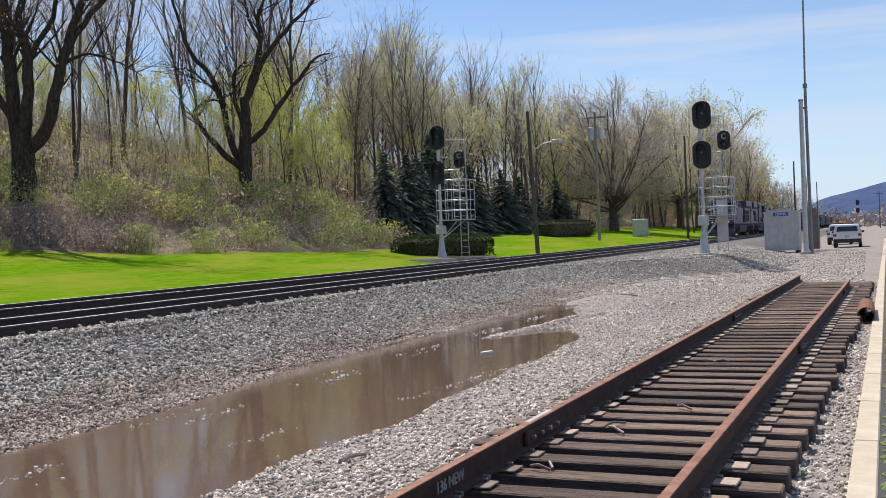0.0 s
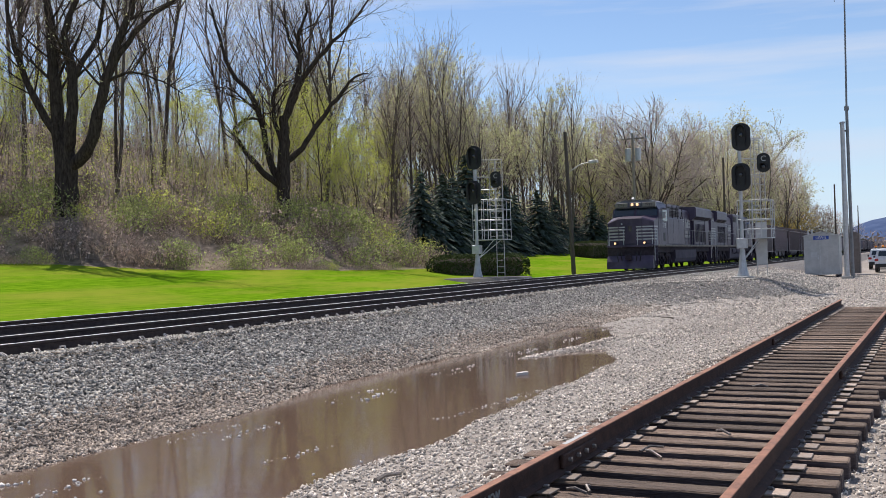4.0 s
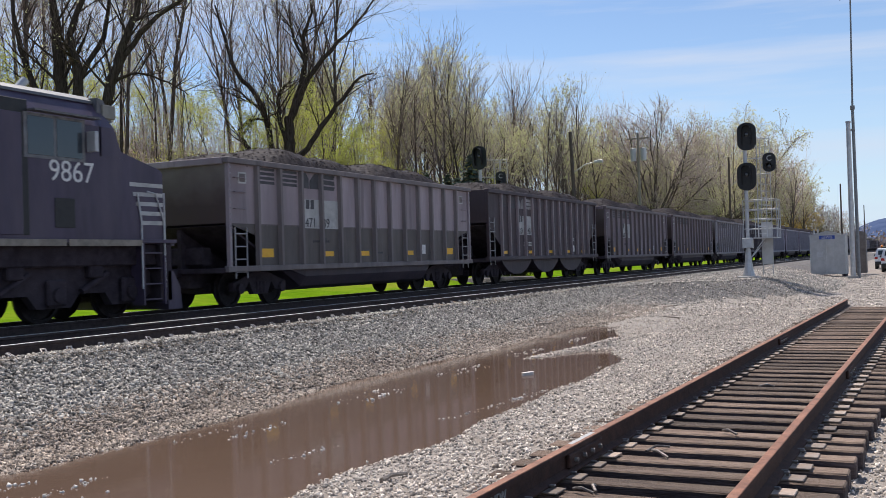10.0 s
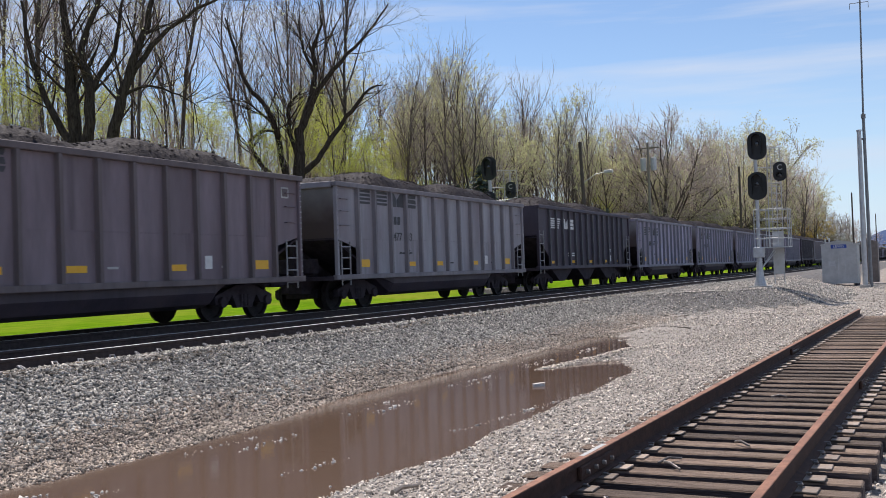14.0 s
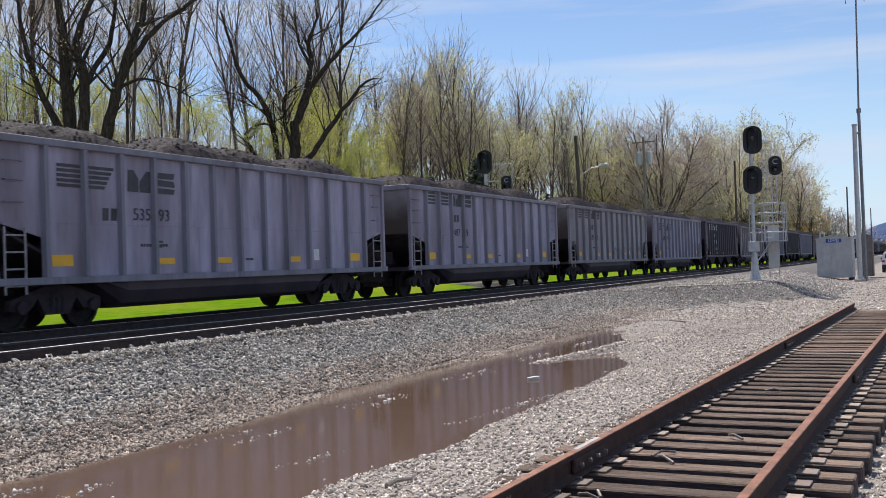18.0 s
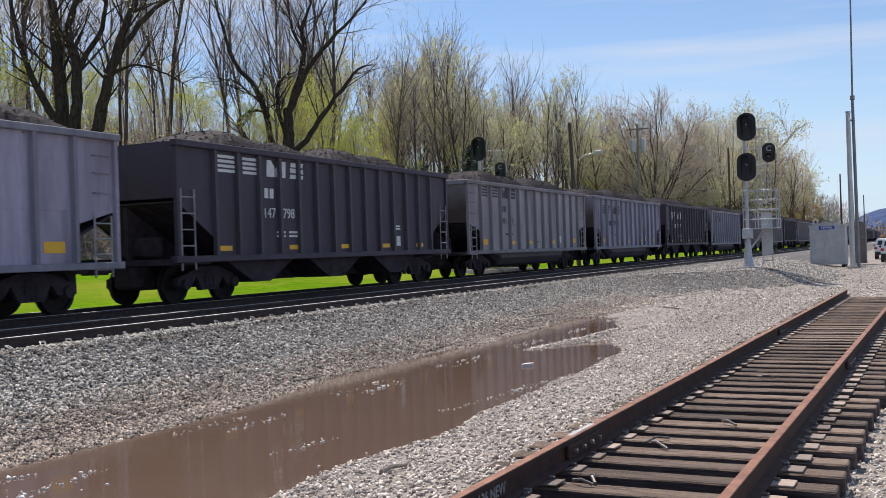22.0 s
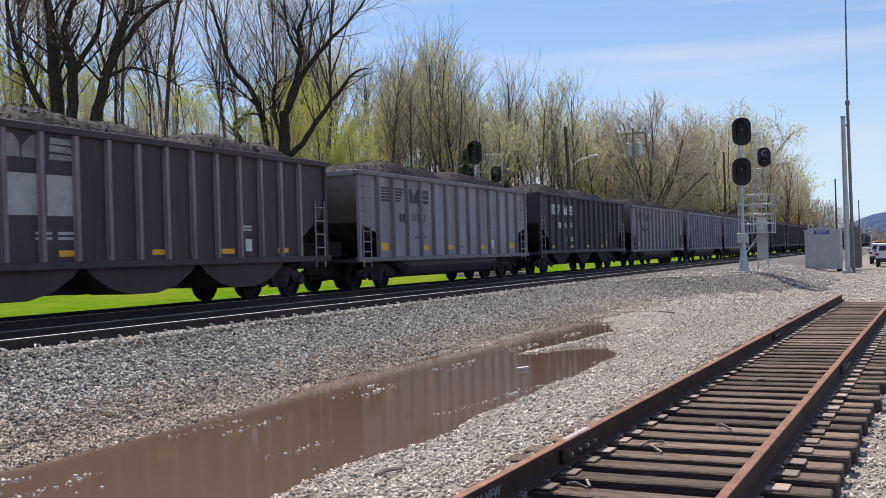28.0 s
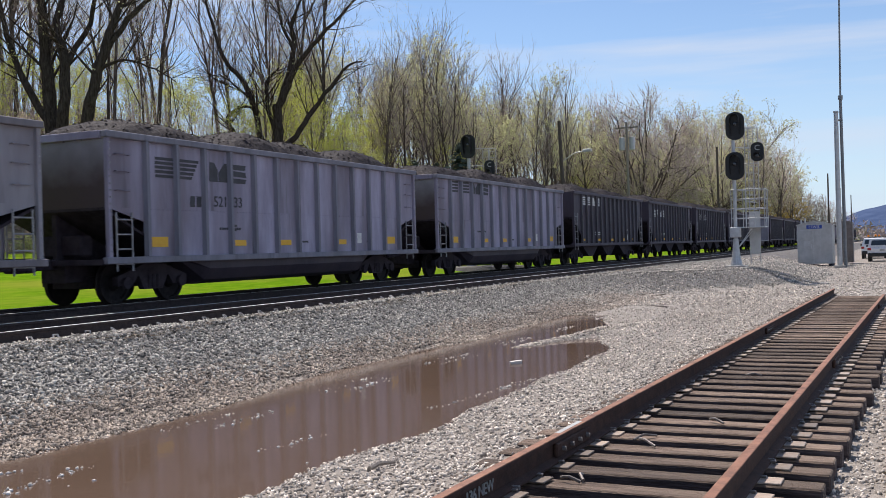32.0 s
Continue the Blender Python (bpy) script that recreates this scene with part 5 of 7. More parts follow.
    for x in (4.3, L - 4.5) if modern else (3.75, 18.15):
        loco_truck(w, x)
    return w


M_BOARD = mat("number_board_glass", (0.17, 0.16, 0.13), (0.24, 0.225, 0.19), 4, 0.4, bump=0.0)
M_STRIPE = mat("dusty_sill_paint", (0.17, 0.15, 0.12), (0.32, 0.28, 0.23), 3, 0.8, bump=0.1)
M_TANK = mat("dusty_tank_paint", (0.046, 0.036, 0.054), (0.075, 0.060, 0.084), 1.5, 0.75, bump=0.1, c=(0.11, 0.088, 0.105), camount=0.4)

TRAIN = []           # (vehicle, distance of its head end behind the train's head, turned round)
lead = locomotive("black diesel locomotive with white stripes and lit headlights leading the train", "7719", True)
second = locomotive("black diesel locomotive coupled long hood first behind the leader", "9867", False)
TRAIN += [(lead, 0.2, False), (second, LOCO_L + 0.53, True)]
KINDS = {
    "t": gondola("tan", "dusty tan coal gondola heaped with coal", 3, M_DARKMARK),
    "p": gondola("pale", "weathered pale grey-brown coal gondola heaped with coal", 8, M_DARKMARK),
    "b": gondola("brown", "grimy brown coal gondola heaped with coal", 4, M_DARKMARK),
    "g": gondola("grey", "weathered grey coal gondola heaped with coal", 5, M_DARKMARK),
    "m": hopper("maroon", "dirty maroon hopper wagon with faded white marks", 6, M_DIRTYWHITE),
    "k": hopper("black", "black hopper wagon with white marks heaped with coal", 7, M_WHITE),
}
ORDER = "tmbbpkgggpgkpgkgmpkpggkkkkgkkkgkkkkgkkgkkk"
# painted numbers, and how each wagon is marked: stripes parted by a rib, or one slanted block of stripes
NUMBERS = {1: ("471", "39"), 2: ("10", "248"), 3: ("463", "85"), 5: ("477", "33"), 7: ("527", "19"), 8: ("535", "93"), 9: ("487", "59"), 10: ("487", "93"), 11: ("514", "90"), 12: ("147", "798"), 13: ("491", "97"),
           14: ("514", "79"), 15: ("145", "649"), 18: ("513", "3"), 19: ("145", "240"), 20: ("537", "8"), 21: ("521", "33")}
PARTED = {1, 2, 3, 4, 5, 9, 10, 12, 13, 17, 22, 23}
used = set()
s_at = 2 * LOCO_L + 0.9
WAGONS = []
for i, k in enumerate(ORDER):
    w = KINDS[k] if k not in used else copy_thing(KINDS[k], Matrix())
    used.add(k)
    WAGONS.append((w, k))
    TRAIN.append((w, s_at, False))
    s_at += (GON_L if k in "tbgp" else HOP_L) - 0.058
for i, (w, k) in enumerate(WAGONS[:30]):
    hop = k in "mk"
    ink = M_WHITE if k == "k" else M_FADEDWHITE if k == "m" else M_DARKMARK
    y = -1.506
    if i + 1 in PARTED:
        dx = 0.3 if k == "k" else 0.0
        for x0, x1 in ((2.17, 2.87), (3.14, 3.90)):
            for j in range(4):
                z = 3.06 + 0.112 * j
                part("emblem_stripe", Mesh().box(x0 + dx, x1 + dx, y - 0.004, y, z, z + 0.07), M_DARKMARK if k == "m" else ink, w, "faded painted stripe")
        block_mark(w, 4.12 + dx, y, 3.05, 1.60, 0.42, ink, -1, 0.08)
    else:
        stripes_mark(w, 2.40, y, 2.74, 1.48, 0.48, ink, -1, "painted stripes")
        block_mark(w, 4.27, y, 2.74, 1.45, 0.45, ink, -1)
    if i + 1 in (1, 2, 3, 17):
        for x in (4.57, 5.52):
            part("number_patch", Mesh().box(x - 0.42, x + 0.42, -1.5065, -1.5005, 1.98, 2.76), M_DIRTYWHITE, w, "pale repainted number patch")
    if i + 1 in NUMBERS:
        nx = (4.50, 5.36) if hop else (4.52, 5.30) if i + 1 in PARTED else (4.68, 5.36)
        nz = 2.12 if i + 1 in PARTED else 2.26
        for body, x in zip(NUMBERS[i + 1], nx):
            words("wagon_number", body, 0.36, M_DARKMARK if k == "m" else ink, w, Matrix.Translation((x, -1.511, nz)) @ pose(0, 0, 0, 90, 0, 0), "painted number")
        bx, bz = (4.30, 2.50) if i + 1 in PARTED else (3.55, 2.12)
        letter_bars(w, bx, bx + 0.46, bz, 0.25, 2, M_DARKMARK if k == "m" else ink, y, -1, "short painted mark")
# pale spray-paint loops low on one wagon's side
rnd = random.Random(31)
for k in range(9):
    x0, z0 = 8.5 + 0.62 * k, 1.42 + rnd.uniform(-0.05, 0.08)
    pts = [(x0 + 0.26 * math.cos(a) + 0.05 * a, -1.512, z0 + rnd.uniform(0.18, 0.3) * math.sin(1.0 * a + k)) for a in np.linspace(0.3 * k, 0.3 * k + rnd.uniform(3.2, 6.0), 12)]
    part("spray_paint_line", Mesh().tube(pts, 0.016, 4), M_FADEDWHITE, WAGONS[9][0], "pale spray-painted loop")


def head_x(t):
    """Where the train's head is at t."""
    return HEAD0 - SPEED * t + SLOW * t * t


HEAD0, SPEED, SLOW = 122.29, 15.047, 0.01076


def motions():
    times = [0, 4, 8, 12, 16, 20, 24, 28, 32]
    for v, s, turned in TRAIN:
        off = s + (LOCO_L if turned else 0.0)
        walk(v, [(t, pose(head_x(t) + off, FAR_Y, RAIL_Z, 0, 0, 180 if turned else 0)) for t in times])
    # wheels roll with the train; wheelsets at the same place on a truck share their keys
    done = {}
    for ob in scene.objects:
        if ob.name.split(".")[0] != "wheelset":
            continue
        x, r = round(ob.location.x, 2), round(ob.location.z, 2)
        top = ob.parent.parent
        turned = top == second
        key = (x, r, turned)
        if key not in done:
            rows = []
            for k in range(0, 961):
                t = k / 30
                a = math.degrees((head_x(0) - head_x(t)) / r) * (1 if turned else -1)
                rows.append((t, pose(x, 0, ob.location.z, 0, a, 0)))
            walk(ob, rows)
            done[key] = ob.animation_data
        else:
            ob.rotation_mode = "QUATERNION"
            keys = ob.animation_data_create()
            keys.action, keys.action_slot = done[key].action, done[key].action_slot

# ---------- signals, cabinets, poles, vehicles ----------
def ground_z(x, y):
    return float(height(np.array([x]), np.array([y]))[0])


def signal_head(sig, x, y, z, w, h, lights, name="signal_head"):
    """A black rounded backing plate with hooded lamps that face the oncoming side (-x)."""
    n = 10
    out = []
    r = w / 2
    for k in range(n + 1):
        a = math.pi * k / n
        out.append((y + r * math.cos(a), z + h / 2 - r + r * math.sin(a) * 0.8 + r * 0.2))
    for k in range(n + 1):
        a = math.pi + math.pi * k / n
        out.append((y + r * math.cos(a), z - h / 2 + r + r * math.sin(a) * 0.8 - r * 0.2))
    hd = part(name, Mesh().prism(out, "x", x, x + 0.05), M_BLACK, sig, "black rounded signal backing plate")
    part("lamp_case", Mesh().box(x + 0.05, x + 0.3, y - w * 0.28, y + w * 0.28, z - h * 0.36, z + h * 0.36, 0.03), M_BLACK, hd)
    for dz in lights:
        tall = 0.30 if len(lights) == 1 and h > 1 else 0.0
        rr = 0.2 if tall else 0.14
        prof = [(-rr, -tall - 0.1)] + [(-rr * math.cos(math.pi * k / 8), tall + rr * math.sin(math.pi * k / 8)) for k in range(9)] + [(rr, -tall - 0.1)]
        m = Mesh()
        q = []
        for i in (0, 1):
            for u, v in prof:
                q.append((x - (0.34 if i == 0 else 0) * (0.35 + 0.65 * (v + tall + 0.1) / (2 * tall + rr + 0.1)), y + u, z + dz + v))
        k_ = len(prof)
        m.add(q, [(k, k + 1, k_ + 1 + k, k_ + k) for k in range(k_ - 1)])
        part("hood", m, M_BLACK, hd)
        part("lens", Mesh().lathe([(-0.01, 0.105), (-0.03, 0.07), (-0.035, 0.01)], "x", (x, y, z + dz + tall * 0.3), 12), M_LENS, hd)
    return hd


def ladder(parent, x, y, z0, z1, w, name="ladder", step_=0.32, mt=None):
    m = Mesh()
    for s in (-1, 1):
        m.tube([(x, y + s * w / 2, z0), (x, y + s * w / 2, z1)], 0.022, 5)
    l = part(name, m, mt or M_GALV, parent)
    rung = Mesh().tube([(0, -w / 2, 0), (0, w / 2, 0)], 0.013, 5).data("rung", mt or M_GALV)
    k = 0
    z = z0 + 0.2
    while z < z1:
        part("rung", rung, None, l, "", (x, y, z))
        z += step_


def wayside_signal(label, at, top, low, small, plat, cage, lad_y, lad_top, shield):
    """Mast with two lamp heads, a small lettered head, a cage platform and a ladder."""
    sg = thing("railway_signal", label, "railway signal", at, "signals beside the main line")
    part("footing", Mesh().box(-0.45, 0.45, -0.45, 0.45, -0.4, -0.04, 0.02), M_CONC, sg)
    part("mast_base", Mesh().lathe([(-0.1, 0.27), (0.04, 0.26), (0.3, 0.19), (0.7, 0.145), (1.15, 0.11)], "z", (0, 0, 0), 12), M_GALV, sg)
    part("mast", Mesh().tube([(0, 0, 1.0), (0, 0, top[2] + 0.4)], 0.085, 10), M_GALV, sg)
    part("junction_box", Mesh().box(-0.2, 0.2, -0.22, 0.22, 1.2, 1.65, 0.02), M_GALV, sg)
    for y, z in ((top[1], top[2]), (low[1], low[2])):
        signal_head(sg, -0.22, y, z, 0.81, 1.24, (0.0,))
        part("head_bracket", Mesh().box(-0.18, 0.1, min(0, y) - 0.05, max(0, y) + 0.05, z - 0.08, z + 0.08), M_GALV, sg)
    sh = signal_head(sg, 0.1, small[1], small[2], 0.56, 0.85, (-0.17,), "small_signal_head")
    words("letter", "C", 0.34, M_DIRTYWHITE, sh, Matrix.Translation((0.094, small[1], small[2] + 0.17)) @ pose(0, 0, 0, 90, 0, -90), "pale letter on black")
    part("small_head_arm", Mesh().tube([(0.2, 0, small[2] - 0.5), (0.2, small[1], small[2] - 0.5), (0.2, small[1], small[2])], 0.03, 6), M_GALV, sg)
    # cage platform
    z0 = plat
    dk = part("platform", Mesh().box(-0.1, 1.1, lad_y - 0.55, 0.15, z0, z0 + 0.04), M_GALV, sg)
    for zz in [cage * k / 4 for k in (1, 2, 3, 4)]:
        part("guard_rail", Mesh().tube([(-0.1, 0.15, z0 + zz), (-0.1, lad_y - 0.55, z0 + zz), (1.1, lad_y - 0.55, z0 + zz), (1.1, 0.15, z0 + zz)], 0.018, 5), M_GALV, dk)
    for xx, yy in ((-0.1, 0.15), (-0.1, lad_y * 0.5), (-0.1, lad_y - 0.55), (1.1, lad_y - 0.55), (1.1, 0.15), (-0.1, lad_y + 0.25), (0.5, lad_y - 0.55)):
        part("guard_post", Mesh().tube([(xx, yy, z0), (xx, yy, z0 + cage)], 0.02, 5), M_GALV, dk)
    part("platform_brace", Mesh().tube([(0, 0, z0 - 1.0), (1.0, lad_y, z0)], 0.025, 5), M_GALV, sg)
    part("platform_brace", Mesh().tube([(0, 0, z0 - 1.0), (0.0, lad_y, z0)], 0.025, 5), M_GALV, sg)
    ladder(sg, 0.9, lad_y, 0.0, lad_top, 0.42)
    ladder(sg, 0.3, lad_y + 0.1, z0, lad_top - 0.1, 0.36)
    for zz in (lad_top, lad_top - 0.9):
        part("ladder_tie", Mesh().tube([(0.0, 0, zz), (0.9, lad_y - 0.2, zz), (0.9, lad_y + 0.2, zz), (0, 0, zz)], 0.018, 5), M_GALV, sg)
    if shield:
        part("climb_shield", Mesh().box(0.84, 0.87, lad_y - 0.24, lad_y + 0.24, 0.45, 2.35), M_ALU, sg, "grey anti-climb sheet on the ladder")
    return sg


M_CONC = mat("footing_concrete", (0.35, 0.34, 0.32), (0.45, 0.44, 0.41), 6, 0.9, bump=0.3)
gz = 0.82
wayside_signal("tall silver signal mast with black lamp heads on a gravel mound", (46.0, 6.81, gz), (0, -0.12, 6.95 - gz), (0, -0.07, 5.18 - gz), (0, -1.0, 5.78 - gz), 1.62, 1.7, -0.72, 6.1, True)
gz = 0.95
wayside_signal("tall silver signal mast with black lamp heads beside the lawn", (48.0, 20.46, gz), (0, -0.05, 7.14 - gz), (0, 0.03, 5.34 - gz), (0, -1.1, 5.97 - gz), 1.9, 2.1, -0.95, 6.1, False)
# gravel pad at the foot of the far signal
solid("gravel_pad", Mesh().lathe([(-0.6, 3.0), (-0.02, 2.4), (0.02, 0.4)], "z", (48.3, 20.2, 0.93), 20), M_BALLAST, "grey gravel pad round the signal's foot", "gravel pad", kind="structure")

# signal cabinet
cab = thing("signal_cabinet", "silver aluminium equipment cabinet with a blue name sign", "equipment cabinet", (70, 4.26, 0.12))
part("body", Mesh().prism([(0, 0.1), (0, 2.62), (1.09, 2.86), (2.17, 2.62), (2.17, 0.1)], "x", 0, 2.6), M_ALU, cab)
part("roof", Mesh().prism([(-0.06, 2.62), (1.09, 2.88), (2.23, 2.62), (2.23, 2.68), (1.09, 2.94), (-0.06, 2.68)], "x", -0.08, 2.7), M_ALU, cab)
part("skid", Mesh().box(0.1, 2.5, 0.05, 0.25, -0.1, 0.1), M_UNDER, cab)
part("skid", Mesh().box(0.1, 2.5, 1.92, 2.12, -0.1, 0.1), M_UNDER, cab)
dr = part("door", Mesh().box(-0.03, 0.0, 1.2, 2.05, 0.22, 2.3, 0.006), M_ALU, cab)
part("handle", Mesh().box(-0.07, -0.03, 1.28, 1.34, 1.1, 1.4, 0.01), M_GALV, dr)
part("vent", Mesh().box(-0.035, 0.0, 1.35, 1.75, 1.25, 1.6, 0.006), M_GALV, dr)
for y in (0.02, 0.72, 1.14, 2.13):
    part("seam", Mesh().box(-0.012, 0.0, y, y + 0.03, 0.12, 2.6), M_GALV, cab)
sgn = part("name_sign", Mesh().box(-0.03, -0.01, 0.62, 1.58, 2.40, 2.64), M_SIGN, cab, "blue name sign")
words("sign_lettering", "LEWIS", 0.24, M_WHITE, sgn, Matrix.Translation((-0.036, 1.1, 2.52)) @ pose(0, 0, 0, 90, 0, -90), "white capitals on blue")
for y, h in ((1.95, 0.35), (1.7, 0.42)):
    part("vent_pipe", Mesh().tube([(0.6, y, 2.6), (0.6, y, 2.7 + h)], 0.05, 8), M_GALV, cab)
cab2 = thing("signal_cabinet", "dull brown equipment cabinet behind the silver one", "equipment cabinet", (75, 3.25, 0.05))
M_BROWNCAB = mat("brown_cabinet_paint", (0.13, 0.11, 0.10), (0.19, 0.165, 0.15), 3, 0.7, bump=0.1)
part("body", Mesh().prism([(0, 0.1), (0, 2.9), (0.5, 3.05), (1.0, 2.9), (1.0, 0.1)], "x", 0, 1.8), M_BROWNCAB, cab2)
part("door", Mesh().box(-0.03, 0.0, 0.1, 0.9, 0.25, 2.4, 0.005), M_BROWNCAB, cab2)
part("finial", Mesh().lathe([(0, 0.05), (0.12, 0.12), (0.24, 0.05)], "z", (0.9, 0.5, 3.05), 10), M_BLACK, cab2)

pole = thing("steel_pole", "thick galvanised steel pole beside the cabinet", "pole", (66, 3.62, 0.15))
part("shaft", Mesh().tube([(0, 0, -0.3), (0, 0, 9.4)], [0.16, 0.13], 12), M_GALV, pole)
part("cap", Mesh().lathe([(9.4, 0.16), (9.5, 0.15), (9.52, 0.02)], "z", (0, 0, 0), 12), M_GALV, pole)
part("base_plate", Mesh().box(-0.3, 0.3, -0.3, 0.3, -0.15, 0.05, 0.01), M_CONC, pole)
mast = thing("radio_mast", "slender dark radio mast with small aerials at its top", "radio mast", (66.2, 3.30, 0.15))
M_MAST = mat("mast_steel", (0.16, 0.17, 0.18), (0.24, 0.25, 0.26), 5, 0.5, metal=0.4, bump=0.05)
part("lower_tube", Mesh().tube([(0, 0, -0.3), (0, 0.05, 10.3)], [0.11, 0.09], 10), M_MAST, mast)
part("collar", Mesh().lathe([(10.2, 0.14), (10.45, 0.14)], "z", (0, 0.05, 0), 10), M_MAST, mast)
part("upper_tube", Mesh().tube([(0, 0.05, 10.3), (0, -0.05, 18.2)], [0.06, 0.045], 8), M_MAST, mast)
for k, (dy, z) in enumerate(((0.55, 17.3), (-0.5, 17.3), (0.35, 17.9))):
    part("aerial", Mesh().tube([(0, 0, z), (0, dy, z), (0, dy, z - 0.35)], 0.022, 5), M_MAST, mast)
part("bracket", Mesh().box(-0.1, 0.1, -0.05, 0.4, 8.9, 9.0), M_MAST, mast)


# vehicles
def suv(label, at):
    c = thing("sport_utility_car", label, "car", at, "parked cars")
    W = 0.98
    body = [(0.0, 0.42), (0.0, 0.95), (0.06, 1.05), (0.5, 1.08), (3.4, 1.05), (4.7, 0.92), (4.88, 0.7), (4.88, 0.42)]
    part("body", Mesh().prism(body, "y", -W, W), M_CARPAINT, c)
    v = []
    for x0, x1, z, w in ((0.08, 3.55, 1.06, 0.96), (0.30, 2.55, 1.70, 0.80), (0.5, 2.35, 1.76, 0.72)):
        v += [(x0, -w, z), (x1, -w, z), (x1, w, z), (x0, w, z)]
    part("cabin", Mesh().add(v, [(4 * i + j, 4 * i + (j + 1) % 4, 4 * i + 4 + (j + 1) % 4, 4 * i + 4 + j) for i in range(2) for j in range(4)] + [(8, 9, 10, 11), (3, 2, 1, 0)]), M_CARPAINT, c)
    part("rear_window", Mesh().add([(0.115, -0.74, 1.22), (0.115, 0.74, 1.22), (0.235, 0.68, 1.58), (0.235, -0.68, 1.58)], [(0, 1, 2, 3)]), M_GLASS, c, "dark tinted rear window")
    for s in (-1, 1):
        q = [(0.45, s * 0.957, 1.14), (3.0, s * 0.957, 1.14), (2.35, s * 0.835, 1.62), (0.5, s * 0.835, 1.62)]
        part("side_window", Mesh().add(q, [(0, 1, 2, 3)]), M_GLASS, c)
        part("tail_light", Mesh().box(-0.02, 0.12, min(s * 0.74, s * 0.985), max(s * 0.74, s * 0.985), 0.86, 1.04, 0.01), M_TAIL, c, "red tail light")
        part("mirror", Mesh().box(3.0, 3.14, min(s * 0.97, s * 1.16), max(s * 0.97, s * 1.16), 1.08, 1.24, 0.02), M_BLACK, c)
        part("roof_rail", Mesh().tube([(0.6, s * 0.68, 1.80), (2.2, s * 0.68, 1.80)], 0.02, 6), M_BLACK, c)
        for x in (0.85, 3.9):
            wh = part("wheel", Mesh().lathe([(s * 0.76, 0.2), (s * 0.76, 0.37), (s * 0.98, 0.37), (s * 0.985, 0.25)], "y", (x, 0, 0.37), 16), M_BLACK, c)
            part("rim", Mesh().lathe([(s * 0.984, 0.24), (s * 0.99, 0.1)], "y", (x, 0, 0.37), 12), M_GALV, wh)
    part("bumper", Mesh().box(-0.1, 0.1, -0.96, 0.96, 0.38, 0.66, 0.04), M_BLACK, c, "dark plastic rear bumper")
    part("plate", Mesh().box(-0.03, 0.0, -0.16, 0.16, 0.78, 0.93), M_DIRTYWHITE, c)
    part("light_bar", Mesh().box(1.0, 1.35, -0.5, 0.5, 1.78, 1.86, 0.02), M_BLACK, c)
    for y in (-0.42, 0.42):
        part("beacon", Mesh().lathe([(1.86, 0.09), (1.98, 0.09), (2.02, 0.03)], "z", (1.15, y, 0), 10), M_AMBER, c, "amber warning beacon")
    return c


M_CARPAINT = mat("white_car_paint", (0.72, 0.72, 0.72), (0.78, 0.78, 0.78), 2, 0.3, bump=0.0)
M_TAIL = mat("red_lens", (0.35, 0.02, 0.02), (0.4, 0.03, 0.03), 2, 0.2, bump=0.0)
M_AMBER = mat("amber_lens", (0.85, 0.25, 0.02), (0.9, 0.3, 0.02), 2, 0.2, bump=0.0)
suv("white sport utility car with amber roof beacons parked on the gravel", (80, 1.5, ground_z(80, 1.5)))
suv("second white utility car parked beyond the first", (92, 2.35, ground_z(92, 2.35)))

# rusty pipe beside the spur
pp = Mesh()
n = 16
for xx, rr in ((20.0, 0.155), (20.0, 0.135), (22.4, 0.135), (22.4, 0.155)):
    for k in range(n):
        a = 2 * math.pi * k / n
        pp.v.append((xx, 0.09 + rr * math.cos(a), 0.155 + rr * math.sin(a)))
for i in range(4):
    for k in range(n):
        pp.f.append((i * n + k, i * n + (k + 1) % n, ((i + 1) % 4) * n + (k + 1) % n, ((i + 1) % 4) * n + k))
M_PIPE = mat("rusty_pipe", (0.16, 0.06, 0.035), (0.26, 0.11, 0.06), 7, 0.85, metal=0.1, bump=0.3)
solid("steel_pipe", pp, M_PIPE, "short rusty steel pipe lying beside the tie ends", "pipe")


# utility poles
def utility_pole(label, x, y, h, lean=0.0, mt=None, arm=True, box=False, lamp=False, r=0.14):
    p = thing("utility_pole", label, "utility pole", pose(x, y, ground_z(x, y) - 0.3, lean, 0, 0), "utility poles")
    mt = mt or M_POLE
    part("post", Mesh().tube([(0, 0, 0), (0, 0, h)], [r, r * 0.7], 10), mt, p)
    if arm:
        a = part("crossarm", Mesh().box(-0.06, 0.06, -1.1, 1.1, h - 0.6, h - 0.48), mt, p)
        for yy in (-1.0, -0.5, 0.5, 1.0):
            part("insulator", Mesh().lathe([(h - 0.48, 0.04), (h - 0.36, 0.06), (h - 0.3, 0.03)], "z", (0, yy, 0), 8), M_GALV, a)
    if box:
        for yy in (-0.5, 0.5):
            part("transformer", Mesh().lathe([(h - 2.7, 0.28), (h - 1.5, 0.30), (h - 1.45, 0.1)], "z", (0, yy, 0), 12), M_GALV, p)
    if lamp:
        l = part("lamp_arm", Mesh().tube([(0, 0, h * 0.72), (0, -0.9, h * 0.77), (0, -1.6, h * 0.78)], 0.035, 6), M_GALV, p)
        part("lamp_head", Mesh().box(-0.14, 0.14, -2.05, -1.5, h * 0.77, h * 0.79, 0.02), M_GALV, l)
    return p


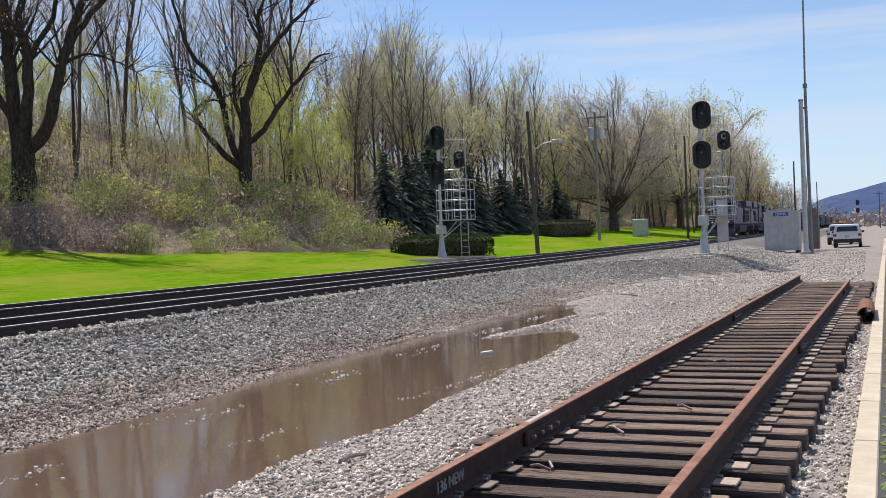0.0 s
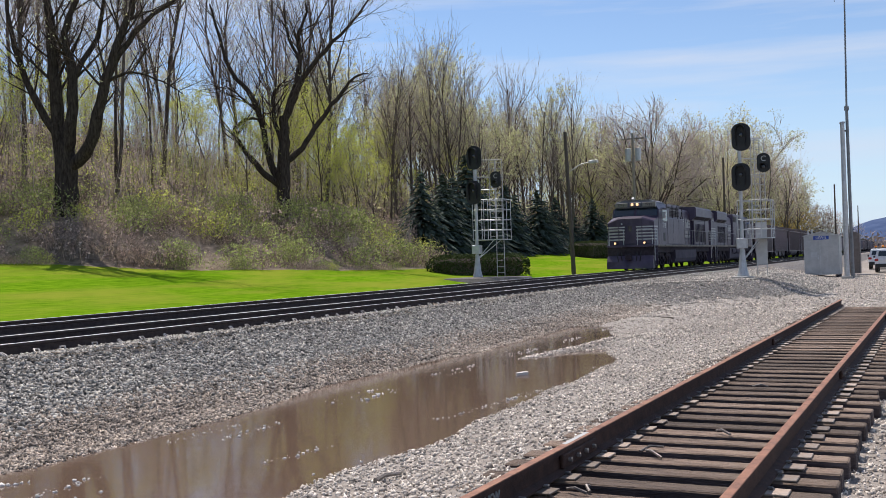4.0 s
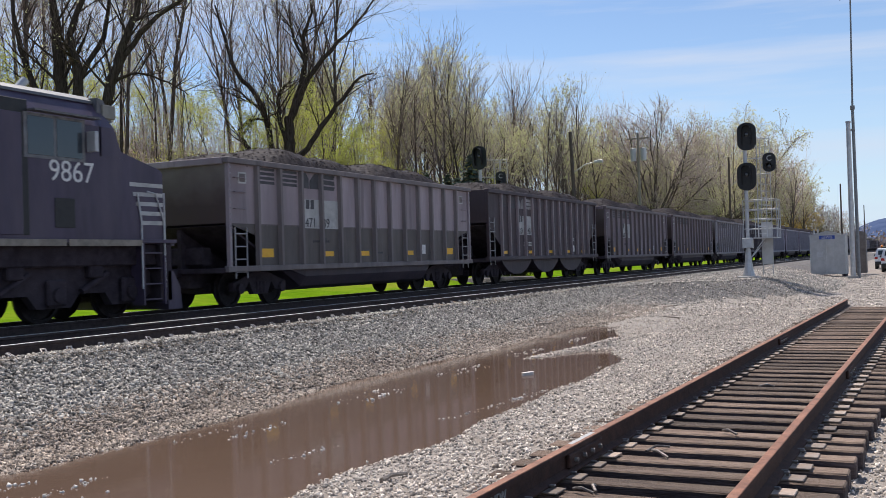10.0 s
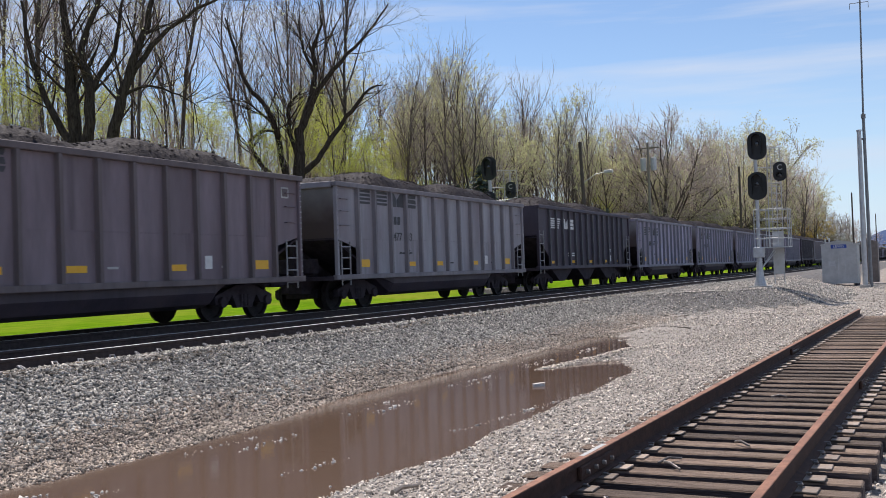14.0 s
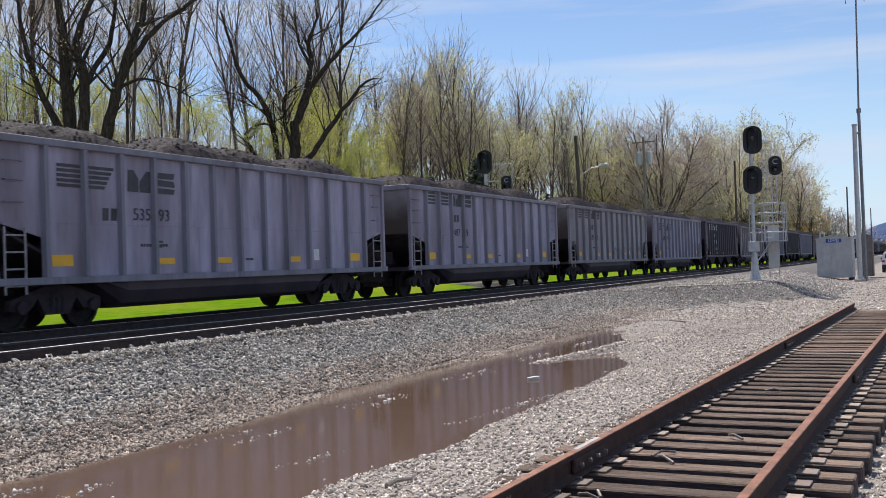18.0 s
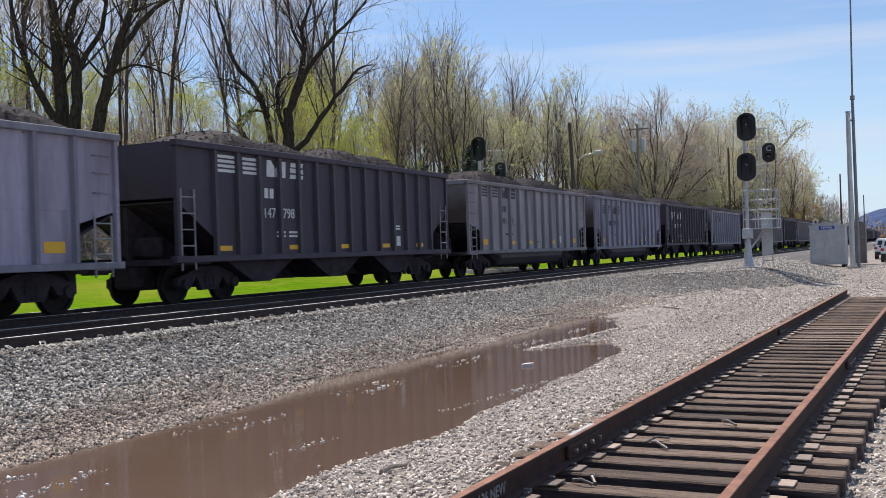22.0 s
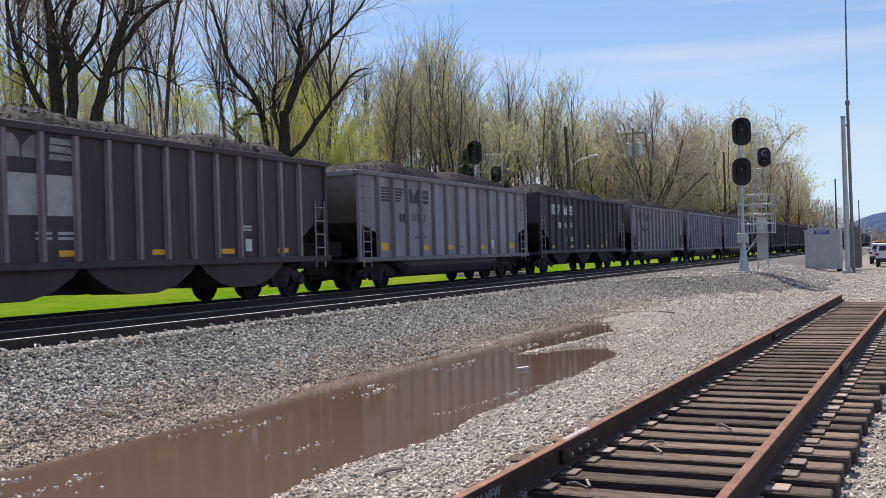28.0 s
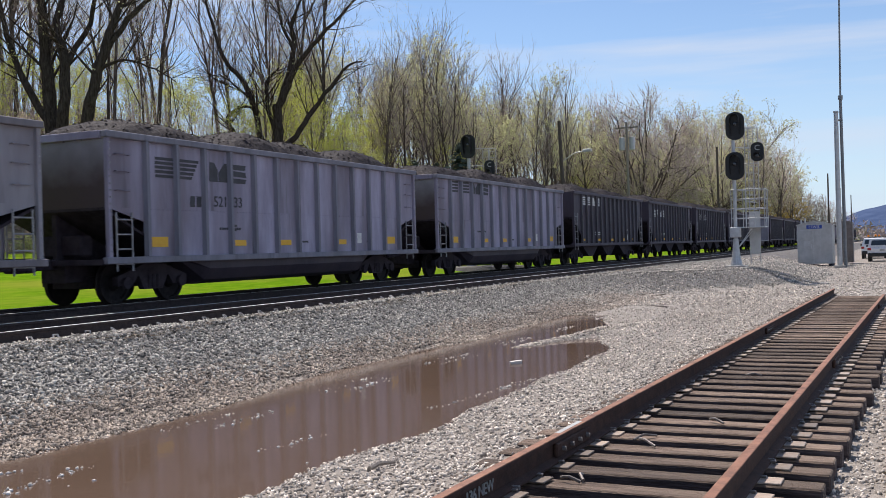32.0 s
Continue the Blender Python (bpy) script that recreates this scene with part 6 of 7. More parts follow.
utility_pole("leaning dark wooden utility pole with a lamp arm", 62.6, 19.9, 9.6, -2.0, arm=False, lamp=True, r=0.15)
utility_pole("grey wooden utility pole with transformers", 96, 24.2, 12.8, 0, M_GREYPOLE, True, True, r=0.17)
utility_pole("dark wooden utility pole with a lamp arm", 126, 20.6, 13.0, 0, arm=False, lamp=True, r=0.17)
for x, y, h in ((150, 9.5, 10.5), (185, 9.8, 10), (240, 10.5, 11)):
    utility_pole("dark wooden utility pole beside the line", x, y, h, 0, arm=False)
eb = thing("utility_box", "pale grey utility box standing on the lawn", "utility box", (118, 24.9, ground_z(118, 24.9)))
part("body", Mesh().box(0, 1.1, -0.85, 0.85, 0, 2.1, 0.04), M_GALV, eb)
part("door", Mesh().box(-0.03, 0, -0.7, 0.7, 0.15, 1.95, 0.01), M_GALV, eb)
bn = thing("garden_bench", "weathered wooden garden bench on the lawn", "bench", pose(104, 33.5, ground_z(104, 33.5), 0, 0, 20))
for k in range(4):
    part("slat", Mesh().box(-0.3 + 0.15 * k, -0.18 + 0.15 * k, -1.0, 1.0, 0.44, 0.48), M_GREYPOLE, bn)
for yy in (-0.9, 0.9):
    part("leg", Mesh().box(-0.3, 0.3, yy - 0.05, yy + 0.05, 0, 0.44), M_GREYPOLE, bn)
    part("arm_post", Mesh().box(0.25, 0.33, yy - 0.05, yy + 0.05, 0.44, 1.0), M_GREYPOLE, bn)
part("backrest", Mesh().box(0.26, 0.32, -1.0, 1.0, 0.65, 1.0), M_GREYPOLE, bn)

# far end of the line: another signal and a low barrier
fs = thing("railway_signal", "distant railway signal far down the line", "railway signal", (330, 3.0, ground_z(330, 3)), "signals beside the main line")
part("mast", Mesh().tube([(0, 0, 0), (0, 0, 8.5)], 0.12, 8), M_GALV, fs)
signal_head(fs, -0.2, 0, 8.0, 1.0, 1.6, (0.3, -0.3))
signal_head(fs, -0.2, 0, 5.6, 1.0, 1.6, (0.3, -0.3))
utility_pole("dark wooden utility pole beside the line", 320, -3, 11, 0)

# distant ridge; its blue is air haze put into the colour
def ridge(name, x, y0, y1, top, label, seed):
    n = 90
    m = Mesh()
    for k in range(n + 1):
        y = y0 + (y1 - y0) * k / n
        h = top(y) + 3.0 * noise.noise((y * 0.02, seed, 0)) + 1.6 * noise.noise((y * 0.11, seed, 3))
        m.v += [(x - 300, y, -5), (x - 80, y, h * 0.55 + 2 * noise.noise((y * 0.1, seed, 7))), (x, y, h), (x + 400, y, -5)]
    for k in range(n):
        a = 4 * k
        m.f += [(a, a + 4, a + 5, a + 1), (a + 1, a + 5, a + 6, a + 2), (a + 2, a + 6, a + 7, a + 3)]
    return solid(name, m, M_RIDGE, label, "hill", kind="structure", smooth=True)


M_RIDGE = mat("hazed_distant_woods", (0.06, 0.09, 0.17), (0.085, 0.12, 0.21), 0.05, 0.95, bump=0.0, spec=0.0)
ridge("backdrop", 1700, -900, 420, lambda y: (45 * math.exp(-((y + 120) / 170) ** 2) + 30) * (1 - 0.6 * max(0, min(1, (y - 60) / 80))), "long wooded ridge on the horizon, coloured with blue haze", 2)

# ---------- plants ----------
M_BARK = mat("grey_bark", (0.055, 0.043, 0.036), (0.17, 0.137, 0.115), 6, 0.95, bump=0.8, bscale=25, stretch=(2, 2, 0.4), vary=0.3, spec=0.1)
M_DARKBARK = mat("dark_bark", (0.028, 0.021, 0.017), (0.085, 0.068, 0.055), 6, 0.95, bump=1.0, bscale=18, stretch=(2, 2, 0.4), spec=0.1)
M_TWIG = mat("bare_twigs", (0.31, 0.25, 0.225), (0.52, 0.43, 0.395), 2, 0.95, bump=0.0, vary=0.35, spec=0.1)
M_STICK = mat("brush_sticks", (0.22, 0.158, 0.13), (0.56, 0.44, 0.375), 2, 0.95, bump=0.0, island=0.5, spec=0.1)
M_DARKTWIG = mat("dark_twigs", (0.09, 0.068, 0.056), (0.20, 0.155, 0.13), 2, 0.95, bump=0.0, spec=0.1)
M_BUD = leafy("spring_buds", (0.47, 0.52, 0.10), (0.68, 0.68, 0.20), 0.5)
M_BUDGOLD = leafy("golden_spring_leaves", (0.42, 0.30, 0.08), (0.56, 0.41, 0.13), 0.5)
M_BUDPALE = leafy("pale_spring_leaves", (0.52, 0.52, 0.26), (0.72, 0.69, 0.42), 0.5)
M_LEAF = leafy("shrub_leaves", (0.27, 0.33, 0.10), (0.48, 0.51, 0.20), 0.45, 0.5)
M_DEADLEAF = leafy("dry_brush", (0.30, 0.22, 0.18), (0.62, 0.49, 0.41), 0.35, 0.6)
M_NEEDLE = leafy("spruce_needles", (0.035, 0.055, 0.042), (0.10, 0.13, 0.10), 0.15, 0.6)
M_HEDGE = leafy("hedge_leaves", (0.03, 0.05, 0.015), (0.075, 0.10, 0.03), 0.2)


def raw_part(name, m, mt, parent, label=""):
    me = bpy.data.meshes.new(name)
    me.from_pydata(m.v, [], m.f)
    me.materials.append(mt)
    ob = new(name, me)
    ob.parent = parent
    return tagged(ob, label)


def bent(rnd, p, d, length, n, wob, lift):
    """Points of a wavering branch."""
    pts, q, d = [p.copy()], p.copy(), d.normalized()
    for k in range(n):
        d = (d + Vector((rnd.gauss(0, wob), rnd.gauss(0, wob), rnd.gauss(0, wob) + lift))).normalized()
        q = q + d * (length / n)
        pts.append(q.copy())
    return pts, d


def leaf(m, rnd, p, s):
    a = Vector((rnd.gauss(0, 1), rnd.gauss(0, 1), rnd.gauss(0, 1))).normalized()
    b = a.orthogonal().normalized()
    c = a.cross(b)
    t = rnd.uniform(0, 6.28)
    b, c = b * math.cos(t) + c * math.sin(t), c * math.cos(t) - b * math.sin(t)
    n = len(m.v)
    m.v += [tuple(p - b * s - c * s * 0.5), tuple(p + c * s * 0.9), tuple(p + b * s - c * s * 0.4)]
    m.f.append((n, n + 1, n + 2))


def spike(m, p, e, r):
    """A thin three-sided stick from p to its point e."""
    i = len(m.v)
    m.v += [(p.x - r, p.y, p.z), (p.x + r * 0.7, p.y + r, p.z), (p.x + r * 0.3, p.y - r, p.z + r * 0.6), tuple(e)]
    m.f += [(i, i + 1, i + 3), (i + 1, i + 2, i + 3), (i + 2, i, i + 3)]


def boughs(rnd, wood, twig, p, d, length, r, level, deepest, kids, tips, spread=0.75, lift=0.10, twig_r=0.007):
    n = 5 if level == 0 else 3 if level == 1 else 2 if level < deepest else 1
    pts, _ = bent(rnd, p, d, length, n, 0.10 if level < 2 else 0.16, lift)
    sides = 6 if level == 0 else 4
    end = max(r * (0.35 if level else 0.3), twig_r * 0.7)
    radii = [r + (end - r) * k / n for k in range(n + 1)]
    if level < 2:
        wood.tube(pts, radii, sides, False)
    else:
        for k in range(n):
            spike(twig, pts[k], pts[k + 1] + (pts[k + 1] - pts[k]) * 0.3, radii[k])
    if level == deepest:
        tips.append(pts[-1])
        tips.append(pts[1])
        return
    for k in range(kids[level]):
        u = (0.35 + 0.62 * (k + rnd.random()) / kids[level]) if level == 0 else (0.15 + 0.85 * (k + rnd.random()) / kids[level])
        i = min(int(u * n), n - 1)
        q = pts[i].lerp(pts[i + 1], u * n - i)
        axis = (pts[i + 1] - pts[i]).normalized()
        side = axis.orthogonal().normalized()
        side.rotate(Matrix.Rotation(rnd.uniform(0, 2 * math.pi), 3, axis))
        sp = spread * rnd.uniform(0.7, 1.25)
        nd = axis * math.cos(sp) + side * math.sin(sp)
        ln = length * (0.42 if level == 0 else 0.5) * (1.15 - 0.6 * u if level == 0 else 1.0) * rnd.uniform(0.7, 1.2)
        boughs(rnd, wood, twig, q, nd, ln, max(radii[i] * 0.5, twig_r), level + 1, deepest, kids, tips, spread, lift, twig_r)


def bare_tree(label, seed, h, r, kids=(15, 5, 4), deepest=3, spread=0.7, lift=0.12, buds=0, bud_mat=None, bark=None, twigs=None, group="bare trees of the wood", bud_size=0.05, twig_r=0.008):
    rnd = random.Random(seed)
    t = thing("bare_tree", label, "tree", None, group)
    wood, twig, tips = Mesh(), Mesh(), []
    boughs(rnd, wood, twig, Vector((0, 0, -0.5)), Vector((rnd.gauss(0, 0.04), rnd.gauss(0, 0.04), 1)), h, r, 0, deepest, kids, tips, spread, lift, twig_r)
    raw_part("trunk", wood, bark or M_BARK, t)
    raw_part("crown", twig, twigs or M_TWIG, t, "crown of bare twigs")
    if buds:
        m = Mesh()
        for k in range(buds):
            q = tips[rnd.randrange(len(tips))]
            leaf(m, rnd, q + Vector((rnd.gauss(0, 0.12), rnd.gauss(0, 0.12), rnd.gauss(0, 0.12))), bud_size * rnd.uniform(0.6, 1.3))
        raw_part("young_foliage", m, bud_mat, t, "sprinkling of young leaves")
    return t


def shrub(label, seed, w, h, stems, sticks, leaves, leaf_mat, stem_mat, size, group):
    """A mound of arching stems, tangled sticks and leaves with a ragged top."""
    rnd = random.Random(seed)
    t = thing("shrub", label, "shrub", None, group)
    m, l = Mesh(), Mesh()
    lobes = [(rnd.uniform(0, 6.28), rnd.uniform(0.15, 0.5) * w, rnd.uniform(0.55, 1.0) * h) for k in range(5)]

    def inside():
        a, d, top = rnd.choice(lobes)
        u, v = rnd.gauss(0, 0.17) * w, rnd.gauss(0, 0.17) * w
        z = top * max(0.05, 1 - (u * u + v * v) / (0.3 * w * w)) * rnd.random() ** 0.6
        return Vector((math.cos(a) * d * 0.7 + u, math.sin(a) * d * 0.7 + v, z))
    for k in range(stems):
        e = inside()
        p = Vector((e.x * 0.45 + rnd.gauss(0, 0.15), e.y * 0.45 + rnd.gauss(0, 0.15), -0.2))
        mid = p.lerp(e, 0.55) + Vector((rnd.gauss(0, 0.1), rnd.gauss(0, 0.1), 0.12 * h))
        m.tube([p, mid, e + Vector((0, 0, 0.2 * h))], [0.014, 0.010, 0.004], 3, False)
    for k in range(sticks):
        q = inside()
        d = Vector((rnd.gauss(0, 1), rnd.gauss(0, 1), rnd.gauss(0.35, 0.7))).normalized() * rnd.uniform(0.2, 0.7)
        spike(m, q, q + d, rnd.uniform(0.006, 0.012))
    for k in range(leaves):
        leaf(l, rnd, inside() + Vector((0, 0, 0.04)), size * rnd.uniform(0.5, 1.4))
    tagged(raw_part("stem_tangle", m, stem_mat, t), kind="stuff")
    tagged(raw_part("foliage", l, leaf_mat, t), kind="stuff")
    return t


def limbed_tree(name, label, at, trunk, limbs, seed, twig_n=15):
    """A large old tree: limbs as (u to the right of the view, v up, w into depth) rows with radii, twigs grown along them."""
    rnd = random.Random(seed)
    t = thing(name, label, "tree", at, "old trees at the wood's edge")
    wood, twig, tips, buds = Mesh(), Mesh(), [], Mesh()
    for row in [trunk] + limbs:
        pts = []
        ctrl = [Vector((p[0], p[2], p[1])) for p in row]
        rad = [p[3] for p in row]
        fine, fr = [], []
        for i in range(len(ctrl) - 1):
            p0, p1, p2, p3 = ctrl[max(i - 1, 0)], ctrl[i], ctrl[i + 1], ctrl[min(i + 2, len(ctrl) - 1)]
            for k in range(4):
                s = k / 4
                q = 0.5 * ((2 * p1) + (p2 - p0) * s + (2 * p0 - 5 * p1 + 4 * p2 - p3) * s * s + (3 * p1 - p0 - 3 * p2 + p3) * s ** 3)
                fine.append(q + Vector((rnd.gauss(0, 0.03), rnd.gauss(0, 0.03), rnd.gauss(0, 0.03))))
                fr.append((rad[i] + (rad[i + 1] - rad[i]) * s) * rnd.uniform(0.93, 1.08))
        fine.append(ctrl[-1])
        fr.append(rad[-1])
        wood.tube(fine, fr, 8 if rad[0] > 0.2 else 6, False)
        if row is trunk:
            continue
        for k in range(twig_n):
            i = rnd.randrange(len(fine) // 3, len(fine) - 1)
            d = (fine[i + 1] - fine[i]).normalized()
            side = d.orthogonal().normalized()
            side.rotate(Matrix.Rotation(rnd.uniform(0, 6.28), 3, d))
            boughs(rnd, wood, twig, fine[i], d * 0.6 + side * 0.8 + Vector((0, 0, 0.25)), rnd.uniform(1.6, 3.4), max(fr[i] * 0.3, 0.025), 1, 3, (0, 5, 4), tips, 0.7, 0.05, 0.008)
    raw_part("trunk", wood, M_DARKBARK, t, "thick dark forked trunk and limbs").data.shade_smooth()
    raw_part("crown", twig, M_DARKTWIG, t)
    for k in range(500):
        q = tips[rnd.randrange(len(tips))]
        leaf(buds, rnd, q + Vector((rnd.gauss(0, 0.1), rnd.gauss(0, 0.1), rnd.gauss(0, 0.1))), 0.06)
    raw_part("young_foliage", buds, M_BUDPALE, t, "few pale young leaves")
    return t


# two old trees at the edge of the wood; their local x runs to the right of the view, y into it
VIEW = Matrix.Rotation(radians(23 - 90), 4, "Z")
limbed_tree("old_tree", "old dark forked tree with twisting bare limbs on the bank", Matrix.Translation((53.4, 36.0, 5.4)) @ VIEW,
            [(0, -1.5, 0, 0.52), (0.0, 0.3, 0, 0.45), (0.05, 2.6, 0, 0.40), (0.1, 4.2, 0.1, 0.34), (0.15, 5.9, 0, 0.28)],
            [[(-0.2, 1.5, 0, 0.24), (-1.3, 2.4, -0.3, 0.20), (-2.5, 4.0, -0.5, 0.16), (-2.9, 5.1, -0.4, 0.13), (-2.3, 5.75, -0.3, 0.10), (-1.4, 5.8, -0.2, 0.06), (-0.6, 6.2, 0, 0.03)],
             [(-0.2, 1.8, 0, 0.25), (-0.9, 3.2, 0.3, 0.22), (-1.3, 5.2, 0.5, 0.19), (-1.9, 7.2, 0.6, 0.16), (-3.3, 9.0, 0.5, 0.13), (-4.0, 11.2, 0.6, 0.10), (-4.6, 13.4, 0.7, 0.05)],
             [(0.12, 5.6, 0, 0.26), (0.9, 7.0, -0.2, 0.20), (1.5, 8.2, -0.4, 0.17), (3.0, 9.9, -0.5, 0.13), (4.9, 11.8, -0.6, 0.08), (6.2, 13.4, -0.8, 0.04)],
             [(0.15, 5.6, 0, 0.24), (0.8, 7.6, 0.3, 0.19), (1.25, 9.8, 0.4, 0.16), (1.1, 11.0, 0.4, 0.12), (1.7, 12.6, 0.5, 0.07), (1.5, 14.2, 0.6, 0.03)],
             [(1.25, 9.5, 0.4, 0.12), (0.5, 11.2, 0.2, 0.09), (0.3, 12.8, 0.1, 0.05)],
             [(0.1, 2.9, 0, 0.22), (1.2, 3.9, 0.2, 0.18), (2.4, 5.6, 0.4, 0.15), (3.9, 7.4, 0.4, 0.11), (4.7, 8.3, 0.3, 0.07), (5.6, 8.5, 0.2, 0.03)],
             [(0.1, 4.0, 0, 0.2), (-0.5, 5.6, 0.6, 0.15), (-0.7, 7.4, 0.9, 0.12), (0.1, 8.4, 1.0, 0.05)],
             [(-1.5, 6.2, 0.5, 0.1), (-2.6, 7.3, 0.2, 0.07), (-3.6, 8.0, 0.0, 0.03)]], 11)
limbed_tree("old_tree", "massive old dark tree with several stems on the bank", Matrix.Translation((36.0, 37.0, 3.9)) @ VIEW,
            [(0, -1.5, 0, 0.75), (0.1, 0.6, 0, 0.62), (0.25, 2.6, 0, 0.55), (0.2, 4.2, 0, 0.42)],
            [[(0.1, 3.2, 0, 0.42), (-0.2, 5.4, 0.2, 0.34), (-0.3, 7.6, 0.2, 0.30), (-0.5, 10.0, 0.3, 0.22), (-0.8, 12.6, 0.3, 0.12)],
             [(0.3, 3.4, 0, 0.34), (0.7, 5.2, -0.3, 0.28), (0.75, 7.6, -0.3, 0.24), (0.4, 9.4, -0.2, 0.18), (1.2, 11.4, -0.1, 0.12), (1.6, 13.2, 0, 0.06)],
             [(0.4, 2.9, 0, 0.34), (1.6, 4.0, -0.4, 0.30), (2.2, 6.0, -0.5, 0.25), (2.9, 8.2, -0.5, 0.21), (3.7, 10.3, -0.4, 0.15), (4.4, 13.0, -0.3, 0.08)],
             [(2.6, 7.4, -0.5, 0.16), (3.9, 9.3, -0.3, 0.13), (5.6, 10.8, 0, 0.09), (7.2, 11.6, 0.2, 0.05), (8.6, 11.7, 0.3, 0.02)],
             [(2.4, 6.8, -0.5, 0.1), (3.5, 7.3, -0.6, 0.07), (4.9, 7.0, -0.6, 0.04), (6.2, 6.2, -0.6, 0.02)],
             [(-0.1, 4.5, 0, 0.22), (-1.4, 6.5, 0.2, 0.18), (-2.3, 9.0, 0.4, 0.13), (-2.8, 12.0, 0.4, 0.06)],
             [(0.7, 7.0, -0.3, 0.15), (1.9, 9.3, 0.2, 0.12), (2.2, 11.6, 0.4, 0.07), (2.9, 13.4, 0.5, 0.04)]], 12)

# the wood behind
WOOD_H = (17.0, 19.0, 15.0, 13.0, 7.5)
WOOD = [bare_tree("slender bare woodland tree with grey-brown twigs", 11, WOOD_H[0], 0.16, (12, 6, 4), spread=0.5, lift=0.15, buds=350, bud_mat=M_BUDPALE, bud_size=0.05, twig_r=0.013),
        bare_tree("slender bare woodland tree with grey-brown twigs", 12, WOOD_H[1], 0.18, (12, 6, 4), spread=0.5, lift=0.16, twig_r=0.013),
        bare_tree("slender bare woodland tree with a few pale buds", 13, WOOD_H[2], 0.12, (12, 6, 4), spread=0.5, lift=0.16, buds=700, bud_mat=M_BUDPALE, bud_size=0.05, twig_r=0.013),
        bare_tree("woodland tree breaking into yellow-green leaf", 14, WOOD_H[3], 0.13, (14, 7, 4), spread=0.6, lift=0.15, buds=3000, bud_mat=M_BUDPALE, bud_size=0.085, twig_r=0.014),
        bare_tree("young tree in bright yellow-green spring leaf", 15, WOOD_H[4], 0.06, (13, 6, 3), spread=0.6, lift=0.15, buds=3000, bud_mat=M_BUD, bud_size=0.05, twig_r=0.010)]


def broad_tree(label, seed, h, half, r, limbs, kids, buds, bud_mat, bud_size, twig_r):
    """A round-crowned tree: short trunk, limbs that fill a dome, dense fine twigs."""
    rnd = random.Random(seed)
    t = thing("broad_tree", label, "tree", None, "broad trees beside the line")
    wood, twig, tips, m = Mesh(), Mesh(), [], Mesh()
    wood.tube([(0, 0, -0.5), (0.05, 0, h * 0.08), (0, 0.1, h * 0.2)], [r * 1.3, r, r * 0.85], 9, False)
    mid, tall = h * 0.56, h * 0.42
    for k in range(limbs):
        a = 2.4 * k + rnd.uniform(-0.3, 0.3)
        tilt = 0.06 + 1.45 * ((k + 0.5) / limbs) ** 0.75
        z0 = h * rnd.uniform(0.10, 0.24)
        d = Vector((math.cos(a) * math.sin(tilt), math.sin(a) * math.sin(tilt), math.cos(tilt)))
        # as long as the way to the dome
        A = (math.sin(tilt) / half) ** 2 + (math.cos(tilt) / tall) ** 2
        B, C = math.cos(tilt) * (z0 - mid) / tall ** 2, ((z0 - mid) / tall) ** 2 - 1
        ln = (-B + math.sqrt(max(B * B - A * C, 0.02 * A))) / A
        boughs(rnd, wood, twig, Vector((0, 0.08, z0)), d, ln * rnd.uniform(0.8, 0.95), r * 0.26, 0, 3, kids, tips, 0.72, -0.005, twig_r)
    raw_part("trunk", wood, M_BARK, t)
    raw_part("crown", twig, M_TWIG, t, "round crown of fine twigs")
    for k in range(buds):
        q = tips[rnd.randrange(len(tips))]
        leaf(m, rnd, q + Vector((rnd.gauss(0, 0.3), rnd.gauss(0, 0.3), rnd.gauss(0, 0.3))), bud_size * rnd.uniform(0.6, 1.3))
    raw_part("young_foliage", m, bud_mat, t, "sprinkling of young leaves")
    return t


BROAD = [broad_tree("broad round-crowned tree with fine grey twigs in bud", 21, 22.0, 10.2, 0.62, 30, (10, 8, 5), 14000, M_BUDPALE, 0.085, 0.034),
         broad_tree("broad tree breaking into yellow-green leaf", 22, 27.0, 12.0, 0.60, 24, (9, 7, 4), 24000, M_BUDPALE, 0.15, 0.038),
         broad_tree("round-crowned tree in golden-brown young leaf", 23, 19.0, 7.0, 0.45, 13, (7, 5, 4), 5000, M_BUDGOLD, 0.19, 0.035),
         broad_tree("bare round-crowned tree with purple-grey twigs", 24, 18.0, 7.0, 0.45, 14, (8, 6, 5), 300, M_BUDPALE, 0.15, 0.035)]
SHRUBS = [shrub("tangled dry brown brambles on the bank", 31, 3.2, 1.25, 26, 300, 420, M_DEADLEAF, M_STICK, 0.055, "brush on the bank"),
          shrub("dark brown bramble thicket on the bank", 32, 2.8, 0.95, 22, 280, 380, M_DEADLEAF, M_DARKTWIG, 0.05, "brush on the bank"),
          shrub("olive-green leafing shrub on the bank", 33, 2.8, 1.35, 22, 130, 950, M_LEAF, M_STICK, 0.05, "leafing shrubs on the bank"),
          shrub("yellow-green leafing shrub on the bank", 34, 2.2, 1.7, 22, 90, 750, M_BUD, M_STICK, 0.045, "leafing shrubs on the bank"),
          shrub("bare thicket of thin grey-brown stems", 35, 1.8, 2.6, 40, 160, 60, M_DEADLEAF, M_TWIG, 0.05, "brush on the bank")]


def crest(x, y):
    """How high the wood's outline stands at a place: it falls along the line."""
    b, d = math.degrees(math.atan2(y, x)), math.hypot(x, y)
    rise = np.interp(b, (3.0, 4.3, 5.6, 8.0, 11.5, 14.0, 17.4, 19.0, 21.7, 23.1, 25.6, 28.0, 32.0), CREST)
    return 1.87 + d * math.tan(radians(rise))


CREST = (2.2, 3.3, 4.6, 6.0, 7.6, 8.4, 9.3, 9.9, 10.9, 11.2, 12.9, 15.0, 22.0)


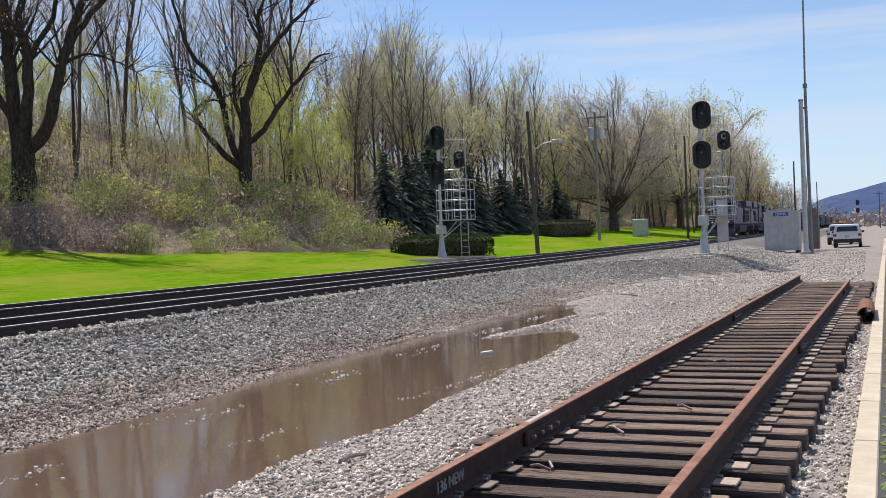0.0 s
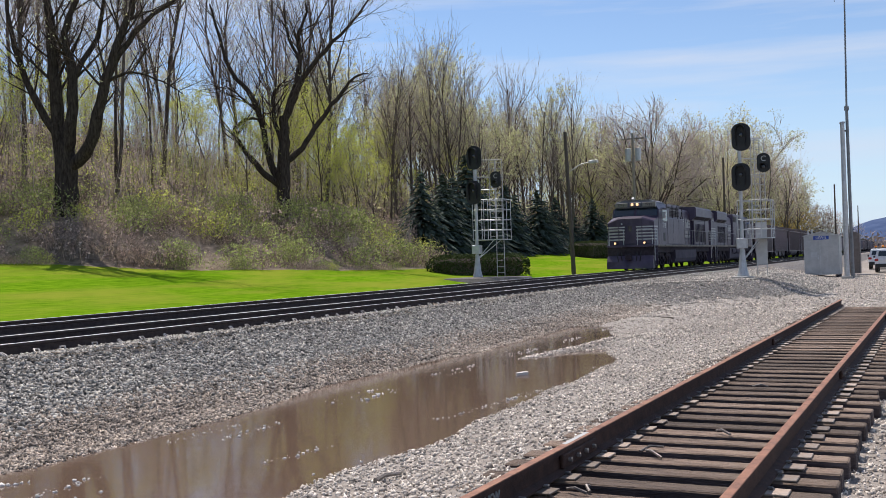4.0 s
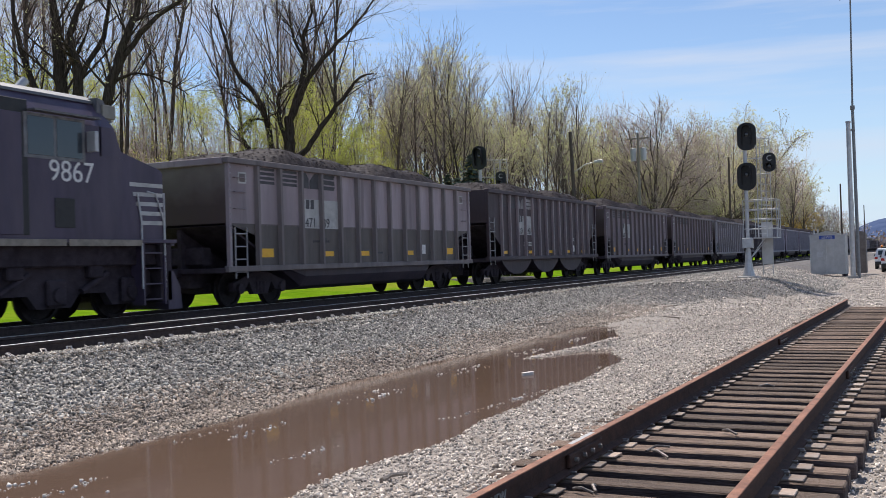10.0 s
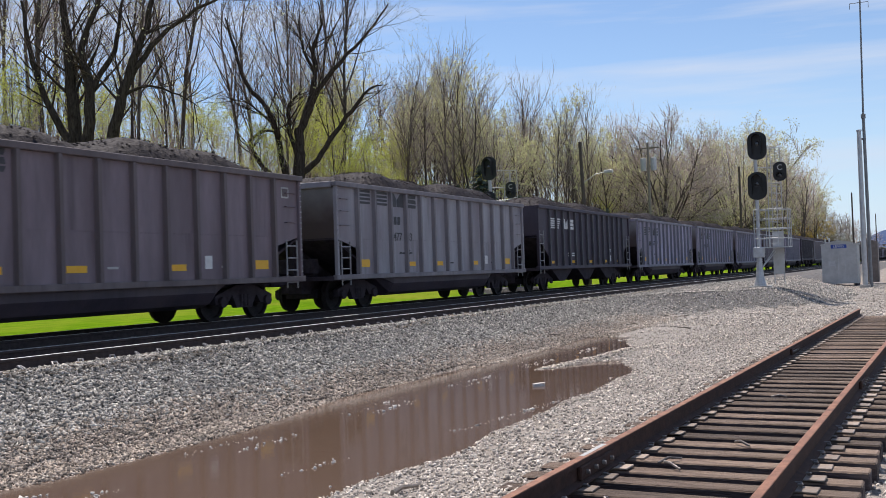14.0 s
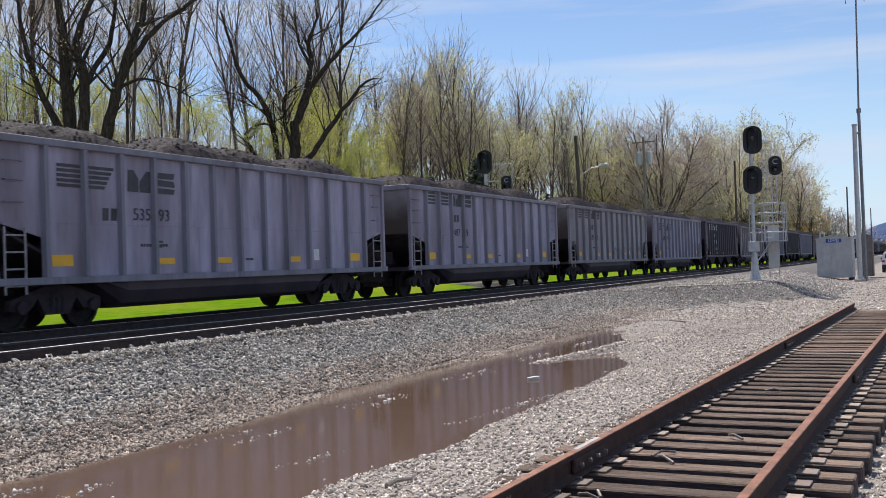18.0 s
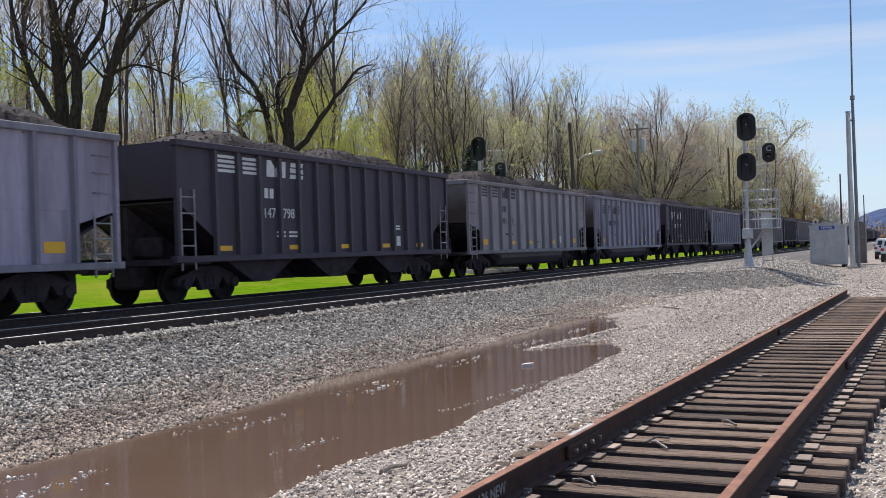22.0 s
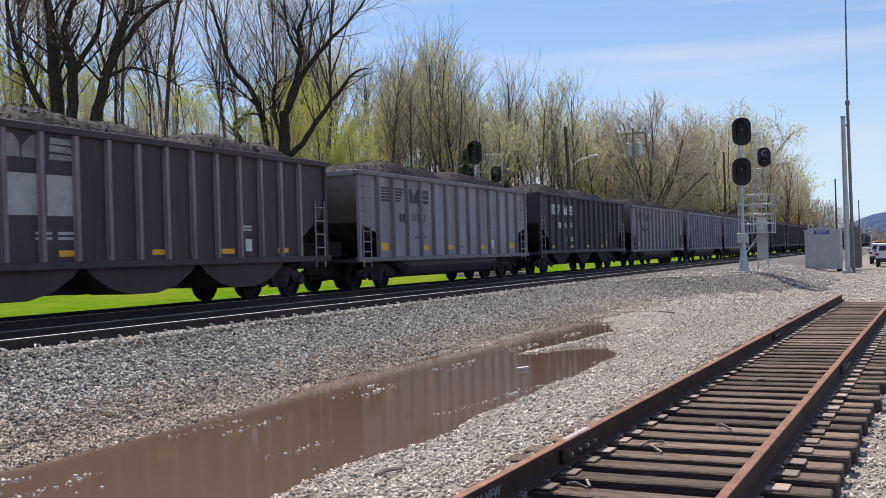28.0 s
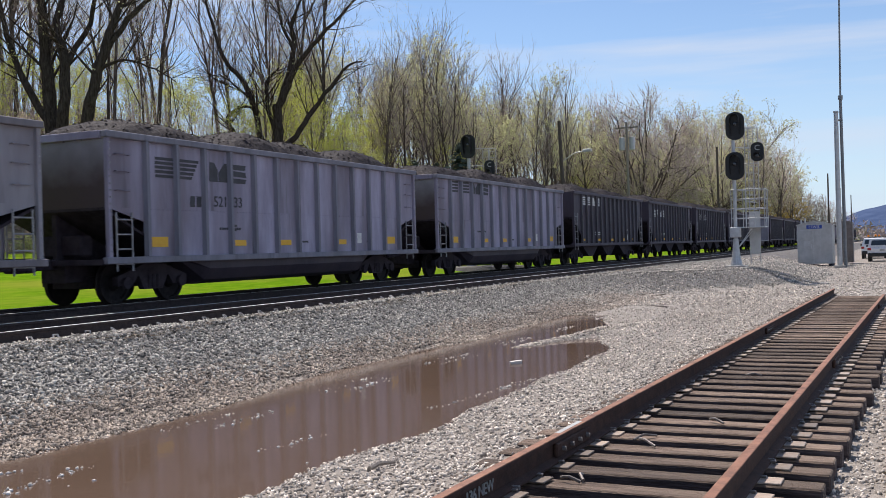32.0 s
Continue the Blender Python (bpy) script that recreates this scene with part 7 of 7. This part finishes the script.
def scatter(templates, weights, count, area, seed, scale=(0.8, 1.2), gap=0.0, first=True):
    """Set copies of the templates at random places of an area."""
    rnd = random.Random(seed)
    spots = []
    tries = 0
    while len(spots) < count and tries < count * 60:
        tries += 1
        x, y = area(rnd)
        if gap and any((x - a) ** 2 + (y - b) ** 2 < gap * gap for a, b in spots):
            continue
        spots.append((x, y))
    for i, (x, y) in enumerate(spots):
        t = templates[i] if i < len(templates) and first else rnd.choices(templates, weights)[0]
        s = rnd.uniform(*scale)
        if t in WOOD:
            room = (crest(x, y) - ground_z(x, y)) * rnd.uniform(0.86, 1.0) / (WOOD_H[WOOD.index(t)] * 1.02)
            if s > room:
                s = max(room, 0.3)
        m = pose(x, y, ground_z(x, y) - 0.1, rnd.uniform(-3, 3), rnd.uniform(-3, 3), rnd.uniform(0, 360)) @ Matrix.Diagonal((s, s, s * rnd.uniform(0.9, 1.15), 1))
        if i < len(templates) and first:
            t.matrix_basis = m
        else:
            c = copy_thing(t, Matrix())
            c.matrix_basis = m


def grove(label, templates, weights, count, area, seed, scale, gap):
    """Far woodland, too far to count: one object."""
    rnd = random.Random(seed)
    spots, tries = [], 0
    while len(spots) < count and tries < count * 60:
        tries += 1
        x, y = area(rnd)
        if all((x - a) ** 2 + (y - b) ** 2 > gap * gap for a, b in spots):
            spots.append((x, y))
    raw = {}
    for t in templates:
        for c in t.children:
            me = c.data
            co = np.empty(len(me.vertices) * 3, np.float32)
            me.vertices.foreach_get("co", co)
            tris = [p for f in me.polygons for p in ([tuple(f.vertices)] if len(f.vertices) == 3 else [(f.vertices[0], f.vertices[1], f.vertices[2]), (f.vertices[0], f.vertices[2], f.vertices[3])])]
            raw[c] = (co.reshape(-1, 3), np.array(tris, np.int32))
    mats, vs, fs, ids, base = [], [], [], [], 0
    for x, y in spots:
        t = rnd.choices(templates, weights)[0]
        s = min(rnd.uniform(*scale), max(0.3, (crest(x, y) - ground_z(x, y)) * rnd.uniform(0.86, 1.0) / (WOOD_H[WOOD.index(t)] * 1.02)))
        m = np.array(pose(x, y, ground_z(x, y) - 0.1, rnd.uniform(-3, 3), rnd.uniform(-3, 3), rnd.uniform(0, 360)))
        for c in t.children:
            v, f = raw[c]
            vs.append(v @ (m[:3, :3].T * s) + m[:3, 3])
            fs.append(f + base)
            base += len(v)
            mt = c.data.materials[0]
            if mt not in mats:
                mats.append(mt)
            ids.append(np.full(len(f), mats.index(mt), np.int32))
    me = big_mesh("far_wood", np.concatenate(vs), np.concatenate(fs), mats[0])
    for mt in mats[1:]:
        me.materials.append(mt)
    me.polygons.foreach_set("material_index", np.concatenate(ids))
    tagged(new("far_wood", me), label, "woodland", kind="stuff")


def hill_spot(x0, x1, d0, d1):
    def spot(rnd):
        x = rnd.uniform(x0, x1)
        return x, float(lawn_edge(np.array(x))) + rnd.uniform(d0, d1)
    return spot


scatter(WOOD, (6, 6, 6, 2, 1.0), 52, hill_spot(26, 78, 8, 46), 5, (0.75, 1.1), 1.8)
scatter(WOOD, (5, 5, 5, 3, 1.0), 88, hill_spot(72, 150, 5, 40), 15, (0.7, 1.0), 2.1, False)


def fan(a0, a1, r0, r1):
    """A sector of the wood as seen from the yard."""
    def spot(rnd):
        a, r = radians(rnd.uniform(a0, a1)), rnd.uniform(r0, r1)
        return r * math.cos(a), r * math.sin(a)
    return spot


scatter(WOOD[:3], (3, 3, 3), 26, fan(17.5, 28, 82, 135), 17, (0.8, 1.05), 2.0, False)
grove("budding trees of the wood far along the line", WOOD, (3, 3, 3, 6, 1), 46, hill_spot(150, 330, 3, 36), 16, (0.75, 1.15), 3.0)
scatter(WOOD[3:], (3, 1), 74, hill_spot(88, 215, 1, 13), 6, (0.85, 1.2), 2.0, False)
scatter(WOOD[4:], (1,), 16, hill_spot(58, 90, 1, 14), 36, (0.7, 1.1), 2.0, False)
grove("far bare and budding trees behind the broad trees", WOOD[:4], (3, 3, 3, 2), 70, fan(5.5, 17, 165, 260), 37, (0.9, 1.3), 3.0)
scatter(WOOD[4:], (3,), 26, hill_spot(30, 70, 9, 28), 26, (0.6, 1.0), 2.5, False)
for t, x, y, s in ((BROAD[0], 138, 32.7, 1.0), (BROAD[1], 196, 33.5, 1.0), (BROAD[2], 246, 28.5, 1.0), (BROAD[3], 262, 25.0, 0.95)):
    t.matrix_basis = pose(x, y, ground_z(x, y) - 0.1) @ Matrix.Scale(s, 4)
rnd = random.Random(3)
for x, y, s, k in ((216, 33, 1.12, 1), (228, 30, 1.0, 2), (262, 27, 0.85, 2), (300, 27, 0.9, 3), (326, 25, 0.85, 3), (352, 25, 0.9, 3), (388, 24, 0.85, 3), (430, 24, 0.8, 3), (480, 23, 0.8, 3),
                   (165, 42, 0.75, 3), (158, 50, 0.8, 3)):
    c = copy_thing(BROAD[k], Matrix())
    c.matrix_basis = pose(x, y, ground_z(x, y) - 0.2, 0, 0, rnd.uniform(0, 360)) @ Matrix.Scale(s, 4)
scatter(SHRUBS, (8, 7, 1.5, 0.2, 0.6), 55, hill_spot(19, 36, 0.5, 10), 7, (0.7, 1.25), 0.9)
scatter(SHRUBS, (3, 3, 7, 1.5, 0.6), 62, hill_spot(33, 58, 0.5, 11), 8, (0.7, 1.3), 0.9, False)
scatter(SHRUBS, (4, 4, 3, 3, 3), 40, hill_spot(50, 110, 0.8, 12), 10, (0.9, 1.6), 1.4, False)
scatter(SHRUBS, (3, 2, 5, 2, 0), 30, hill_spot(20, 62, -0.1, 0.9), 9, (0.35, 0.6), 0.5, False)


def undergrowth(label, seed, spots, stems, tall, r, leaves, size, mt, leaf_mat):
    """Thin stems, fallen sticks and sprays of leaves between the trees; nobody could count them."""
    rnd = random.Random(seed)
    m, l = Mesh(), Mesh()
    for k in range(stems):
        x, y = spots(rnd)
        z, h = ground_z(x, y), rnd.uniform(*tall)
        p = Vector((x, y, z - 0.2))
        q = p + Vector((rnd.gauss(0, 0.12), rnd.gauss(0, 0.12), 0.6)) * h
        spike(m, p, q + Vector((rnd.gauss(0, 0.14), rnd.gauss(0, 0.14), 0.45)) * h, r)
        for j in range(4 if h < 5 else 12):
            b = p.lerp(q, rnd.uniform(0.25 if h < 5 else 0.5, 1.3))
            spike(m, b, b + Vector((rnd.gauss(0, 0.5), rnd.gauss(0, 0.5), rnd.uniform(0.0, 0.9))) * (h * (0.3 if h < 5 else 0.16)), r * (0.7 if h < 5 else 0.45))
    k = 0
    while k < leaves:
        x, y = spots(rnd)
        z, h, n = ground_z(x, y), rnd.uniform(*tall), rnd.randint(20, 90)
        w = rnd.uniform(0.4, 0.9) * (tall[1] ** 0.5) * 0.6
        for j in range(n):
            leaf(l, rnd, Vector((x + rnd.gauss(0, w), y + rnd.gauss(0, w), z + h * rnd.uniform(0.15, 0.8) + rnd.gauss(0, 0.2))), size * rnd.uniform(0.5, 1.4))
        k += n
    n = len(m.f)
    m.add(l.v, l.f)
    me = bpy.data.meshes.new("undergrowth")
    me.from_pydata(m.v, [], m.f)
    me.materials.append(mt)
    me.materials.append(leaf_mat)
    idx = np.zeros(len(m.f), np.int32)
    idx[n:] = 1
    me.polygons.foreach_set("material_index", idx)
    tagged(new("undergrowth", me), label, "undergrowth", kind="stuff")


undergrowth("brown tangle of dead stems and leaves under the trees", 61, hill_spot(20, 90, 6, 40), 4200, (0.8, 3.2), 0.016, 9000, 0.08, M_DARKTWIG, M_DEADLEAF)
undergrowth("saplings with yellow-green young leaves under the trees", 62, hill_spot(26, 100, 8, 34), 900, (1.2, 4.2), 0.014, 34000, 0.05, M_STICK, M_BUD)
undergrowth("hazy pale green shoots among the brush", 67, hill_spot(24, 80, 4, 22), 900, (0.6, 2.2), 0.012, 16000, 0.065, M_STICK, M_LEAF)
undergrowth("close-grown slender saplings of the wood", 65, hill_spot(30, 140, 10, 40), 1300, (3.5, 8.0), 0.028, 10000, 0.06, M_TWIG, M_BUDPALE)
undergrowth("close-grown saplings of the wood further along the line", 66, hill_spot(85, 330, 4, 32), 2200, (4.0, 9.0), 0.05, 20000, 0.19, M_TWIG, M_BUDPALE)
undergrowth("dense brown and budding undergrowth along the wood's foot", 63, hill_spot(80, 340, 1, 22), 2600, (2.0, 6.5), 0.035, 20000, 0.17, M_TWIG, M_BUDPALE)
undergrowth("brown brush further along the wood's foot", 64, hill_spot(75, 330, 1, 26), 2200, (1.5, 5.0), 0.03, 16000, 0.15, M_STICK, M_DEADLEAF)


def spruce(label, seed, h):
    rnd = random.Random(seed)
    t = thing("spruce_tree", label, "conifer", None, "spruces behind the hedges")
    part("trunk", Mesh().tube([(0, 0, -0.3), (0, 0, h * 0.95)], [0.14, 0.02], 7), M_DARKBARK, t)
    m = Mesh()
    z = 0.35
    while z < h:
        r = (h - z) / h * 2.9 + 0.2
        n = max(5, int(11 * r / 1.9) + 3)
        for k in range(n):
            a = 2 * math.pi * (k + rnd.random()) / n
            ln = r * rnd.uniform(0.75, 1.15)
            d = Vector((math.cos(a), math.sin(a), 0))
            side = Vector((-d.y, d.x, 0))
            dz = rnd.uniform(-0.12, 0.12)
            for j in range(5):
                u0, u1 = j / 5, (j + 1.6) / 5
                q0 = d * (ln * u0) + Vector((rnd.gauss(0, 0.04), rnd.gauss(0, 0.04), z + dz - 0.22 * u0 * u0 * ln + 0.05))
                q1 = d * (ln * u1) + Vector((rnd.gauss(0, 0.06), rnd.gauss(0, 0.06), z + dz - 0.26 * u1 * u1 * ln + rnd.uniform(-0.10, 0.06)))
                w = 0.20 * (1.2 - u0 * 0.6) * rnd.uniform(0.6, 1.4)
                for s in (-1, 1):
                    i = len(m.v)
                    m.v += [tuple(q0), tuple(q0.lerp(q1, 0.6) + side * s * w + Vector((0, 0, rnd.uniform(-0.10, 0.02)))), tuple(q1)]
                    m.f.append((i, i + 1, i + 2))
        z += 0.27
    raw_part("foliage", m, M_NEEDLE, t)
    return t


SPRUCE = [spruce("dark blue-green spruce tree on the lawn's edge", 41, 7.0), spruce("dark blue-green spruce tree on the lawn's edge", 42, 5.6)]
rnd = random.Random(12)
for i, (x, y, s) in enumerate(((64, 31.5, 0.85), (67.5, 31.5, 0.95), (71, 33, 0.9), (75, 34, 1.1), (79, 34.5, 1.2), (84, 35, 0.95), (88, 34.5, 0.9), (93, 35.5, 1.0), (97, 34.5, 0.9), (102, 35.5, 0.95), (107, 36, 0.85),
                               (113, 36, 0.85), (118, 35, 0.9), (124, 35.5, 0.8))):
    t = SPRUCE[i] if i < 2 else copy_thing(SPRUCE[i % 2], Matrix())
    t.matrix_basis = pose(x, y, ground_z(x, y) - 0.1, 0, 0, rnd.uniform(0, 360)) @ Matrix.Diagonal((s * 1.18, s * 1.18, s * 1.05, 1))


def hedge(label, x0, y0, x1, y1, h, w, seed):
    rnd = random.Random(seed)
    a, b = Vector((x0, y0, 0)), Vector((x1, y1, 0))
    d = (b - a)
    ln = d.length
    t = thing("hedge", label, "hedge", pose(x0, y0, min(ground_z(x0, y0), ground_z(x1, y1)) - 0.05, 0, 0, math.degrees(math.atan2(d.y, d.x))), "clipped hedges on the lawn")
    core = Mesh().box(0.2, ln - 0.2, -w / 2 + 0.15, w / 2 - 0.15, 0.0, h - 0.15, 0.25)
    part("core", core, M_DARKTWIG, t)
    m = Mesh()
    for k in range(8000):
        f = rnd.random()
        x, y, z = rnd.uniform(0, ln), rnd.uniform(-w / 2, w / 2), rnd.uniform(0.05, h)
        if f < 0.4:
            z = h
        elif f < 0.75:
            y = -w / 2 if rnd.random() < 0.8 else w / 2
        else:
            x = 0 if rnd.random() < 0.5 else ln
        # rounded corners
        ex = min(x, ln - x)
        if z > h - 0.3:
            z -= max(0, 0.35 - ex) * 0.6 + max(0, 0.3 - (w / 2 - abs(y))) * 0.6
        leaf(m, rnd, Vector((x, y, z)) + Vector((rnd.gauss(0, 0.05), rnd.gauss(0, 0.05), rnd.gauss(0, 0.05))), 0.055)
    raw_part("foliage", m, M_HEDGE, t)
    return t


hedge("long clipped dark green hedge on the lawn", 50.8, 24.0, 56.6, 21.6, 1.25, 2.2, 51)
hedge("clipped dark green hedge further along the lawn", 96, 29.8, 107, 28.6, 1.7, 2.4, 52)

# ---------- loose stones ----------
def stones(name, xs, ys, zs, size, mt, label, seed, small=False):
    """Angular stones, each a jittered block turned at random."""
    rs = np.random.RandomState(seed)
    n = len(xs)
    cube = np.array([(x, y, z) for x in (-1, 1) for y in (-1, 1) for z in (-1, 1)], float)
    faces = np.array([(0, 1, 3, 2), (4, 6, 7, 5), (0, 4, 5, 1), (2, 3, 7, 6), (0, 2, 6, 4), (1, 5, 7, 3)])
    if small:
        cube = np.array([(1.4, 0, 0), (0, 1.4, 0), (0, 0, 1.4), (-1.4, 0, 0), (0, -1.4, 0), (0, 0, -1.4)], float)
        faces = np.array([(0, 1, 2), (1, 3, 2), (3, 4, 2), (4, 0, 2), (1, 0, 5), (3, 1, 5), (4, 3, 5), (0, 4, 5)])
    c = len(cube)
    v = cube[None] * (1 + rs.uniform(-0.45, 0.35, (n, c, 3))) + rs.uniform(-0.3, 0.3, (n, c, 3)) * small
    v = v * (size[:, None, None] * rs.uniform(0.55, 1.25, (n, 1, 3)))
    q = rs.normal(size=(n, 4))
    q /= np.linalg.norm(q, axis=1, keepdims=True)
    w, x, y, z = q.T
    R = np.stack([np.stack([1 - 2 * (y * y + z * z), 2 * (x * y - z * w), 2 * (x * z + y * w)], -1),
                  np.stack([2 * (x * y + z * w), 1 - 2 * (x * x + z * z), 2 * (y * z - x * w)], -1),
                  np.stack([2 * (x * z - y * w), 2 * (y * z + x * w), 1 - 2 * (x * x + y * y)], -1)], 1)
    v = np.einsum("nij,nkj->nki", R, v) + np.stack([xs, ys, zs + size * 0.25], -1)[:, None]
    f = faces[None] + (np.arange(n) * c)[:, None, None]
    ob = new(name, big_mesh(name, v.reshape(-1, 3), f.reshape(-1, faces.shape[1]), mt))
    return tagged(ob, label, "stones", kind="stuff")


rs = np.random.RandomState(2)


def along(n, x0, x1, power=1.7):
    """Distances along the track, thinning out with distance."""
    u = rs.rand(n)
    return x0 + (x1 - x0) * u ** power


n = 88000
bx = along(n, 5.5, 62, 1.9)
edge_y = 10.95 - 4.7 * step(35, 45, bx) + 2.2 * step(52, 75, bx)
by = edge_y - 3.0 + rs.rand(n) * (11.45 - edge_y + 3.0)
bz = height(bx, by)
ok = bz > -0.075
size = 0.012 + 0.018 * rs.rand(n) ** 1.6
mud = ok & (bz < 0.16 + 0.07 * wave(bx, by, 0.9, 2) + 0.05 * rs.randn(n)) & (bx < 36)
grey = ok & ~mud
stones("ballast_stones", bx[grey], by[grey], bz[grey], size[grey], M_STONE, "heap of angular grey crushed ballast stones", 3, True)
stones("muddy_stones", bx[mud], by[mud], bz[mud], size[mud] * 0.85, M_MUDSTONE, "brown muddy stones along the puddle's shore", 9, True)
# tan stones down by the water, and the pale rim that the water leaves
n = 30000
px = along(n, 5.5, 34, 1.6)
py = 7.7 + 1.9 * rs.rand(n)
pz = height(px, py)
ok = (pz > -0.07) & (pz < 0.24)
stones("muddy_stones", px[ok], py[ok], pz[ok], (0.009 + 0.016 * rs.rand(n) ** 1.5)[ok], M_MUDSTONE, "tan washed stones along the puddle's shore", 21, True)
n = 60000
px, py = along(n, 5.5, 27, 1.4), 4.2 + 4.9 * rs.rand(n)
pz = height(px, py)
ok = (np.abs(pz + 0.052) < 0.010) & (rs.rand(n) < 0.55)
stones("gravel_stones", px[ok], py[ok], pz[ok], (0.006 + 0.012 * rs.rand(n) ** 2)[ok], M_PEBBLE, "pale wet pebbles along the waterline", 22, True)
n = 7000
bx = along(n, 9, 60, 1.5)
by = 11.7 + 6.6 * rs.rand(n)
stones("ballast_stones", bx, by, np.full(n, RAIL_Z - 0.22), 0.02 + 0.02 * rs.rand(n), M_STONE, "dark ballast stones between the rails", 4)
n = 46000
px = along(n, 4.5, 34, 1.5)
py = np.where(rs.rand(n) < 0.86, 2.9 + rs.rand(n) * 3.2, -0.05 * 0 + 0.28 + rs.rand(n) * 0.6) - 0.022 * px
far_ = px > 17
py = np.where(far_ & (rs.rand(n) < 0.55), 3.0 + rs.rand(n) * 6.5, py)
pz = height(px, py)
ok = pz > -0.058
stones("gravel_stones", px[ok], py[ok], pz[ok], (0.008 + 0.014 * rs.rand(n) ** 2)[ok], M_PEBBLE, "loose pale grey gravel of the yard", 5, True)
n = 13000
px = along(n, 30, 75, 1.3)
py = 0.2 + rs.rand(n) * 9.5
stones("gravel_stones", px, py, height(px, py), 0.014 + 0.02 * rs.rand(n), M_PEBBLE, "loose gravel of the yard towards the cabinets", 8, True)
n = 900
px = along(n, 4.0, 31, 1.4)
py = 0.75 + rs.rand(n) * 2.5 - 0.022 * px
stones("gravel_stones", px, py, np.full(n, 0.03), 0.012 + 0.016 * rs.rand(n), M_PEBBLE, "loose gravel between the spur's ties", 6, True)
M_STRAW = mat("straw", (0.26, 0.19, 0.13), (0.50, 0.39, 0.27), 5, 0.9, bump=0.0, island=0.4)
M_FLOAT = mat("pale_debris", (0.58, 0.55, 0.50), (0.75, 0.72, 0.67), 6, 0.8, bump=0.0)
# bits that float on or stick out of the water, drifted into lines
n = 2000
px, py = along(n, 6, 26, 1.3), 4.8 + 3.2 * rs.rand(n)
lane = rs.randint(0, 5, n)
drift = np.array((5.60, 5.85, 7.42, 6.95, 0.0))[lane] + np.array((-0.15, -0.10, -0.01, 0.02, 0.0))[lane] * (px - 8.8) + 0.06 * wave(px, px * 0, 0.8, 1) + 0.05 * rs.randn(n)
py = np.where(lane < 4, drift, py)
ok = (height(px, py) < -0.06) & (wave(px, py, 0.5, 7) > 0.35 - 0.40 * (lane == 0)) & ((lane < 4) | (rs.rand(n) < 0.35))
stones("floating_debris", px[ok], py[ok], np.full(ok.sum(), -0.057), (0.004 + 0.017 * rs.rand(n) ** 2)[ok], M_FLOAT, "pale foam and bits floating on the puddle", 7, True)
n = 2600
px, py = 20.2 + 2.6 * rs.randn(n), 6.25 + 0.3 * rs.randn(n)
py = py - 0.25 * (px - 20.2)
ok = (height(px, py) > -0.075) & (px > 15) & (px < 26)
stones("gravel_stones", px[ok], py[ok], height(px, py)[ok], (0.012 + 0.016 * rs.rand(n))[ok], M_PEBBLE, "pale wet gravel bar in the puddle", 12, True)
solid("driftwood", Mesh().prism([(-0.11, -0.03), (0.09, -0.035), (0.12, 0.0), (0.05, 0.04), (-0.10, 0.03)], "z", 0, 0.05), M_FLOAT, "pale flat piece of wood lying in the puddle", "driftwood", pose(15.5, 5.87, -0.057, 4, -3, -40))
for x, y, a, l in ((19.45, 9.34, 20, 0.55), (24.8, 8.9, -35, 0.9), (11.2, 9.0, 50, 0.4), (7.6, 4.1, -20, 0.35), (33, 9.2, 15, 1.2), (29, 6.5, 60, 0.6)):
    m = Mesh().tube([(-l / 2, 0, 0.0), (-l / 6, 0.02, 0.02), (l / 4, -0.02, 0.015), (l / 2, 0.03, 0.03)], [0.025, 0.02, 0.016, 0.008], 6)
    solid("dead_stick", m, M_GREYPOLE, "weathered grey stick lying on the gravel", "stick", pose(x, y, ground_z(x, y) + 0.03, 0, 0, a), "dead sticks on the gravel")


# straw and splinters washed along the shoulder's top
rnd = random.Random(91)
m = Mesh()
for k in range(1300):
    x = 6.0 + 44 * rnd.random() ** 1.4
    y = 10.86 + rnd.gauss(0, 0.10) + 0.08 * math.sin(x * 0.9)
    z, a, ln = ground_z(x, y) + 0.035, rnd.gauss(0, 0.5), rnd.uniform(0.05, 0.28)
    p = Vector((x, y, z + rnd.uniform(0, 0.03)))
    spike(m, p, p + Vector((math.cos(a), math.sin(a), rnd.uniform(-0.1, 0.2))) * ln, rnd.uniform(0.005, 0.012))
straw = new("straw", bpy.data.meshes.new("straw"))
straw.data.from_pydata(m.v, [], m.f)
straw.data.materials.append(M_STRAW)
tagged(straw, "line of tan straw and splinters beside the track", "straw", kind="stuff")

# woods at the foot of the ridge, far down the yard
rnd = random.Random(77)
m = Mesh()
for k in range(900):
    x, y = rnd.uniform(420, 620), rnd.uniform(-170, 24)
    h = rnd.uniform(5, 11) * (0.6 + 0.4 * math.sin(y * 0.13) ** 2)
    for j in range(5):
        leaf(m, rnd, Vector((x + rnd.gauss(0, 2), y + rnd.gauss(0, 2), rnd.uniform(0, h))), rnd.uniform(0.6, 1.5))
far_wood = new("distant_trees", bpy.data.meshes.new("distant_trees"))
far_wood.data.from_pydata(m.v, [], m.f)
far_wood.data.materials.append(M_TWIG)
tagged(far_wood, "hazy line of distant trees beyond the yard", "trees", kind="stuff")

motions()
